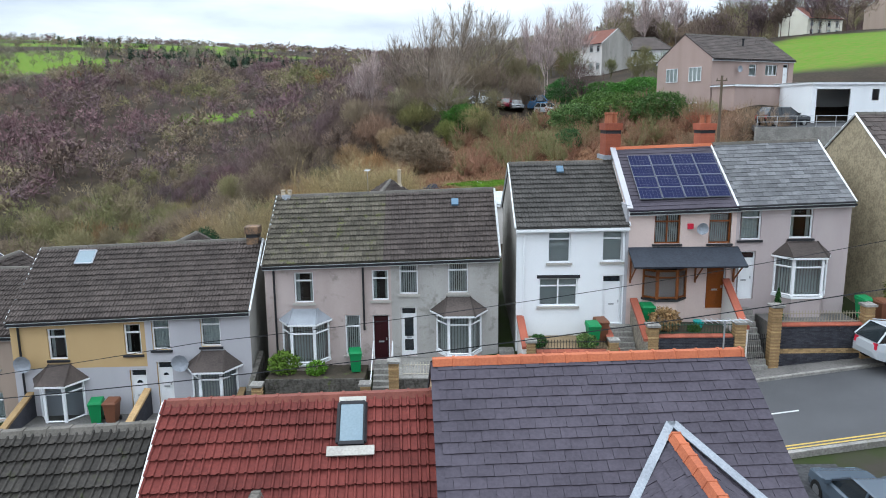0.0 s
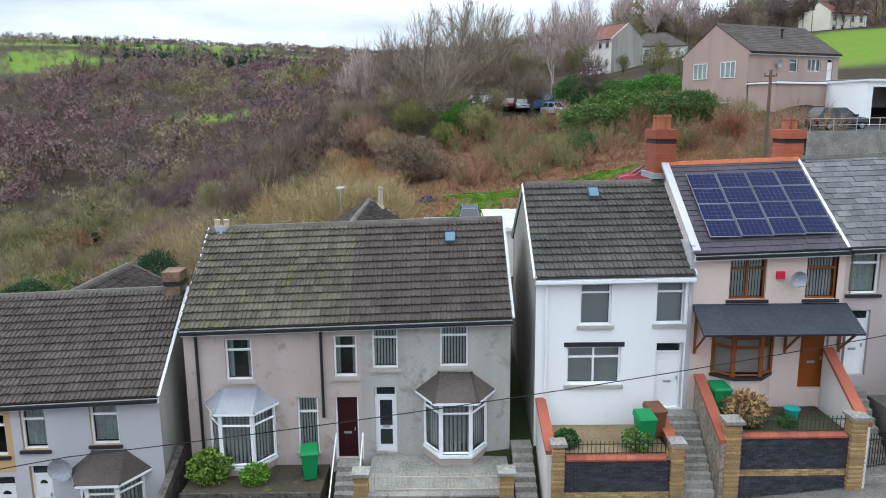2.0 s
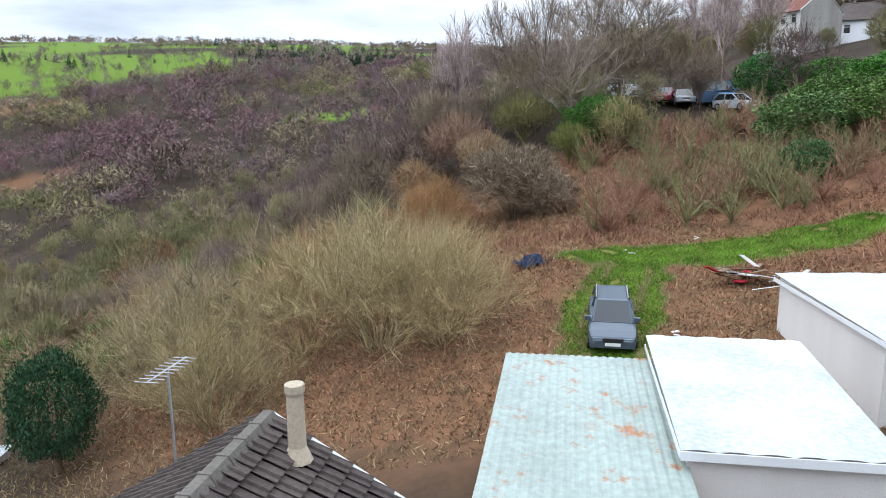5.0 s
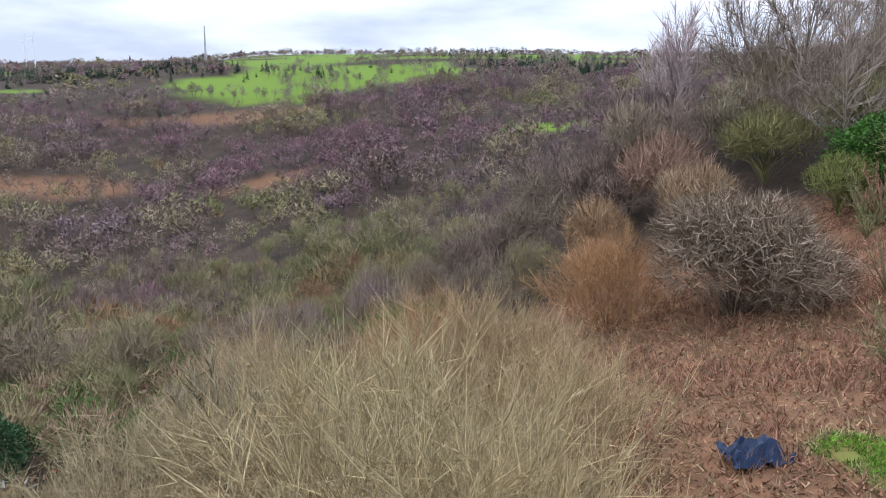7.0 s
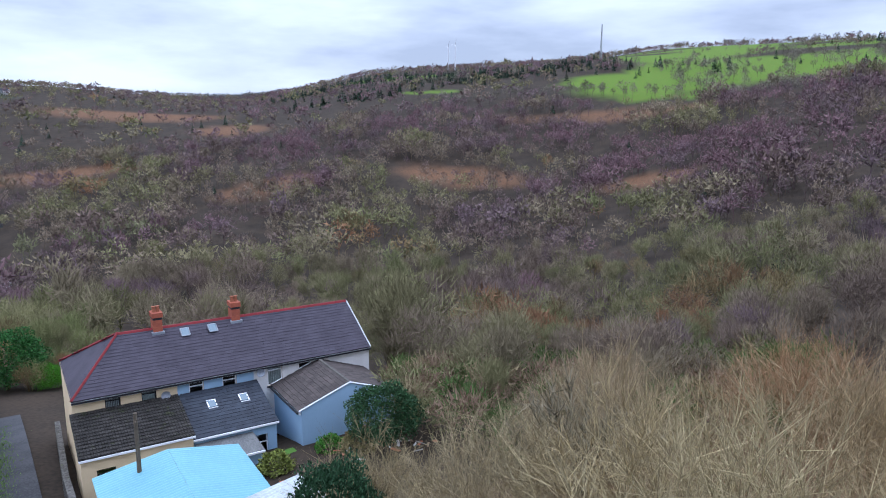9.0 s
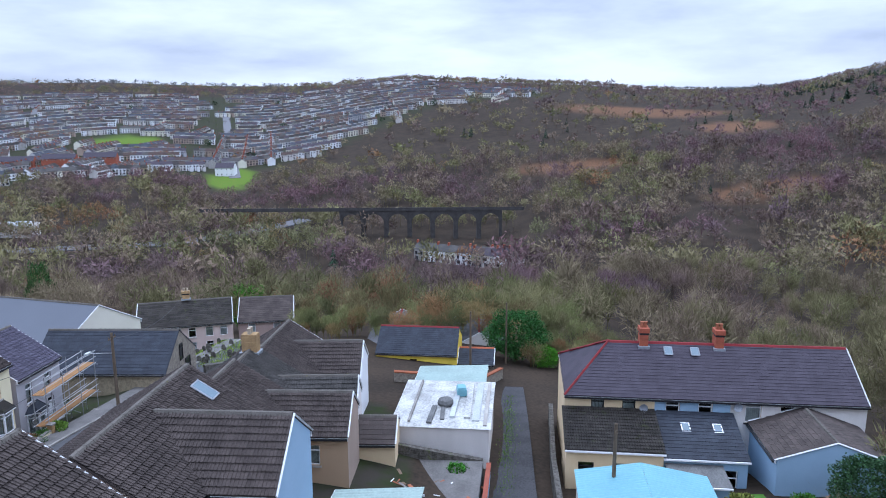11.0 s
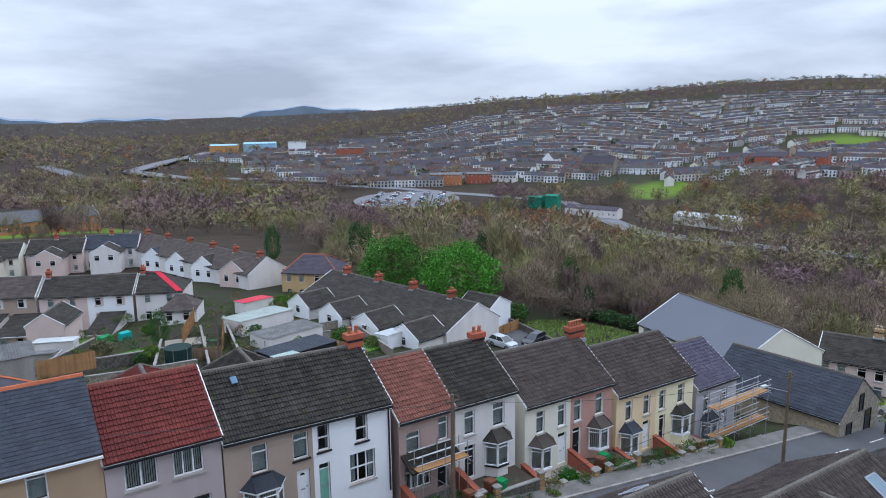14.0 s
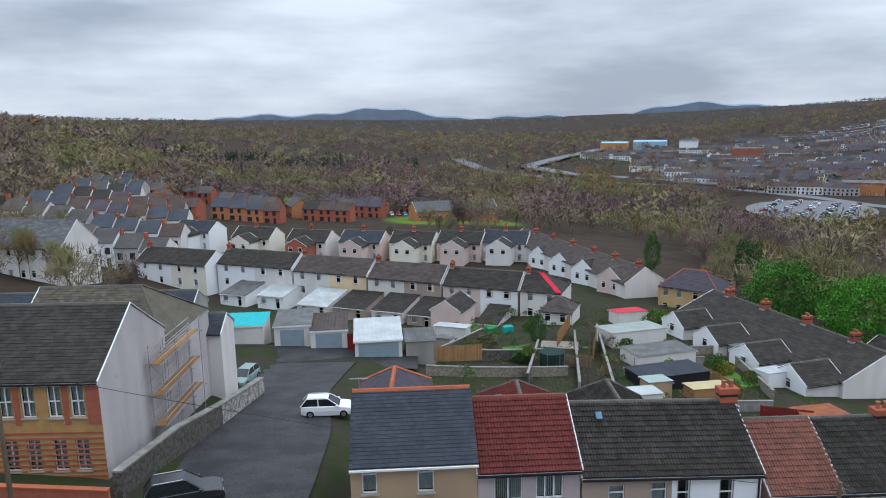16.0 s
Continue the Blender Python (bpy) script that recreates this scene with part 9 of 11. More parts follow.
car("grey-blue estate car parked on the grass track", CP["grey"], 2.6, 62.2, gz(2.6, 62.2) - 0.1, -92, 4.5, 1.68, 1.42, tilt=-3, rails=True)
car("crimson sport utility car with its boot open", CP["red"], 16.6, 65.2, gz(16.6, 65.2) + 0.05, 175, 4.7, 1.9, 1.7, boot=True, rails=True)
for i, (x_, y_, k_, H_, kd) in enumerate(((0.0, 113, "white", 1.5, "hatch"), (5.6, 113.6, "white", 2.3, "van"), (8.6, 111.5, "black", 1.5, "hatch"), (10.2, 110.5, "red", 1.5, "hatch"), (11.8, 109.5, "silver", 1.5, "hatch"), (14.6, 109.0, "blue", 2.2, "van"), (15.8, 105.4, "silver", 1.5, "hatch"))):
    car("parked %s in the yard above the bank" % ("van" if kd == "van" else "car"), CP[k_], x_, y_, gz(x_, y_) + 0.1, 200 + 17 * i, 5.2 if kd == "van" else 4.3, 1.9, H_, kd, group="yard vehicles")
car("dark pickup parked beside the carport", CP["black"], 31.6, 66.3, TERRACE_Z + 0.02, 14, 4.8, 1.9, 1.75)
car("silver people carrier parked at the kerb", CP["silver"], 20.3, 29.4, float(street_z(20.3)) + 0.02, 4, 4.3, 1.82, 1.72, tilt=-6, rails=True)
car("blue-grey car parked on the corner", CP["grey"], 12.6, 19.0, -1.55, 90, 4.4, 1.8, 1.45)
car("white crossover car parked in the side road", CP["white"], 11.0, -5.2, float(side_z(-5.2)) + 0.02, 182, 4.4, 1.85, 1.6, rails=True)
car("black off-road car with a roof rack", CP["black"], 16.6, 12.8, float(side_z(12.8)) + 0.04, 200, 4.5, 1.85, 1.9, rails=True)
car("pale green hatchback by the school wall", CP["green"], 21.2, -17.0, -5.9, 80, 4.1, 1.75, 1.5)
car("white car parked near the lower junction", CP["white"], -40.5, 25.4, float(street_z(-40.5)) + 0.03, 184, 4.2, 1.8, 1.5, tilt=8)
car("black car parked by the white terrace", CP["black"], -58.5, -24.6, gz(-58.5, -24.6) + 0.1, 20, 4.3, 1.8, 1.5)
car("silver car parked by the white terrace", CP["silver"], -53.5, -25.0, gz(-53.5, -25.0) + 0.1, 100, 4.3, 1.8, 1.5)

# ---------------------------------------------------------------- trees and shrubs with a shape of their own
def own_tree(name, label, x, y, h, tri, tint, material, category, wide=1.0, z=None, spread=None):
    rs = np.random.RandomState(int(abs(x * 13 + y * 7)) % 9999)
    t = tri.copy()
    t[..., :2] *= h * wide
    t[..., 2] *= h
    z = (gz(x, y) if z is None else z) - 0.15
    col = np.tile(np.array(tint), (len(t), 1)) * rs.uniform(0.55, 1.4, (len(t), 1))
    if material is not TWIG:
        if h < 4.5:
            return triangles_object(name, t + np.array([x, y, z]), col, material, label, category, kind="")
        plant_ = thing(name, label, category, x, y, z)
        triangles_object("crown", t, col, material, "", "", kind="").parent = plant_
        b = B()
        b.lathe(0, 0, [(0.035 * h, -0.3), (0.026 * h, 0.2 * h), (0.014 * h, 0.7 * h)], 8)
        part("trunk", b, TIMBER, plant_, smooth=True)
        return plant_
    # heavy wood and fine twigs apart
    size = np.linalg.norm(t[:, 1] - t[:, 0], axis=1) * np.linalg.norm(t[:, 2] - t[:, 0], axis=1)
    heavy = size > np.quantile(size, 0.9)
    plant_ = thing(name, label, category, x, y, z)
    for part_name, pick in (("stem", heavy), ("twig_crown", ~heavy)):
        triangles_object(part_name, t[pick], col[pick], material, "", "", kind="").parent = plant_
    return plant_


def thicket(seed, stems, twigs, ww=0.010):
    """A many-stemmed willow or hazel: arching stems from one stool that fork three times, ending in fine upright shoots."""
    rs = np.random.RandomState(seed)
    out = []
    a = rs.uniform(0, 2 * math.pi, stems)
    lean = rs.uniform(0.02, 1.0, stems) ** 0.75
    p = np.stack([0.07 * np.cos(a) * rs.uniform(0, 1, stems), 0.07 * np.sin(a) * rs.uniform(0, 1, stems), 0 * a], 1)
    d = np.stack([np.cos(a) * lean * 1.05, np.sin(a) * lean * 1.05, 1.0 - 0.55 * lean ** 2], 1)
    for k, (ln, width, forks) in enumerate(((0.26, 3.0, 2), (0.22, 1.9, 2), (0.19, 1.2, 3), (0.15, 0.8, 0))):
        d /= np.linalg.norm(d, axis=1, keepdims=True)
        bend = p + d * ln * 0.5 * rs.uniform(0.7, 1.2, (len(p), 1)) + rs.normal(size=p.shape) * 0.012
        d = d + np.array([0, 0, 0.1]) + rs.normal(size=d.shape) * 0.14
        d /= np.linalg.norm(d, axis=1, keepdims=True)
        q = bend + d * ln * 0.5 * rs.uniform(0.7, 1.3, (len(p), 1))
        w = ww * width
        for e, f, g in ((p, bend, w), (bend, p, w * 0.85), (bend, q, w * 0.85), (q, bend, w * 0.6)):
            out.append(blades(e, f, g, rs))
        if not forks:
            break
        n = len(q)
        p, d = np.repeat(q, forks, 0), np.repeat(d, forks, 0)
        # some forks leave lower down the stem
        low = rs.uniform(size=n * forks) < 0.45
        p[low] = np.repeat(bend, forks, 0)[low]
        d = d + rs.normal(size=d.shape) * 0.3 + np.array([0, 0, 0.1])
    for s0, s1, ln in ((bend, q, 0.11), (p, bend, 0.13)):
        i = rs.randint(0, len(s0), twigs // 2)
        u = s0[i] + (s1[i] - s0[i]) * rs.uniform(0, 1, (len(i), 1))
        v = s1[i] - s0[i]
        v /= np.linalg.norm(v, axis=1, keepdims=True) + 1e-9
        v = v + rs.normal(size=v.shape) * 0.55 + np.array([0, 0, 0.1])
        out.append(blades(u, u + v * ln * rs.uniform(0.5, 1.4, (len(i), 1)), ww * 0.62, rs))
    return np.concatenate(out)


for i, (x_, y_, h_, c_) in enumerate(((-3.9, 63.0, 6.6, (0.33, 0.28, 0.17)), (-5.0, 68.5, 6.0, (0.32, 0.26, 0.16)), (-6.9, 64.2, 8.6, (0.34, 0.30, 0.19)), (-11.5, 67.5, 8.6, (0.33, 0.28, 0.17)), (-13.0, 61.0, 7.0, (0.30, 0.26, 0.16)), (-17.5, 66.0, 8.2, (0.30, 0.26, 0.17)), (-9.5, 74.0, 7.5, (0.30, 0.24, 0.15)), (-20.0, 73.0, 8.5, (0.29, 0.24, 0.16)), (-23.5, 64.5, 7.0, (0.28, 0.24, 0.15)), (-15.5, 81.0, 8.0, (0.3, 0.2, 0.12)), (-26, 80, 8.5, (0.3, 0.24, 0.16)), (-8, 84, 6.5, (0.32, 0.2, 0.11)))):
    own_tree("willow_thicket", "bare olive-brown willow thicket with many arching stems", x_, y_, h_ * 0.88, thicket(40 + i, 44, 5600, 0.0038), tuple(np.array(c_) * (1.0, 0.93, 0.8)), TWIG, "shrub", 1.0)
own_tree("hawthorn", "dense grey-brown thorn bush on the bank", -2.6, 83.0, 7.2, brush_template(61, 160, 14000, 0.0055, 0.1, 0.56, 0.03, 0.02, 0.25, 15)[0], (0.19, 0.145, 0.10), TWIG, "shrub", 1.1, z=gz(-2.6, 83.0) - 1.5)
for i, (x_, y_, h_, c_) in enumerate(((-6, 95, 5, (0.28, 0.2, 0.12)), (-3, 101, 6, (0.17, 0.16, 0.065)), (1, 94.5, 4, (0.15, 0.16, 0.05)), (-9, 101, 6.5, (0.26, 0.17, 0.12)), (2.5, 104, 6, (0.24, 0.23, 0.11)), (-12, 95, 5.5, (0.27, 0.18, 0.1)), (-5.5, 107, 7, (0.23, 0.2, 0.13)), (5, 96, 5, (0.25, 0.22, 0.1)), (-14, 103, 7, (0.26, 0.19, 0.15)), (-10, 89, 4, (0.3, 0.18, 0.1)))):
    own_tree("hazel", "bare bushy hazel on the bank", x_, y_, h_, brush_template(500 + i, 70, 3000, 0.008, 0.15, 0.5, 0.05, 0.012, 0.7, 8)[0], c_, TWIG, "shrub")
for i, (x_, y_, h_) in enumerate(((-1.5, 108, 14.5), (3.0, 116, 15.5), (-5.5, 112, 13.0), (6.5, 121, 15), (10, 126, 14), (1.0, 100, 10.5))):
    own_tree("oak", "tall bare spreading tree on the bank", x_, y_, h_, tree_template(70 + i, 40, 1500, 0.0052, "wide" if i % 2 else "round", 0.014), (0.25, 0.205, 0.165), TWIG, "tree", 0.85)
for i, (x_, y_, h_) in enumerate(((-10.4, 112, 13.0), (-12.6, 116, 12.0), (18, 124, 13), (23, 128, 14), (27, 140, 14), (16, 132, 13), (22, 148, 15), (48, 172, 16), (53, 176, 15), (42, 178, 16), (58, 180, 16))):
    own_tree("birch", "slender bare birch with pale stem", x_, y_, h_, tree_template(90 + i, 30, 1300, 0.0065, "tall", 0.011), (0.42, 0.34, 0.32), TWIG, "tree", 0.8)
own_tree("bare_tree", "small bare orchard tree with a dark trunk", -18.4, 70.5, 6.4, tree_template(81, 34, 1600, 0.010, "wide", 0.024), (0.2, 0.17, 0.11), TWIG, "tree")
for nm, lab, x_, y_, h_, tint_, wd in (("laurel", "rounded dark evergreen bush behind the terrace", -20.8, 61.5, 5.8, (0.03, 0.065, 0.03), 0.62), ("hedge", "clipped dense green hedge beside the yard", 19.0, 108.5, 4.6, (0.03, 0.085, 0.02), 1.3), ("hedge", "long green hedge below the hillside gardens", 23.5, 105.5, 3.6, (0.05, 0.13, 0.02), 1.8), ("hedge", "long green hedge below the hillside gardens", 28.5, 103.0, 3.6, (0.05, 0.13, 0.02), 1.8),
                                       ("ivy_bank", "ivy and bramble mound on the bank", 3.2, 98.0, 4.5, (0.05, 0.115, 0.02), 1.2), ("ivy_bank", "ivy and bramble mound on the bank", 16.5, 88.0, 4.0, (0.085, 0.14, 0.045), 1.5), ("ivy_bank", "ivy and bramble mound on the bank", 21.0, 84.0, 4.0, (0.075, 0.125, 0.03), 1.5), ("ivy_bank", "ivy and bramble mound on the bank", 14.6, 80.5, 2.6, (0.06, 0.12, 0.045), 1.2), ("ivy_bank", "ivy and bramble mound on the bank", 24.0, 78.0, 3.6, (0.06, 0.11, 0.03), 1.5), ("ivy_bank", "ivy and bramble mound on the bank", 20.0, 92.0, 4.0, (0.07, 0.12, 0.03), 1.6),
                                       ("round_evergreen", "large rounded bright green evergreen tree", -60.5, -47.0, 12.5, (0.055, 0.15, 0.018), 0.95), ("round_evergreen", "large rounded green evergreen tree", -57.0, -64.0, 11.5, (0.05, 0.12, 0.02), 1.1), ("round_evergreen", "dense dark green laurel by the lane", -82.0, 51.5, 6.5, (0.03, 0.09, 0.02), 1.15), ("round_evergreen", "bright green shrub beyond the cottages", -118.0, 3.0, 9.0, (0.06, 0.16, 0.015), 0.9), ("garden_shrub", "bright green shrub in the garden", -44.5, 79.5, 2.8, (0.09, 0.2, 0.02), 1.1),
                                       ("garden_shrub", "dark rounded bush at the garden end", -36.5, 71.5, 4.2, (0.03, 0.065, 0.025), 1.1), ("garden_shrub", "bright green bush beside the lane", -80.0, 55.0, 3.0, (0.07, 0.19, 0.015), 1.0)):
    own_tree(nm, lab, x_, y_, h_, leafy_template(int(abs(x_ * 3 + y_)) % 999, 13000 if h_ > 5 or nm == "hedge" else 9000, 0.014 if h_ > 5 or nm == "hedge" else 0.017), tuple(v * (1.5 if h_ > 9 or nm == "hedge" else 1.15) for v in tint_), LEAF, "shrub" if h_ < 6 else "tree", wd)
for i, (x_, y_, h_) in enumerate(((-12.0, -43.0, 5.4), (-78, -35, 6.5), (-80, -42, 10.5), (-45, -100, 10), (-60, -88, 12), (-66, -96, 11), (-95, -20, 12), (-78, -66, 13))):
    own_tree("ivy_tree" if i else "garden_conifer", "tall tree trunk thickly clad in green ivy" if i else "clipped dark green cone-shaped garden conifer", x_, y_, h_, leafy_template(200 + i, 5200, 0.016, 0.8), ((0.05, 0.105, 0.03), (0.038, 0.08, 0.028), (0.06, 0.11, 0.03))[i % 3], LEAF, "tree", 0.34 if i else 0.46)

for i, (x_, y_, h_, c_) in enumerate(((24.5, 63.5, 3.6, (0.26, 0.19, 0.12)), (26.5, 66.5, 4.2, (0.3, 0.2, 0.14)), (23, 67.5, 3.2, (0.24, 0.17, 0.11)), (28.6, 67.5, 3.8, (0.28, 0.2, 0.13)), (21.5, 63, 2.8, (0.22, 0.2, 0.1)), (25.5, 70.5, 3.0, (0.3, 0.11, 0.07)), (27.5, 72.5, 2.4, (0.22, 0.24, 0.1)), (22.5, 72, 3.0, (0.27, 0.16, 0.1)), (25.2, 60.2, 3.0, (0.26, 0.2, 0.11)), (29.5, 64.6, 4.0, (0.3, 0.21, 0.14)))):
    own_tree("bare_shrub", "tall bare twiggy shrub on the bank", x_, y_, h_, thicket(700 + i, 20, 1800, 0.006), c_, TWIG, "shrub", 0.85)
srs = np.random.RandomState(33)


def scatter(n, cx, cy, rx, ry):
    a, r = srs.uniform(0, 2 * math.pi, n), np.sqrt(srs.uniform(0, 1, n))
    return cx + rx * r * np.cos(a), cy + ry * r * np.sin(a)


def tufts(name, label, x, y, h, w, tint, category, lean=0.5):
    n = len(x)
    p = np.stack([x, y, ground(x, y) + hummocks(x, y) * np.where(y > 52, 1.0, 0.35) + srs.uniform(-0.05, 0.03, n)], 1)
    d = srs.normal(size=(n, 3)) * lean + np.array([0, 0, 1])
    d /= np.linalg.norm(d, axis=1, keepdims=True)
    tri = blades(p, p + d * srs.uniform(0.5, 1.3, (n, 1)) * h, w, srs)
    return triangles_object(name, tri, np.array(tint) * srs.uniform(0.55, 1.45, (n, 1)), TWIG, label, category)


x, y = scatter(190000, 3, 77, 28, 22)
ok = (grass_near(x, y) < 0.3)
tufts("bracken", "collapsed red-brown winter bracken", x[ok], y[ok], 0.14, 0.07, (0.235, 0.13, 0.078), "bracken", 2.4)
x, y = scatter(60000, -8, 66, 20, 22)
ok = (grass_near(x, y) < 0.2) & (y > 54)
tufts("dead_grass", "pale dead grass and stalks under the thicket", x[ok], y[ok], 0.3, 0.05, (0.23, 0.165, 0.09), "grass", 1.6)
x, y = scatter(60000, 8, 80, 26, 14)
ok = (grass_near(x, y) < 0.1) & (patch_noise(x, y, 0.35, 6.0) + 0.5 * patch_noise(x, y, 1.1, 4.0) > 0.02)
tufts("bracken", "standing clumps of rusty winter bracken", x[ok], y[ok], 0.5, 0.055, (0.25, 0.135, 0.085), "bracken", 0.9)
x, y = scatter(240000, 7, 67, 13, 9)
tone = patch_noise(x, y, 0.8, 2.0)
ok = (grass_near(x, y) > 0.25) & (tone > -0.42)
tufts("grass", "bright green grass on the track", x[ok], y[ok], 0.13, 0.035, np.array((0.1, 0.195, 0.02)) * (1 + 0.9 * tone[ok])[:, None], "grass", 1.0)
ok = (grass_near(x, y) > 0.02) & (grass_near(x, y) < 0.6) & (tone > -0.1)
tufts("dead_grass", "straw-coloured dead grass beside the track", x[ok], y[ok], 0.22, 0.035, (0.27, 0.23, 0.11), "grass", 1.2)
bx, by = np.r_[scatter(260, 17, 88, 16, 14)[0], scatter(90, 26, 70, 10, 6)[0]], np.r_[scatter(260, 17, 88, 16, 14)[1], scatter(90, 26, 70, 10, 6)[1]]
ok = (grass_near(bx, by) < 0.1) & ~((bx > 27) & (by > 72)) & (by > bx * 0.2 + 66)
bx, by = bx[ok], by[ok]
tri, col = plant([tree_template(s, 26, 300, 0.02, "shrub", 0.01) for s in (301, 302, 303)], bx, by, ground(bx, by) - 0.1, srs.uniform(1.6, 3.4, len(bx)), np.array([(0.27, 0.15, 0.10), (0.24, 0.17, 0.1), (0.2, 0.19, 0.09)])[srs.randint(0, 3, len(bx))], srs)
triangles_object("bramble_scrub", tri, col, TWIG, "reddish-brown bramble and dogwood scrub on the bank", "scrub")

# rubbish on the field
crs2 = random.Random(3)


def heap(name, label, x, y, n, spread, size, mats, category):
    h = thing(name, label, category, x, y, gz(x, y))
    for i in range(n):
        b = B()
        px, py = crs2.gauss(0, spread), crs2.gauss(0, spread)
        a = Vector((px, py, max(0.03, crs2.uniform(0.02, 0.7) * (1 - math.hypot(px, py) / (3 * spread)))))
        d = Vector((crs2.uniform(-1, 1), crs2.uniform(-1, 1), crs2.uniform(-0.15, 0.3))) * size
        e = d.cross(Vector((0.1, 0.2, 1))).normalized() * size * crs2.uniform(0.1, 0.5)
        b.slab(a, a + d, a + d + e, a + e, 0.03)
        part("scrap", b, mats[i % len(mats)], h)
    return h


DENIM = M("dark_blue_tarpaulin", (0.02, 0.035, 0.07), (0.014, 0.02, 0.045), rough=0.5)
heap("rubbish_heap", "heap of broken timber, red plastic and white bags", 8.4, 66.4, 34, 1.1, 1.1, [TIMBER, STONETRIM, TIMBER, TARP_RED, UPVC, TIMBER], "rubbish")
b = B()
NG = 16
grid = [[(0.1 * (i - 8) + 0.06 * noise.noise((i, j, 1)), 0.075 * (j - 8) + 0.06 * noise.noise((i, j, 5)), max(0.02, 0.42 * math.exp(-((i - 8) ** 2 + (j - 8) ** 2) / 38) + 0.36 * noise.noise((i * 0.45, j * 0.45, 2.0)) + 0.16 * noise.noise((i * 1.3, j * 1.3, 4.0)))) for j in range(NG)] for i in range(NG)]
for i in range(NG - 1):
    for j in range(NG - 1):
        b.face([grid[i][j], grid[i + 1][j], grid[i + 1][j + 1], grid[i][j + 1]])
solo("tarpaulin", b, DENIM, "crumpled dark blue tarpaulin on dead bracken", "tarpaulin", -0.7, 70.2, gz(-0.7, 70.2), 30)
for x_, y_ in ((3.8, 71.2), (7.3, 73.0), (-0.9, 88.5), (5.2, 61.0)):
    heap("litter", "scrap of pale litter in the grass", x_, y_, 2, 0.2, 0.5, [UPVC], "litter")

# weeds, soil clods and rough grass in the yards and verges
yx, yy = scatter(26000, -14, -42, 34, 30)
ok = (patch_noise(yx, yy, 0.25, 3.0) > -0.05) & ~((yx > 3) & (yy > -32))
yx, yy = yx[ok], yy[ok]
tufts("yard_weeds", "rough grass, weeds and dead stalks in the back yards", yx, yy, 0.35, 0.09, (0.11, 0.12, 0.045), "grass", 1.0)
yx, yy = scatter(420, -12, -45, 36, 30)
ok = ~((yx > 2) & (yy > -34)) & (patch_noise(yx, yy, 0.2, 8.0) > 0.05)
yx, yy = yx[ok], yy[ok]
tri, col = plant([crown_template(s, 120, 0.05, 0.2, 0.55, 0.02, 4) for s in (801, 802)], yx, yy, ground(yx, yy) - 0.1, srs.uniform(0.7, 2.2, len(yx)), np.array([(0.06, 0.1, 0.03), (0.16, 0.12, 0.06), (0.1, 0.13, 0.04)])[srs.randint(0, 3, len(yx))], srs)
triangles_object("yard_shrubs", tri, col, TWIG, "small shrubs and overgrown borders in the back yards", "shrubs")
gx, gy = scatter(330, -34, 86, 17, 13)
ok = (gy > 71) & ~((gx > -24) & (gy < 80))
gx, gy = gx[ok], gy[ok]
tri, col = plant([crown_template(s, 260, 0.028, 0.16, 0.55, 0.02, 6) for s in (811, 812, 813)], gx, gy, ground(gx, gy) - 0.1, srs.uniform(1.4, 4.2, len(gx)), np.array([(0.25, 0.2, 0.11), (0.2, 0.19, 0.09), (0.22, 0.15, 0.1), (0.09, 0.13, 0.04)])[srs.randint(0, 4, len(gx))], srs)
triangles_object("slope_scrub", tri, col, TWIG, "olive and tan scrub on the slope below the thicket", "scrub")
fx = srs.uniform(-44, -15, 110)
fy = 17.6 + 0.055 * fx + srs.uniform(0.9, 3.6, 110)
tri, col = plant([crown_template(s, 130, 0.06, 0.2, 0.6, 0.02, 4) for s in (821, 822)], fx, fy, ground(fx, fy) - 0.05, srs.uniform(0.35, 0.95, 110), np.array([(0.06, 0.13, 0.025), (0.14, 0.13, 0.05), (0.05, 0.09, 0.03)])[srs.randint(0, 3, 110)], srs)
triangles_object("front_garden_plants", tri, col, LEAF, "small green plants in the front gardens", "plants")

# ---------------------------------------------------------------- front gardens of the upper row
TERRACOTTA = M("terracotta_coping", (0.34, 0.10, 0.06), (0.24, 0.075, 0.05), rnd=0.15, moss=(0.2, 0.12, 0.08), moss_at=0.66)
MORTAR = M("grey_mortar", (0.26, 0.24, 0.21), (0.17, 0.16, 0.14))
SOIL = M("dark_garden_soil", (0.07, 0.055, 0.04), (0.045, 0.038, 0.028), fine=10, bump=0.8, moss=(0.1, 0.15, 0.03), moss_at=0.58)
STRAW = M("strawy_dry_bed", (0.26, 0.19, 0.11), (0.16, 0.12, 0.07), fine=10, bump=0.8, moss=(0.1, 0.16, 0.03), moss_at=0.66)
GRAVEL = M("pale_gravel", (0.34, 0.30, 0.25), (0.24, 0.21, 0.17), fine=24, bump=0.6)


def street_foot(x):
    return float(street_z(x)) + 0.1


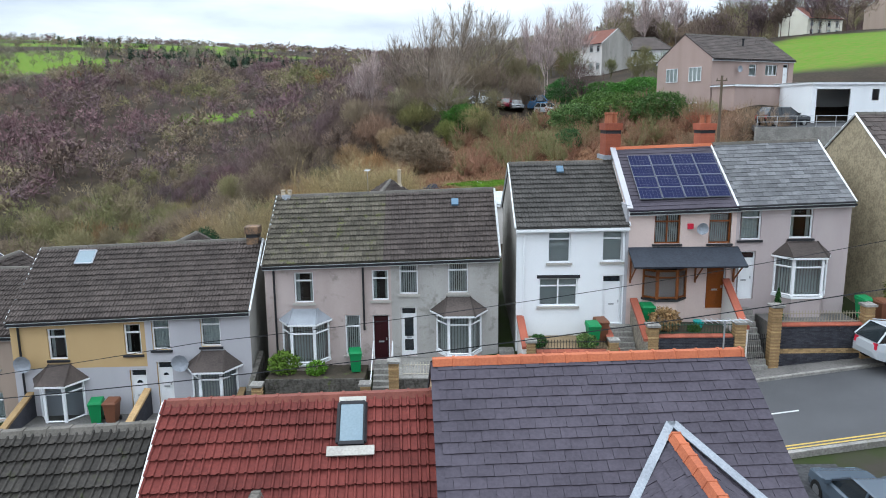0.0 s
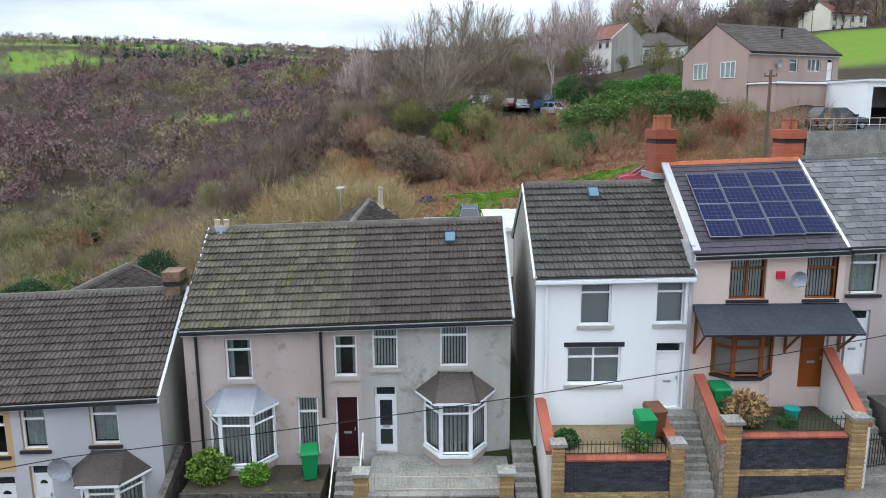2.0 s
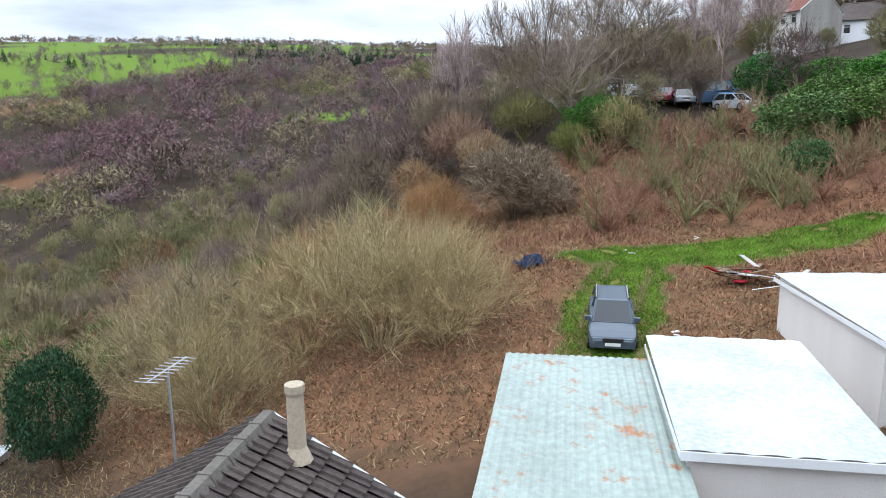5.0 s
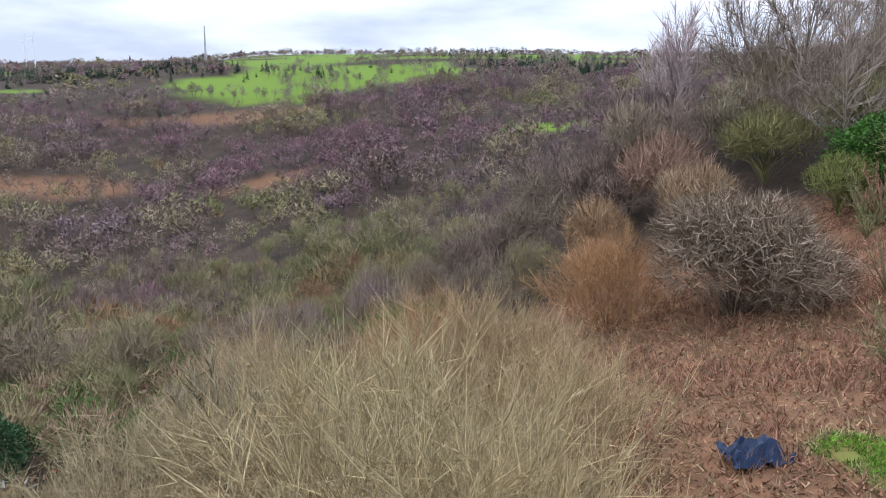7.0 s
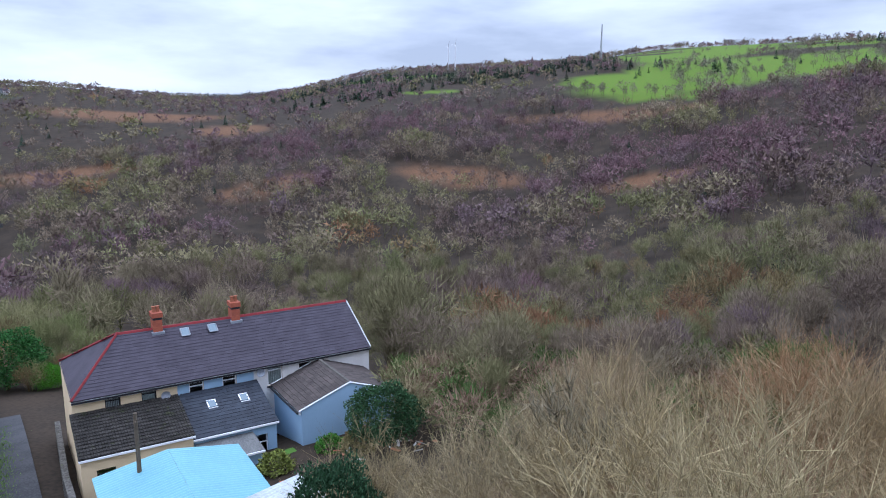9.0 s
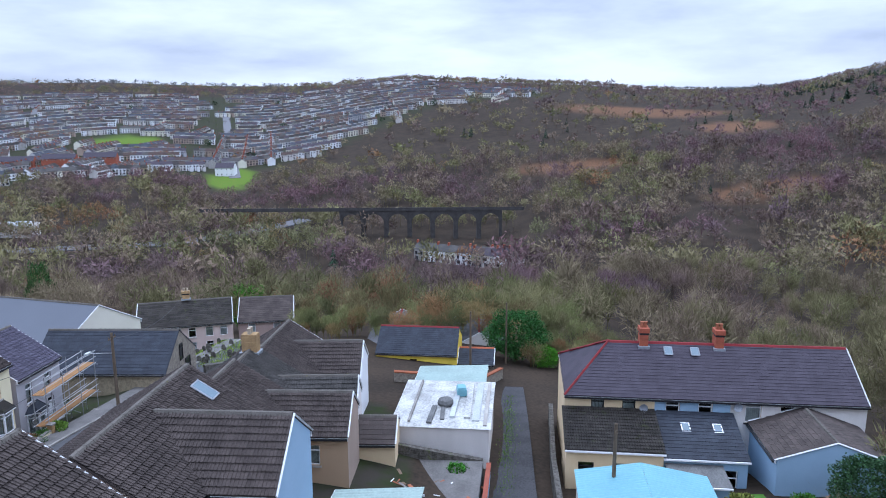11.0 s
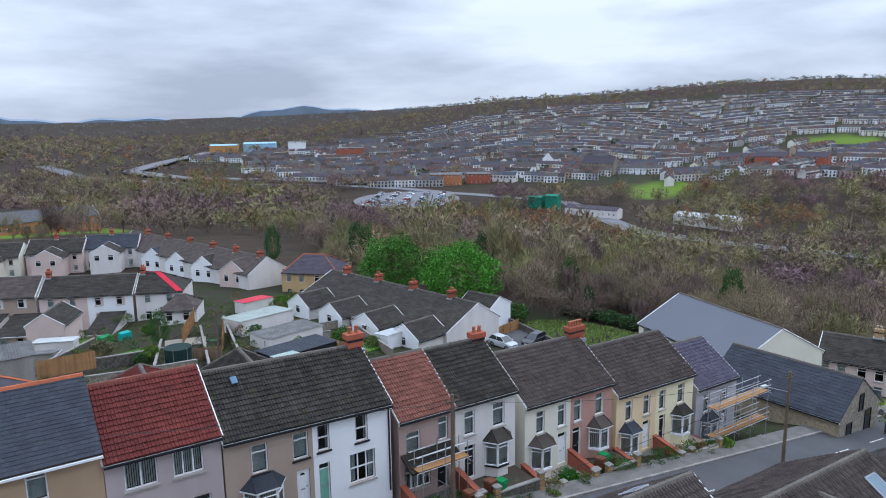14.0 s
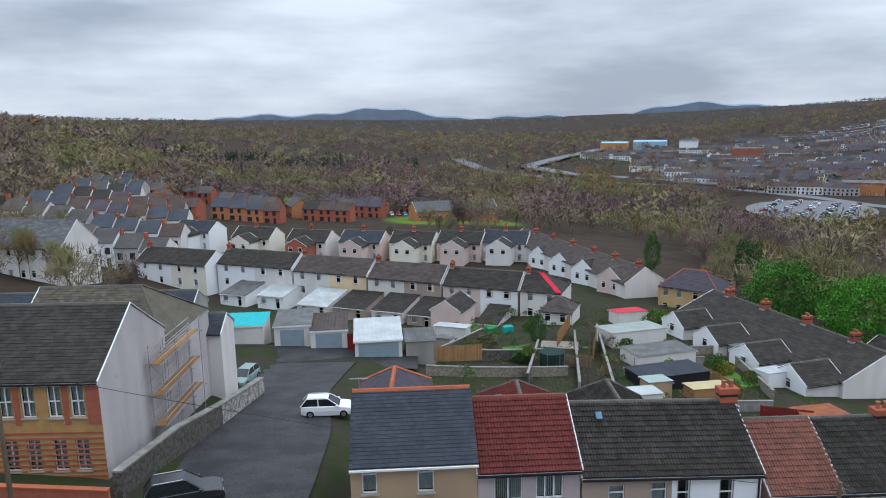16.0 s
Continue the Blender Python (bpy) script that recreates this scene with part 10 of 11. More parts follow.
def bricks(parent, x0, x1, y, foot, top, bands, singles=0, face=-1, bl=0.225, bh=0.075, depth=0.03, seed=1, rough=0.0):
    """Courses of bricks proud of a mortar face, between the foot function and a level top; bands: (height from top, material)."""
    rs = random.Random(seed)
    n = int((top - min(foot(x0), foot(x1))) / bh) + 1
    groups = {}
    for r in range(n):
        zt = top - r * bh
        mat = bands[-1][1]
        for hgt, m in bands:
            if top - zt < hgt:
                mat = m
                break
        x = x0 - (bl / 2 if r % 2 else 0)
        while x < x1 - 0.03:
            L = bl * (1 + rs.uniform(-rough, rough) * 1.6)
            a, c = max(x, x0), min(x + L - 0.012, x1)
            x += L
            if c - a < 0.04 or zt - bh < foot((a + c) / 2) - 0.05:
                continue
            groups.setdefault(mat.name, (mat, []))[1].append((a, c, zt - bh + 0.011, zt, depth * (1 + rs.uniform(-0.25, 0.3) + rough * rs.uniform(-0.6, 1.0))))
    me = {}
    for mat, lst in groups.values():
        rest = B()
        for i, (a, c, zl, zh, d) in enumerate(lst):
            if i < singles and abs(c - a - bl + 0.012) < 0.002 and not rough:
                if mat.name not in me:
                    b = B()
                    b.box(0, bl - 0.012, -depth * 1.0, 0.0, 0, bh - 0.011)
                    me[mat.name] = b.mesh("brick", [mat])
                ob = new("brick", me[mat.name])
                ob.parent = parent
                ob.matrix_local = Matrix.Translation((a, y, zl))
            else:
                rest.box(a, c, y - d, y, zl, zh)
        if rest.f:
            o = part("brickwork", rest, mat, parent)
            o["kind"] = "stuff"


def railings(parent, x0, x1, y, z0, h=0.5, mat=None, step=0.13):
    b = B()
    b.beam((x0, y, z0 + h * 0.85), (x1, y, z0 + h * 0.85), 0.018)
    b.beam((x0, y, z0 + 0.06), (x1, y, z0 + 0.06), 0.018)
    r = part("railing", b, mat or BLACKIRON, parent)
    n = int((x1 - x0) / step)
    me = None
    for i in range(n + 1):
        if me is None:
            b = B()
            b.beam((0, 0, 0), (0, 0, h), 0.011)
            b.beam((0, 0, h), (0, 0, h + 0.06), 0.02, taper=0.1)
            me = b.mesh("baluster", [mat or BLACKIRON])
        o = new("baluster", me)
        o.parent = r
        o.matrix_local = Matrix.Translation((x0 + (x1 - x0) * i / n, y, z0))


def pier(parent, x, y, foot, top, mats=None, w=0.36):
    b = B()
    n = int((top - foot) / 0.075)
    for i in range(n):
        o = 0.0 if i % 2 else 0.012
        b.box(x - w / 2 - o, x + w / 2 + o, y - w / 2 - o, y + w / 2 + o, foot + i * 0.075, foot + i * 0.075 + 0.066, i % 2)
    p = part("pier", b, mats or [BUFFBRICK, M_BUFF2], parent)
    b = B()
    b.box(x - w / 2 - 0.07, x + w / 2 + 0.07, y - w / 2 - 0.07, y + w / 2 + 0.07, top, top + 0.1)
    b.solid([(x - w / 2, y - w / 2, top + 0.1), (x + w / 2, y - w / 2, top + 0.1), (x + w / 2, y + w / 2, top + 0.1), (x - w / 2, y + w / 2, top + 0.1), (x, y, top + 0.2)], [(0, 1, 4), (1, 2, 4), (2, 3, 4), (3, 0, 4)])
    part("pier_cap", b, CONCRETE, p)


M_BUFF2 = M("buff_brick_shade", (0.33, 0.21, 0.1), (0.25, 0.16, 0.08), scale=2, fine=16, bump=0.4)


def coping(parent, x0, x1, y, z, w=0.34, mat=None, step=0.3):
    n = max(1, int((x1 - x0) / step))
    for i in range(n):
        a, c = x0 + (x1 - x0) * i / n, x0 + (x1 - x0) * (i + 1) / n - 0.01
        b = B()
        pts = []
        for xx in (a, c):
            pts += [(xx, y - w / 2, z), (xx, y - w / 2, z + 0.06), (xx, y - w / 4, z + 0.13), (xx, y + w / 4, z + 0.13), (xx, y + w / 2, z + 0.06), (xx, y + w / 2, z)]
        b.solid(pts, [(k, k + 1, k + 7, k + 6) for k in range(5)] + [(5, 4, 3, 2, 1, 0), (6, 7, 8, 9, 10, 11)])
        part("coping_tile", b, mat or TERRACOTTA, parent)


def steps(name, label, x0, x1, y0, z0, y1, z1, n, mat=None):
    s = thing(name, label, "steps", 0, 0, 0)
    for i in range(n):
        b = B()
        ya, yb = y0 + (y1 - y0) * i / n, y1
        za = z0 + (z1 - z0) * (i + 1) / n
        b.box(x0, x1, ya, yb + 0.3, min(z0, z1) - 1.0, za)
        part("step", b, mat or CONCRETE, s)
    return s


def garden(label, x0, x1, yf, yb, level, bed, style, top=None, yard=None, seed=1):
    """A raised front garden behind a retaining wall at y = yf."""
    g = thing("front_garden", label, "garden", 0, 0, 0)
    b = B()
    b.box(x0, x1, yf + 0.12, yb, level - 3.2, level)
    part("bed", b, bed, g)
    top = top or level
    back = B()
    back.box(x0, x1, yf, yf + 0.22, level - 3.6, top)
    part("wall_core", back, MORTAR, g)
    bricks(g, x0, x1, yf, street_foot, top, style, singles=110 if seed < 4 else 0, seed=seed)
    return g


BLUE_BANDS = [(1.02, BLUEBRICK), (1.26, BUFFBRICK), (9, BLUEBRICK)]
gC = garden("raised strawy garden behind a banded brick wall", 3.95, 7.55, 29.95, 32.5, 0.02, STRAW, BLUE_BANDS, seed=1)
coping(gC, 4.2, 7.3, 30.05, 0.02)
railings(gC, 4.2, 7.3, 30.1, 0.13, 0.42)
for q, t_ in ((3.95, 0.55), (7.6, 0.55)):
    pier(gC, q, 30.0, street_foot(q), t_)
gD = garden("raised rockery garden behind a banded brick wall", 9.35, 13.15, 30.15, 32.5, 0.62, SOIL, BLUE_BANDS, seed=2)
coping(gD, 9.6, 12.9, 30.25, 0.62)
railings(gD, 9.6, 12.9, 30.3, 0.73, 0.5, M("green_iron", (0.02, 0.06, 0.035), rough=0.5))
for q, t_ in ((9.35, 1.15), (13.2, 1.25)):
    pier(gD, q, 30.2, street_foot(q), t_, w=0.45)
gE = garden("raised paved garden behind a banded brick wall", 14.9, 19.0, 30.45, 32.5, 1.0, PAVING, BLUE_BANDS, seed=3)
coping(gE, 15.1, 18.8, 30.55, 1.0)
railings(gE, 15.1, 18.8, 30.6, 1.12, 0.5, M("pale_iron", (0.35, 0.3, 0.22), rough=0.6))
for q, t_ in ((14.9, 1.9), (19.0, 1.9), (20.6, 1.9)):
    pier(gE, q, 30.5, street_foot(q), t_, w=0.42)
STONEBANDS = [(9, WALL["darkstone"])]
gB = thing("front_garden", "paved terrace on a damp rubble wall with low railings", "garden")
b = B()
b.box(-2.0, 2.6, 29.75, 32.5, -4.6, -1.02)
part("terrace_slab", b, CONCRETE, gB)
bricks(gB, -2.0, 2.6, 29.75, street_foot, -1.02, STONEBANDS, bl=0.38, bh=0.15, depth=0.05, seed=9, rough=0.4)
coping(gB, -1.9, 2.5, 29.85, -1.02, 0.3, CONCRETE, 0.6)
railings(gB, -1.7, 2.2, 29.9, -0.9, 0.55, M("cream_iron", (0.5, 0.45, 0.36), rough=0.6))
for q in (-2.1, 2.35):
    pier(gB, q, 29.8, street_foot(q), -0.25, w=0.42)
gB2 = thing("front_garden", "overgrown lower garden behind a mossy rubble wall", "garden")
b = B()
b.box(-8.0, -3.5, 30.6, 32.5, -5.2, -1.35)
b.box(-8.0, -3.5, 29.6, 30.6, -5.2, -1.95)
part("bed", b, SOIL, gB2)
bricks(gB2, -8.0, -3.5, 29.6, street_foot, -1.85, STONEBANDS, bl=0.38, bh=0.14, depth=0.05, seed=10, rough=0.4)
bricks(gB2, -8.0, -3.5, 30.6, lambda x: -2.1, -1.3, STONEBANDS, bl=0.35, bh=0.13, depth=0.05, seed=11, rough=0.4)
for q in (-8.1, -3.35):
    pier(gB2, q, 29.6, street_foot(q), -1.2, w=0.4)
steps("steps", "steep concrete steps with handrails up to the doors", -3.15, -2.35, 29.6, street_foot(-2.8), 32.0, -1.05, 9)
steps("steps", "stone steps beside the white house garden", 7.9, 8.95, 29.9, street_foot(8.4), 32.2, 0.55, 11)
steps("steps", "stone steps with an iron gate", 13.6, 14.6, 30.2, street_foot(14), 32.3, 1.3, 10)
steps("steps", "concrete steps between the two houses", 2.75, 3.45, 29.9, street_foot(3.1), 32.4, -0.6, 8)
hr = thing("handrail", "white tubular handrails beside the steps", "handrail")
for q in (-3.2, -2.3):
    b = B()
    b.beam((q, 29.7, street_foot(-2.8) + 0.9), (q, 32.3, -0.1), 0.025, n=6)
    b.beam((q, 29.7, street_foot(-2.8)), (q, 29.7, street_foot(-2.8) + 0.9), 0.025, n=6)
    b.beam((q, 32.3, -1.05), (q, 32.3, -0.1), 0.025, n=6)
    part("rail", b, UPVC, hr)
gt = thing("iron_gate", "black wrought-iron garden gate", "gate", 14.1, 30.35, street_foot(14.1) + 0.5, 12)
railings(gt, -0.45, 0.45, 0, 0, 1.1, None, 0.1)
# dividing walls climbing to the houses, with tiled tops
for x_, za, zb_, mt, cp in ((3.75, 0.2, 0.9, WALL["offwhite"], TERRACOTTA), (7.75, 0.0, 0.5, BUFFBRICK, TERRACOTTA), (9.1, 0.5, 1.7, WALL["stone"], TERRACOTTA), (13.4, 1.0, 2.6, WALL["offwhite"], TERRACOTTA), (-8.6, -1.6, -0.6, WALL["darkstone"], None)):
    w_ = thing("dividing_wall", "garden dividing wall with a sloping tiled top", "wall")
    for m, lo, hi, e in ((mt, -4.5, 0.0, 0.12), (cp, 0.003, 0.13, 0.17)):
        if m is None:
            continue
        b = B()
        p = [(x_ - e, 30.0, za + lo), (x_ + e, 30.0, za + lo), (x_ + e, 32.5, zb_ + lo), (x_ - e, 32.5, zb_ + lo)]
        q = [(x_ - e, 30.0, za + hi), (x_ + e, 30.0, za + hi), (x_ + e, 32.5, zb_ + hi), (x_ - e, 32.5, zb_ + hi)]
        b.solid(p + q, [(3, 2, 1, 0), (4, 5, 6, 7), (0, 1, 5, 4), (1, 2, 6, 5), (2, 3, 7, 6), (3, 0, 4, 7)])
        part("wall_body" if m is mt else "coping", b, m, w_)
gA = thing("front_garden", "paved forecourt with low yellow-topped walls", "garden")
b = B()
b.box(-19.5, -8.9, 28.6, 31.2, -7.5, -3.15)
part("forecourt", b, PAVING, gA)
for x_ in (-18.9, -13.6, -9.2):
    b = B()
    p = [(x_ - 0.15, 28.6, -2.7), (x_ + 0.15, 28.6, -2.7), (x_ + 0.15, 31.2, -1.9), (x_ - 0.15, 31.2, -1.9)]
    b.slab(*p, 0.12)
    part("sloping_cap", b, BUFFBRICK, gA)
    b = B()
    b.solid([(q[0], q[1], -5) for q in p] + [(q[0], q[1], q[2] - 0.12) for q in p], [(0, 1, 5, 4), (1, 2, 6, 5), (2, 3, 7, 6), (3, 0, 4, 7)])
    part("dividing_wall", b, BLUEBRICK, gA)


# ---------------------------------------------------------------- bins, pots, small shrubs
def wheelie_bin(x, y, z, rz, mat, label):
    b = thing("wheelie_bin", label, "bin", x, y, z, rz)
    m = B()
    m.solid([(-0.2, -0.24, 0.06), (0.2, -0.24, 0.06), (0.2, 0.24, 0.06), (-0.2, 0.24, 0.06), (-0.28, -0.3, 0.95), (0.28, -0.3, 0.95), (0.28, 0.32, 0.95), (-0.28, 0.32, 0.95)], [(3, 2, 1, 0), (4, 5, 6, 7), (0, 1, 5, 4), (1, 2, 6, 5), (2, 3, 7, 6), (3, 0, 4, 7)])
    m.box(-0.3, 0.3, -0.32, 0.34, 0.9, 0.96)
    part("body", m, mat, b)
    m = B()
    m.solid([(-0.3, -0.34, 0.97), (0.3, -0.34, 0.97), (0.3, 0.36, 0.97), (-0.3, 0.36, 0.97), (-0.26, -0.28, 1.04), (0.26, -0.28, 1.04), (0.26, 0.36, 1.08), (-0.26, 0.36, 1.08)], [(4, 5, 6, 7), (0, 1, 5, 4), (1, 2, 6, 5), (2, 3, 7, 6), (3, 0, 4, 7), (3, 2, 1, 0)])
    part("lid", m, mat, b)
    for s in (-0.24, 0.24):
        m = B()
        m.beam((s - 0.03, 0.26, 0.1), (s + 0.03, 0.26, 0.1), 0.1, n=10)
        part("wheel", m, TYRE, b)
    m = B()
    m.beam((-0.22, 0.4, 0.95), (0.22, 0.4, 0.95), 0.02)
    part("handle", m, mat, b)
    return b


for x_, y_, z_, m_, l_ in ((-4.0, 31.6, -1.35, BINGREEN, "green wheeled bin beside the steps"), (6.9, 31.0, 0.02, BINGREEN, "green wheeled bin in the strawy garden"), (7.4, 31.6, 0.02, BINBROWN, "brown wheeled bin in the strawy garden"), (9.6, 31.9, 0.62, BINGREEN, "green wheeled bin by the stone wall"), (19.4, 31.4, 1.0, BINGREEN, "green wheeled bin behind the end pier"), (19.9, 30.9, 1.0, BINBROWN, "brown wheeled bin behind the end pier"),
                           (-15.6, 30.3, -3.15, BINGREEN, "green wheeled bin on the forecourt"), (-14.9, 30.3, -3.15, BINBROWN, "brown wheeled bin with painted number bars"), (-9.5, 30.0, -3.15, BINBROWN, "brown wheeled bin at the forecourt's end"), (-21.8, 18.9, -5.2, BINGREEN, "green wheeled bin in a front garden"), (-21.2, 18.6, -5.2, BINBROWN, "brown wheeled bin in a front garden"), (-31.5, 17.6, -6.7, BINGREEN, "green wheeled bin beside the bay"), (-30.9, 17.9, -6.7, BINBROWN, "brown wheeled bin beside the bay"), (-19.4, 19.0, -5.2, BINBROWN, "brown wheeled bin by the porch")):
    wheelie_bin(x_, y_, z_, 5 * (x_ % 3), m_, l_)
b = B()
b.lathe(0, 0, [(0.17, 0), (0.24, 0.3), (0.26, 0.3), (0.26, 0.34)], 12)
solo("bucket", b, TEAL, "teal plastic tub by the door", "tub", 11.9, 31.6, 0.62)
for x_, y_, z_, h_, c_, nm, lab in ((-7.3, 31.6, -1.4, 1.2, (0.12, 0.19, 0.03), "garden_shrub", "yellow-green shrub in a front garden"), (-5.8, 31.4, -1.4, 0.8, (0.11, 0.22, 0.025), "garden_shrub", "low bright green shrub"), (6.6, 30.8, 0.0, 0.8, (0.13, 0.2, 0.06), "garden_shrub", "grassy clump in the garden"), (4.4, 31.0, 0.0, 0.7, (0.04, 0.1, 0.025), "garden_shrub", "dark green garden shrub"), (10.2, 31.2, 0.62, 1.2, (0.3, 0.19, 0.09), "garden_shrub", "dry brown garden shrub"), (11.5, 31.0, 0.62, 0.5, (0.06, 0.12, 0.03), "garden_shrub", "low green rockery plants"),
                                     (15.5, 31.6, 1.0, 1.7, (0.03, 0.08, 0.02), "conifer_pot", "slim green conifer in a pot"), (21.5, 31.8, 1.6, 1.6, (0.14, 0.15, 0.04), "garden_shrub", "yellowish shrub beside the stone house"), (-27.8, 18.3, -6.6, 1.2, (0.05, 0.16, 0.02), "garden_shrub", "small green conifer in a pot"), (-25.0, 20.0, -6.2, 1.0, (0.1, 0.14, 0.03), "garden_shrub", "mixed green border shrub"), (-23.0, 20.4, -6.0, 1.0, (0.14, 0.12, 0.05), "garden_shrub", "russet shrub in a garden border"), (-44.0, 18.0, -8.6, 1.2, (0.12, 0.2, 0.03), "garden_shrub", "yellow-green shrub in a front garden"),
                                     (-42.0, 17.5, -8.4, 0.9, (0.2, 0.12, 0.06), "garden_shrub", "dry brown leafless garden shrub"), (-11.2, 19.6, -4.0, 0.9, (0.12, 0.22, 0.04), "garden_shrub", "green plant by the white house"), (-38.6, 68.8, -8.8, 1.6, (0.06, 0.16, 0.02), "garden_shrub", "spiky green palm-like shrub"), (-38.0, 65.0, -8.9, 1.8, (0.16, 0.18, 0.04), "garden_shrub", "yellow-green bush by the path"), (-37.0, 70.0, -8.6, 2.0, (0.2, 0.17, 0.07), "garden_shrub", "golden-brown low conifer garden bush"), (-40.5, 48.0, -8.6, 1.3, (0.06, 0.19, 0.02), "garden_shrub", "bright green shrub in the yard"), (-9.5, -33.0, -9.6, 1.6, (0.1, 0.16, 0.03), "garden_shrub", "green leafy shrub in a garden"), (-26.5, -30.5, -11.8, 2.4, (0.1, 0.17, 0.03), "garden_shrub", "green rounded bush in a garden"), (-34.0, -33.0, -12.8, 2.2, (0.2, 0.2, 0.04), "garden_shrub", "yellowish leafy bush in a garden")):
    own_tree(nm, lab, x_, y_, h_, leafy_template(int(abs(x_ * 9 + y_)) % 999, 1400, 0.05) if nm != "conifer_pot" else conifer_template(5, 500, 0.08), c_, LEAF, "shrub", 1.1, z=z_)

# ---------------------------------------------------------------- front gardens of the lower row
for i, (xa, xb, bed) in enumerate(((-16.2, -19.9, PAVING), (-20.1, -24.8, SOIL), (-25.6, -29.7, GRAVEL), (-29.8, -33.9, SOIL), (-34.5, -38.8, PAVING), (-38.9, -43.4, GRAVEL), (-43.9, -49.2, PAVING))):
    xm = (xa + xb) / 2
    yf, ys = s_front(xm), street_y(xm) - 4.85
    lv = {0: -5.2, 1: -5.25, 2: -6.7, 3: -6.8, 4: -8.1, 5: -8.3, 6: -9.8}[i]
    g = thing("front_garden", "small walled front garden with brick piers", "garden", group="lower gardens")
    b = B()
    b.box(xb, xa, yf - 0.1, ys, lv - 3, lv)
    part("bed", b, bed, g)
    b = B()
    cream = i in (5, 6)
    b.box(xb, xa - 1.1, ys, ys + 0.22, lv - 3, lv + 0.45)
    part("front_wall", b, WALL["cream"] if cream else WALL["darkstone"], g)
    b = B()
    b.box(xb, xa - 1.1, ys - 0.03, ys + 0.25, lv + 0.453, lv + 0.53)
    part("coping", b, CONCRETE, g)
    for q in (xb + 0.15, xa - 1.2, xa - 0.12):
        pier(g, q, ys + 0.1, lv - 1.2, lv + 0.85, w=0.34)
    b = B()
    p = [(xa - 0.14, yf, lv + 1.1), (xa + 0.14, yf, lv + 1.1), (xa + 0.14, ys, lv + 0.7), (xa - 0.14, ys, lv + 0.7)]
    b.solid([(q[0], q[1], lv - 3) for q in p] + p, [(0, 1, 5, 4), (1, 2, 6, 5), (2, 3, 7, 6), (3, 0, 4, 7), (4, 5, 6, 7)])
    part("side_wall", b, WALL["red_brick"], g)
    b = B()
    b.slab((p[3][0] - 0.05, p[3][1], p[3][2] + 0.1), (p[0][0] - 0.05, p[0][1], p[0][2] + 0.1), (p[1][0] + 0.05, p[1][1], p[1][2] + 0.1), (p[2][0] + 0.05, p[2][1], p[2][2] + 0.1), -0.09)
    part("coping", b, TERRACOTTA, g)
bb = B()
bb.slab((0.1, -1.3, 2.35), (3.75, -1.3, 2.35), (3.75, 0.0, 3.0), (0.1, 0.0, 3.0), 0.09)
cn = part("porch_canopy", bb, ROOF["dark"], hS4, "dark tiled porch canopy")
tiled(cn, (0.1, -1.3, 2.36), (1, 0, 0), (0, 1.3, 0.65), 3.65, 1.45, ROOF["dark"], 0.33, 0.33)

# ---------------------------------------------------------------- back yards between the rows
YARD = [("white shed under a rusty corrugated roof", -29.5, -50.5, 8.5, 5.0, 2.6, 3.0, GREENSHEET, "offwhite", 15), ("flat-roofed white garage on the lane", -30.0, -39.6, 8.2, 4.6, 2.5, 2.6, FELT, "offwhite", 15), ("dark flat-roofed workshop with black walls", -28.6, -30.8, 8.4, 4.4, 2.2, 2.35, ROOF["blueslate"], "dark", 14), ("small shed with a sheet roof", -23.2, -23.8, 2.6, 2.4, 2.0, 2.2, SAGESHEET, "tan", 10), ("timber store with a pale yellow sheet roof", -29.6, -23.6, 4.2, 2.4, 1.9, 2.1, M("yellowed_plastic_sheet", (0.5, 0.44, 0.24), (0.4, 0.35, 0.2)), "timber", 8),
        ("rust-roofed shed by the red yard", -39.0, -18.2, 4.4, 4.6, 1.9, 2.1, RUST, "brownpink", 10), ("cream sheeted lean-to greenhouse", -3.2, -53.0, 5.0, 2.6, 1.9, 2.1, WHITEMETAL, "offwhite", -20), ("pale shed with a grey roof", -20.5, -18.6, 3.2, 2.6, 2.1, 2.3, WHITEMETAL, "offwhite", 8), ("small grey felt-roofed shed", -0.5, -40.0, 2.6, 2.2, 1.9, 2.2, FELT, "side", -20), ("red-roofed conservatory against a house wall", -31.0, -62.0, 5.0, 3.4, 2.2, 2.5, TARP_RED, "offwhite", 15), ("small white painted garden shed", -40.0, -32.0, 3.0, 2.4, 2.0, 2.2, WHITEMETAL, "white", 15), ("grey shed in the terrace gardens", -41.5, -44.0, 3.6, 2.6, 2.0, 2.3, FELT, "side", 15)]
for lab, x_, y_, L_, D_, lo, hi, rf, wl_, rz in YARD:
    wm = WALL[wl_] if wl_ in WALL else (GUTTER_B if wl_ == "dark" else FENCEWOOD)
    shed(lab, x_, y_, rz, L_, D_, lo, hi, rf, wm, gz(x_, y_), pitch=0.3)
for i, (x0, y0, x1, y1) in enumerate(((-17.0, -20.0, -22.5, -53.0), (-13.5, -21.0, -18.5, -50.0), (-13.5, -28.0, 3.0, -22.0), (-12.0, -36.0, 2.0, -31.0), (-23.0, -34.0, -33.0, -37.0), (-36, -24, -40, -56), (2.5, -30, -5, -52), (-24, -17, -34, -20), (-33, -42, -40, -44), (-8, -22, -12, -42))):
    n = 6
    pts = [(x0 + (x1 - x0) * k / n, y0 + (y1 - y0) * k / n, gz(x0 + (x1 - x0) * k / n, y0 + (y1 - y0) * k / n)) for k in range(n + 1)]
    wall_run("low garden boundary wall of stone and block", pts, 1.1 if i % 3 else 1.4, 0.2, (WALL["darkstone"], CONCRETE, WALL["stone"])[i % 3], cope=CONCRETE)
fence("orange timber fence between yards", -30.5, -32.0, -12.0, 105, 8, 1.5, FENCEWOOD)
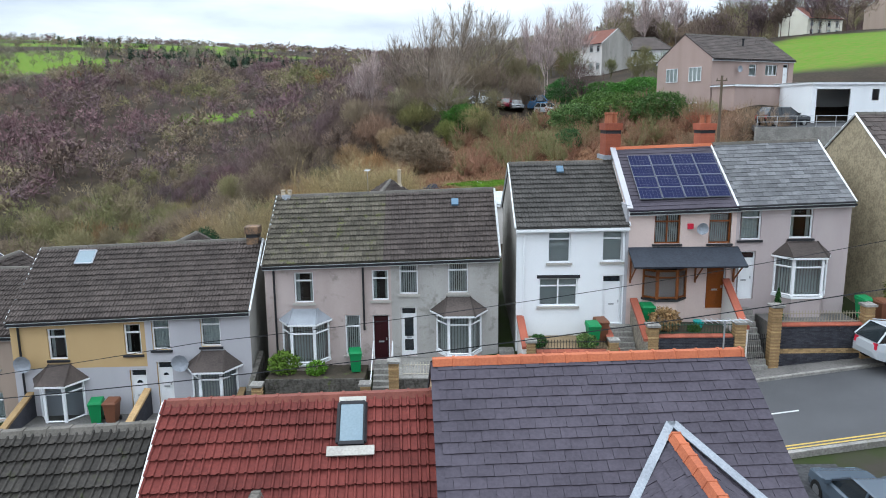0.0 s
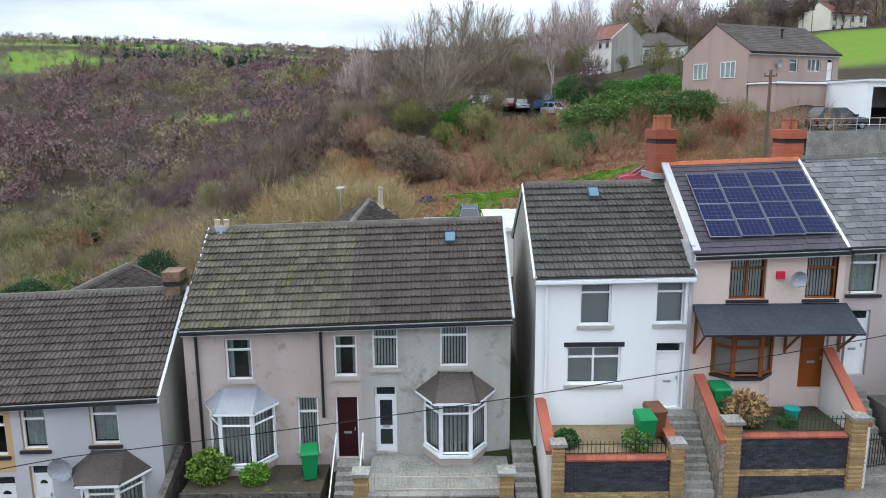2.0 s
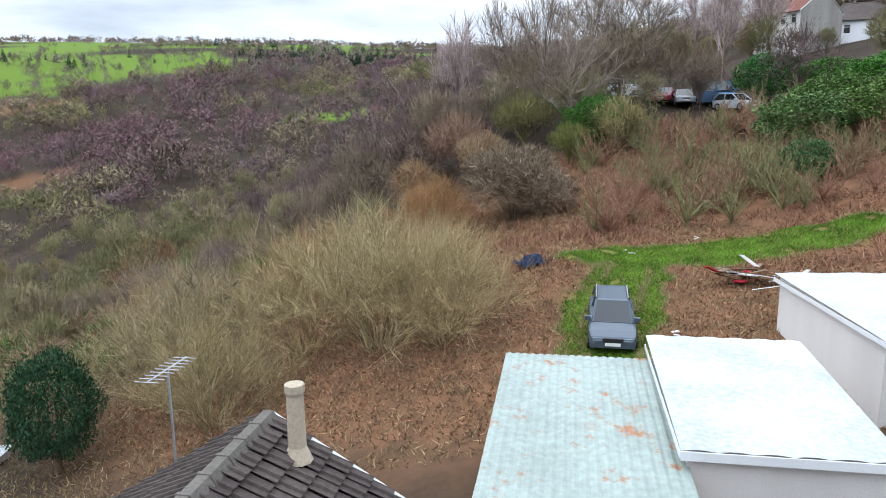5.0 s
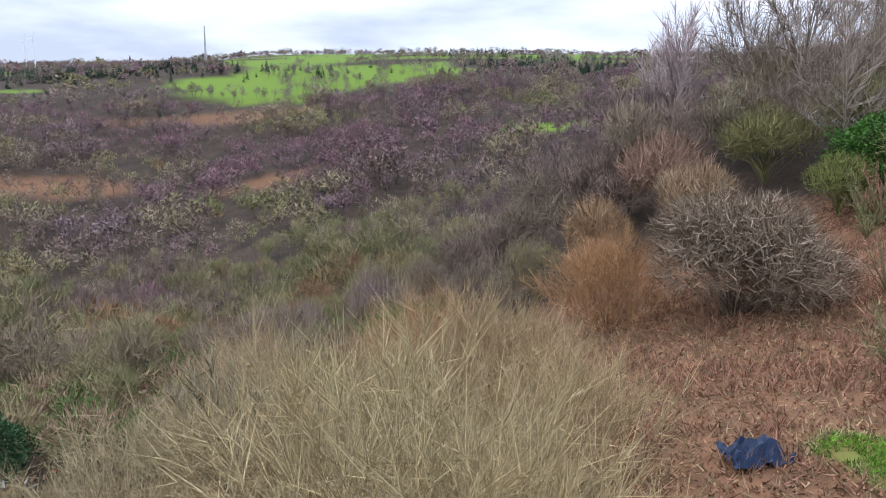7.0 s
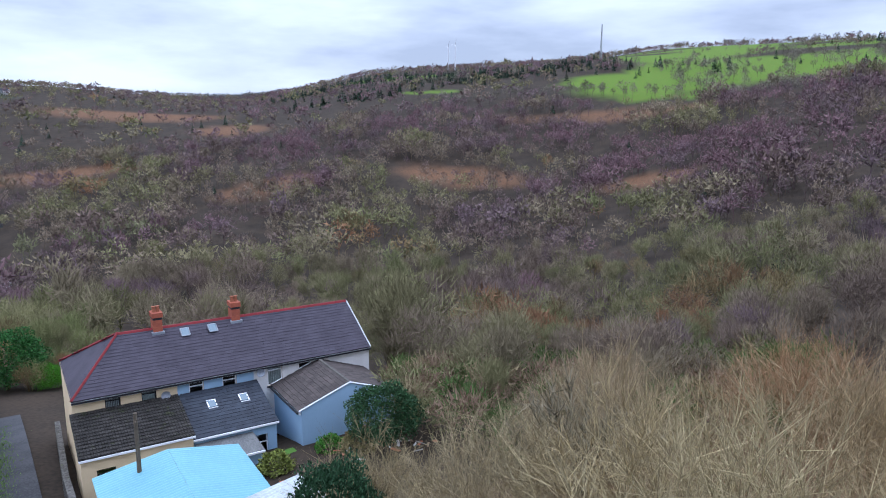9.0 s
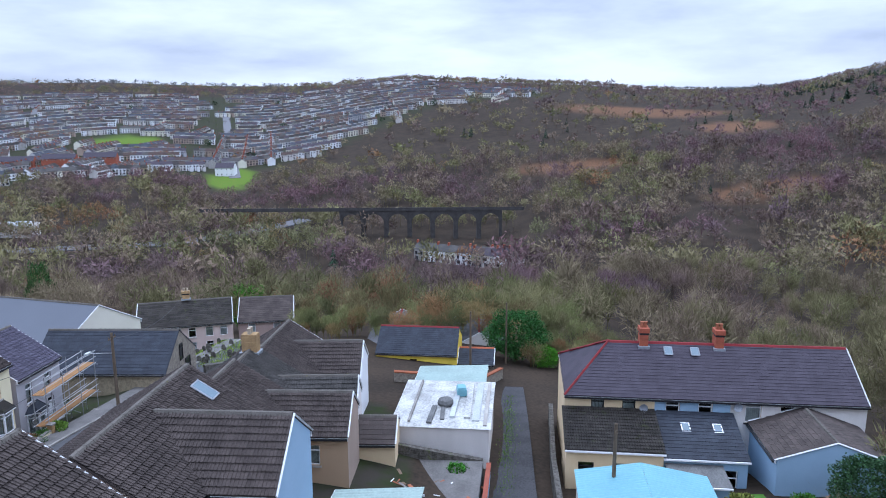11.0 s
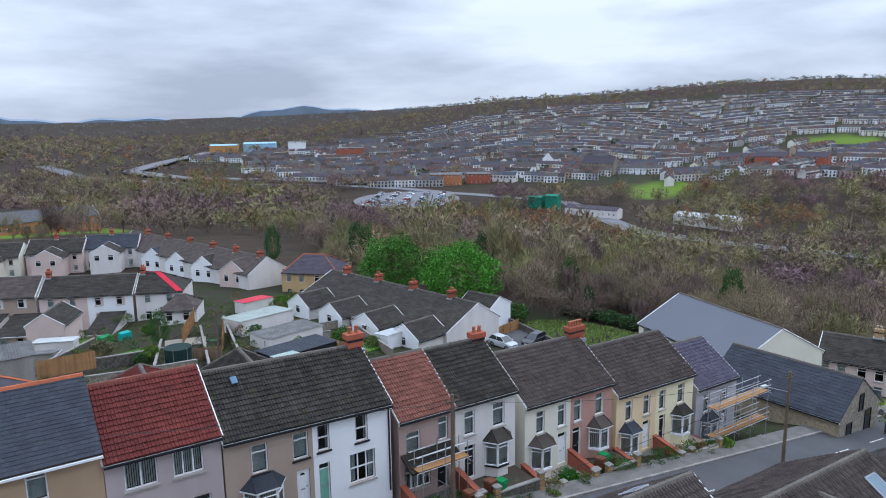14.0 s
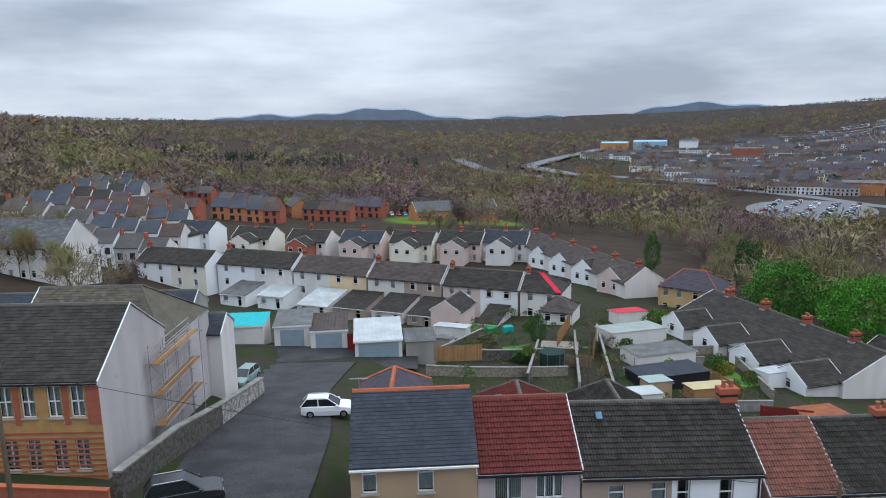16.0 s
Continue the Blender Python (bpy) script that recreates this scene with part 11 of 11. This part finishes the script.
fence("dark red timber fence round a yard", -31.5, -17.5, -11.2, 160, 5, 1.4, REDPAINT)
for x_, y_, rz, L_, mt, lab in ((-17.2, -52.0, 75, 7, FENCEWOOD, "brown timber fence beside the cobbled alley"), (-5.5, -58.5, 66, 5, TIMBER, "weathered timber fence between back gardens"), (-12.5, -33.5, 165, 5, TIMBER, "weathered dark timber fence")):
    fence(lab, x_, y_, gz(x_, y_) - 0.1, rz, L_, 1.5, mt)
fence("timber fence panels along the alley", -18.5, -37.0, -11.4, 255, 9, 1.6, FENCEWOOD)
LAWN = M("bright_lawn", (0.09, 0.19, 0.025), (0.06, 0.13, 0.02), fine=20, bump=0.6)
for x_, y_, a_, c_, rz, mt, lab in ((-9.8, -38.0, 2.0, 4.0, 15, LAWN, "strip of bright green lawn"), (-15.2, -43.5, 2.6, 2.6, -10, GRAVEL, "pale gravel yard by the outhouse"), (-33.0, -30.0, 3.0, 2.4, 15, LAWN, "small green back garden lawn"), (-39.6, 64.6, 1.0, 2.6, 5, LAWN, "narrow green lawn by the blue extension"), (-39.5, 57.8, 0.5, 2.0, 0, LAWN, "small green back garden lawn"), (-4.0, -36.0, 3.0, 3.0, -20, PAVING, "damp grey paved back yard"), (-31.0, -56.0, 3.0, 3.0, 15, LAWN, "small green back garden lawn"), (-38.5, 47.0, 3.4, 2.6, 0, PAVING, "paved back yard with planters"), (-3.5, -60, 4, 3, -22, LAWN, "small green back lawn")):
    b = B()
    b.box(-a_, a_, -c_, c_, -0.8, 0.08)
    solo("yard_surface", b, mt, lab, "yard", x_, y_, gz(x_, y_), rz, kind="structure")
# trampoline and garden toys
tr = thing("trampoline", "black netted garden trampoline", "trampoline", -12.0, -30.5, gz(-12.0, -30.5))
b = B()
b.lathe(0, 0, [(1.5, 0.75), (1.5, 0.8)], 16)
part("mat", b, GUTTER_B, tr)
for k in range(6):
    b = B()
    b.beam((1.5 * math.cos(k * 1.047), 1.5 * math.sin(k * 1.047), 0), (1.5 * math.cos(k * 1.047), 1.5 * math.sin(k * 1.047), 2.4), 0.03)
    part("post", b, STEEL, tr)
b = B()
b.lathe(0, 0, [(1.48, 0.8), (1.5, 2.35)], 18)
part("net", b, M("dark_green_netting", (0.012, 0.03, 0.026), (0.02, 0.04, 0.034), fine=40), tr, "dark green safety net")
BLUEPLASTIC = M("blue_plastic", (0.03, 0.16, 0.45), rough=0.5)
for x_, y_, mt, s_, lab in ((-35.5, -17.8, BLUEPLASTIC, 0.9, "blue plastic garden table"), (-9.2, -56.0, TEAL, 0.8, "teal plastic play frame"), (-6.6, -55.0, BINGREEN, 0.9, "small green plastic garden playhouse"), (-25.8, -28.2, UPVC, 0.8, "white plastic water storage tank")):
    b = B()
    b.box(-s_, s_, -s_ * 0.6, s_ * 0.6, 0.0, s_ * 1.2)
    b.solid([(-s_, -s_ * 0.6, s_ * 1.2), (s_, -s_ * 0.6, s_ * 1.2), (s_, s_ * 0.6, s_ * 1.2), (-s_, s_ * 0.6, s_ * 1.2), (-s_ * 0.6, 0, s_ * 1.5), (s_ * 0.6, 0, s_ * 1.5)], [(0, 1, 5, 4), (2, 3, 4, 5), (1, 2, 5), (3, 0, 4)])
    solo("garden_clutter", b, mt, lab, "garden item", x_, y_, gz(x_, y_), 20)

# graveyard beside the schoolroom
wall_run("old rubble wall round the graveyard", [(-62, 21, -11.0), (-66, 24.5, -11.6), (-78, 24, -13.6), (-82, 18, -14.6)], 1.3, 0.5, WALL["darkstone"])
grs = random.Random(8)
b = B()
b.box(-0.28, 0.28, -0.05, 0.05, -0.4, 0.6)
b.solid([(-0.28, -0.05, 0.6), (0.28, -0.05, 0.6), (0.28, 0.05, 0.6), (-0.28, 0.05, 0.6), (-0.12, -0.05, 0.78), (0.12, -0.05, 0.78), (0.12, 0.05, 0.78), (-0.12, 0.05, 0.78)], [(0, 1, 5, 4), (2, 3, 7, 6), (4, 5, 6, 7), (1, 2, 6, 5), (3, 0, 4, 7)])
stone_me = b.mesh("gravestone", [WALL["darkstone"]])
for i in range(70):
    x_, y_ = grs.uniform(-79, -66), grs.uniform(7, 21)
    o = new("gravestone", stone_me)
    o.matrix_world = pose(x_, y_, gz(x_, y_), grs.uniform(-8, 8), grs.uniform(-5, 5), 75 + grs.uniform(-12, 12))
    tagged(o, "weathered grey upright gravestone in grass", "gravestone", "graveyard stones")
for i in range(28):
    x_, y_ = grs.uniform(-72, -60), grs.uniform(-32, -14)
    o = new("gravestone", stone_me)
    o.matrix_world = pose(x_, y_, gz(x_, y_), grs.uniform(-8, 8), 0, 75 + grs.uniform(-12, 12))
    tagged(o, "weathered grey upright gravestone in grass", "gravestone", "graveyard stones")
x, y = scatter(12000, -72, 14, 9, 9)
tufts("graveyard_grass", "yellow-green rough grass among the graves", x, y, 0.4, 0.12, (0.2, 0.27, 0.05), "grass", 0.8)

# lane and graveyard edge beside the white terrace
lane_strip("lane", "narrow asphalt lane beside the white terrace", [(-62.5, -48), (-60.6, -38), (-58.4, -28), (-55.2, -18), (-51, -8)], 2.5, ASPHALT, lift=0.12)
wall_run("dark rubble wall between lane and graveyard", [(x_, y_, gz(x_, y_)) for x_, y_ in ((-65.4, -46), (-63.4, -38), (-61.6, -29), (-58.8, -18), (-56.5, -11))], 1.2, 0.4, WALL["darkstone"])
x, y = scatter(16000, -70, -25, 9, 13)
ok = x < -62.5 + (y + 29) * 0.2
tufts("graveyard_grass", "yellow-green rough grass among the graves", x[ok], y[ok], 0.35, 0.13, (0.15, 0.21, 0.05), "grass", 0.8)
for i, (x_, y_) in enumerate(((-79, -40), (-79.8, -36), (-80.4, -32), (-81, -28), (-81.4, -24), (-81.6, -20))):
    own_tree("hedge", "dense dark green hedge at the graveyard edge", x_, y_, 2.4, leafy_template(640 + i, 1500, 0.05), (0.045, 0.085, 0.03), LEAF, "hedge", 1.5)
for i, (x_, y_, h_, c_) in enumerate(((-33.2, -33.7, 2.2, (0.06, 0.12, 0.025)), (-36.0, -30.0, 1.8, (0.1, 0.13, 0.03)), (-5.0, -42.0, 2.4, (0.12, 0.12, 0.06)), (-8.5, -33.5, 1.6, (0.05, 0.1, 0.03)), (-16.0, -34.0, 1.5, (0.06, 0.12, 0.03)), (-24.5, -44.0, 1.7, (0.06, 0.13, 0.03)), (-33.6, -60.0, 2.4, (0.09, 0.17, 0.02)), (-38.0, -50.0, 1.9, (0.05, 0.1, 0.03)), (-42.0, -36.0, 2.0, (0.05, 0.1, 0.03)), (-12.5, -56.0, 1.6, (0.07, 0.14, 0.02)), (3.0, -46.0, 1.8, (0.05, 0.1, 0.03)), (-66.0, -38.5, 3.2, (0.06, 0.12, 0.03)))):
    own_tree("garden_shrub", "leafy green shrub in a back garden", x_, y_, h_, leafy_template(660 + i, 1500, 0.045), c_, LEAF, "shrub", 1.1)

# lane by the peach terrace
ribbon("lane", "worn lane of broken asphalt with grass down its middle", lambda x: 51.4 + 0.03 * (x + 40), lambda x: float(ground(np.array([x]), np.array([51.4]))[0]), 1.7, ROUGHASPHALT, -24, -66, lift=0.12)
wall_run("rubble wall along the lane", [(-36, 54.4, -8.3), (-44, 54.3, -9.3), (-56, 54.6, -10.6)], 0.9, 0.35, WALL["darkstone"])
wall_run("pale blue rendered yard wall", [(-32.5, 47.2, -7.6), (-32.6, 50.0, -8.2), (-41.5, 50.0, -9.2)], 1.3, 0.2, WALL["blue"], cope=TERRACOTTA)
wall_run("old dark rubble wall across the yard", [(-41.6, 43.4, -7.9), (-41.9, 49.6, -9.0)], 1.2, 0.4, WALL["darkstone"])
wall_run("rubble wall and rust-red fence before the yellow cottage", [(-62, 40, -11.2), (-64, 48.5, -12.2), (-70, 50.0, -13.5)], 1.5, 0.35, WALL["stone"], cope=RUST)
x, y = np.random.RandomState(3).uniform(-62, -26, 5000), 51.4 + np.random.RandomState(4).normal(size=5000) * 0.35
tufts("lane_grass", "strip of green grass down the lane", x, y, 0.25, 0.06, (0.14, 0.24, 0.04), "grass", 0.7)
for i in range(9):
    heap("garden_clutter", "pots, boards and garden odds and ends", crs2.uniform(-40, -33), crs2.uniform(64, 74), 4, 0.5, 0.6, [TIMBER, CONCRETE, POT, UPVC], "garden clutter")
for i in range(6):
    heap("garden_clutter", "pots, boards and garden odds and ends", crs2.uniform(-41, -35), crs2.uniform(44.5, 49), 4, 0.5, 0.5, [TIMBER, CONCRETE, POT, UPVC], "garden clutter")
for i in range(16):
    heap("garden_clutter", "stacked boards, pots and garden odds and ends", crs2.uniform(-40, 3), crs2.uniform(-60, -20), 4, 0.7, 0.7, [TIMBER, GUTTER_B, UPVC, BINGREEN, WALL["darkstone"], TEAL, FENCEWOOD], "garden clutter")


# ---------------------------------------------------------------- poles, lamps and wires
def pole(x, y, z, h, label, lamp=None, steps_=True, name="telegraph_pole", mat=None):
    p = thing(name, label, "pole", x, y, z)
    b = B()
    b.beam((0, 0, -0.5), (0, 0, h), 0.14, n=8, taper=0.7)
    part("shaft", b, mat or POLEWOOD, p)
    if lamp:
        b = B()
        b.beam((0, 0, h * 0.8), (lamp[0], lamp[1], h * 0.86), 0.03, n=6)
        part("arm", b, STEEL, p)
        b = B()
        b.box(lamp[0] - 0.28, lamp[0] + 0.28, lamp[1] - 0.12, lamp[1] + 0.12, h * 0.86 - 0.05, h * 0.86 + 0.08)
        part("lantern", b, WHITEMETAL, p)
    b = B()
    b.beam((-0.45, 0, h - 0.4), (0.45, 0, h - 0.4), 0.05)
    for s in (-0.4, 0, 0.4):
        b.beam((s, 0, h - 0.36), (s, 0, h - 0.2), 0.04)
    part("crossarm", b, POLEWOOD, p)
    return p


pole(-44.6, 22.6, float(street_z(-44.6)), 7.6, "timber street-light pole at the lower junction", (1.6, -0.9))
pole(-17.9, 19.7, float(street_z(-17.9)), 7.2, "leaning timber telegraph pole by the pavement")
pole(24.0, 17.0, 0.4, 8.2, "timber telegraph pole outside the school")
pole(-15.4, -25.5, gz(-15.4, -25.5), 7.0, "green-stained timber pole in the alley")
pole(-37.0, 57.4, gz(-37, 57.4), 6.0, "mossy timber pole beside the turquoise barn")
pole(-79.0, 50.3, gz(-79, 50.3), 7.5, "timber pole beyond the yellow cottage")
pole(-69.0, 46.8, gz(-69, 46.8), 7.0, "timber pole beside the yellow cottage")
pole(23.5, 60.5, 5.8, 7.5, "timber telegraph pole on the bank")


def wire(name, pts, sag=0.5):
    b = B()
    for (a, c) in zip(pts, pts[1:]):
        a, c = Vector(a), Vector(c)
        prev = a
        for i in range(1, 13):
            s = i / 12
            q = a.lerp(c, s) - Vector((0, 0, sag * 4 * s * (1 - s)))
            b.beam(prev, q, 0.016, n=3)
            prev = q
    return solo(name, b, GUTTER_B, "sagging black overhead cable along the street", "cable")




wire("overhead_cable", [(-60, 19.5, -3.2), (-44.6, 22.6, -1.2), (-17.9, 19.7, 2.0), (24, 17, 8.3), (46, 18.5, 10.2)], 0.6)
wire("overhead_cable", [(-44.6, 22.6, -1.5), (-10, 28.0, 1.3), (20.5, 30.6, 5.0), (34, 31, 8.0)], 0.35)

# mast and turbines on the far hill
mast = thing("radio_mast", "slim lattice radio mast on the hill", "mast", -655, 690, gz(-655, 690))
b = B()
for s in ((-1, -1), (1, -1), (0, 1.2)):
    b.beam((s[0], s[1], 0), (s[0] * 0.2, s[1] * 0.2, 42), 0.35, n=4)
part("lattice", b, STEEL, mast)
for x_, y_ in ((-1180, 820), (-1330, 900)):
    wt = thing("wind_turbine", "small white wind turbine on the ridge", "wind turbine", x_, y_, gz(x_, y_))
    b = B()
    b.beam((0, 0, 0), (0, 0, 48), 1.1, n=8, taper=0.6)
    part("tower", b, UPVC, wt)
    for k in range(3):
        b = B()
        a_ = 0.5 + k * 2.094
        b.beam((0, -1, 48), (12 * math.sin(a_) * 0.8, -1 + 8 * math.sin(a_) * 0.3, 48 + 13 * math.cos(a_)), 0.5, n=4, taper=0.3)
        part("blade", b, UPVC, wt)

# far hills that close the valley, distance haze painted into their blue-grey colour
HILLBLUE = M("haze_tinted_far_moor", (0.22, 0.27, 0.34), (0.17, 0.22, 0.28), scale=0.004, fine=0.02, amt=0.5, bump=0)
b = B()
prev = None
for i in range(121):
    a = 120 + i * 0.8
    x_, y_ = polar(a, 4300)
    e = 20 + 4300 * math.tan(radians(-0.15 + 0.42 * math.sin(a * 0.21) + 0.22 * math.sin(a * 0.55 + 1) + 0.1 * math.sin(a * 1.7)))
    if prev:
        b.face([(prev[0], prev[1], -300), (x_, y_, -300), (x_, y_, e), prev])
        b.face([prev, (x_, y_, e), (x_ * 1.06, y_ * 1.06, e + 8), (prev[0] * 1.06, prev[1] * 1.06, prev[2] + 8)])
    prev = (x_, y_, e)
solo("backdrop_hills", b, HILLBLUE, "far moorland hills closing the valley, distance haze painted in blue-grey", "hills", kind="structure", smooth=True)
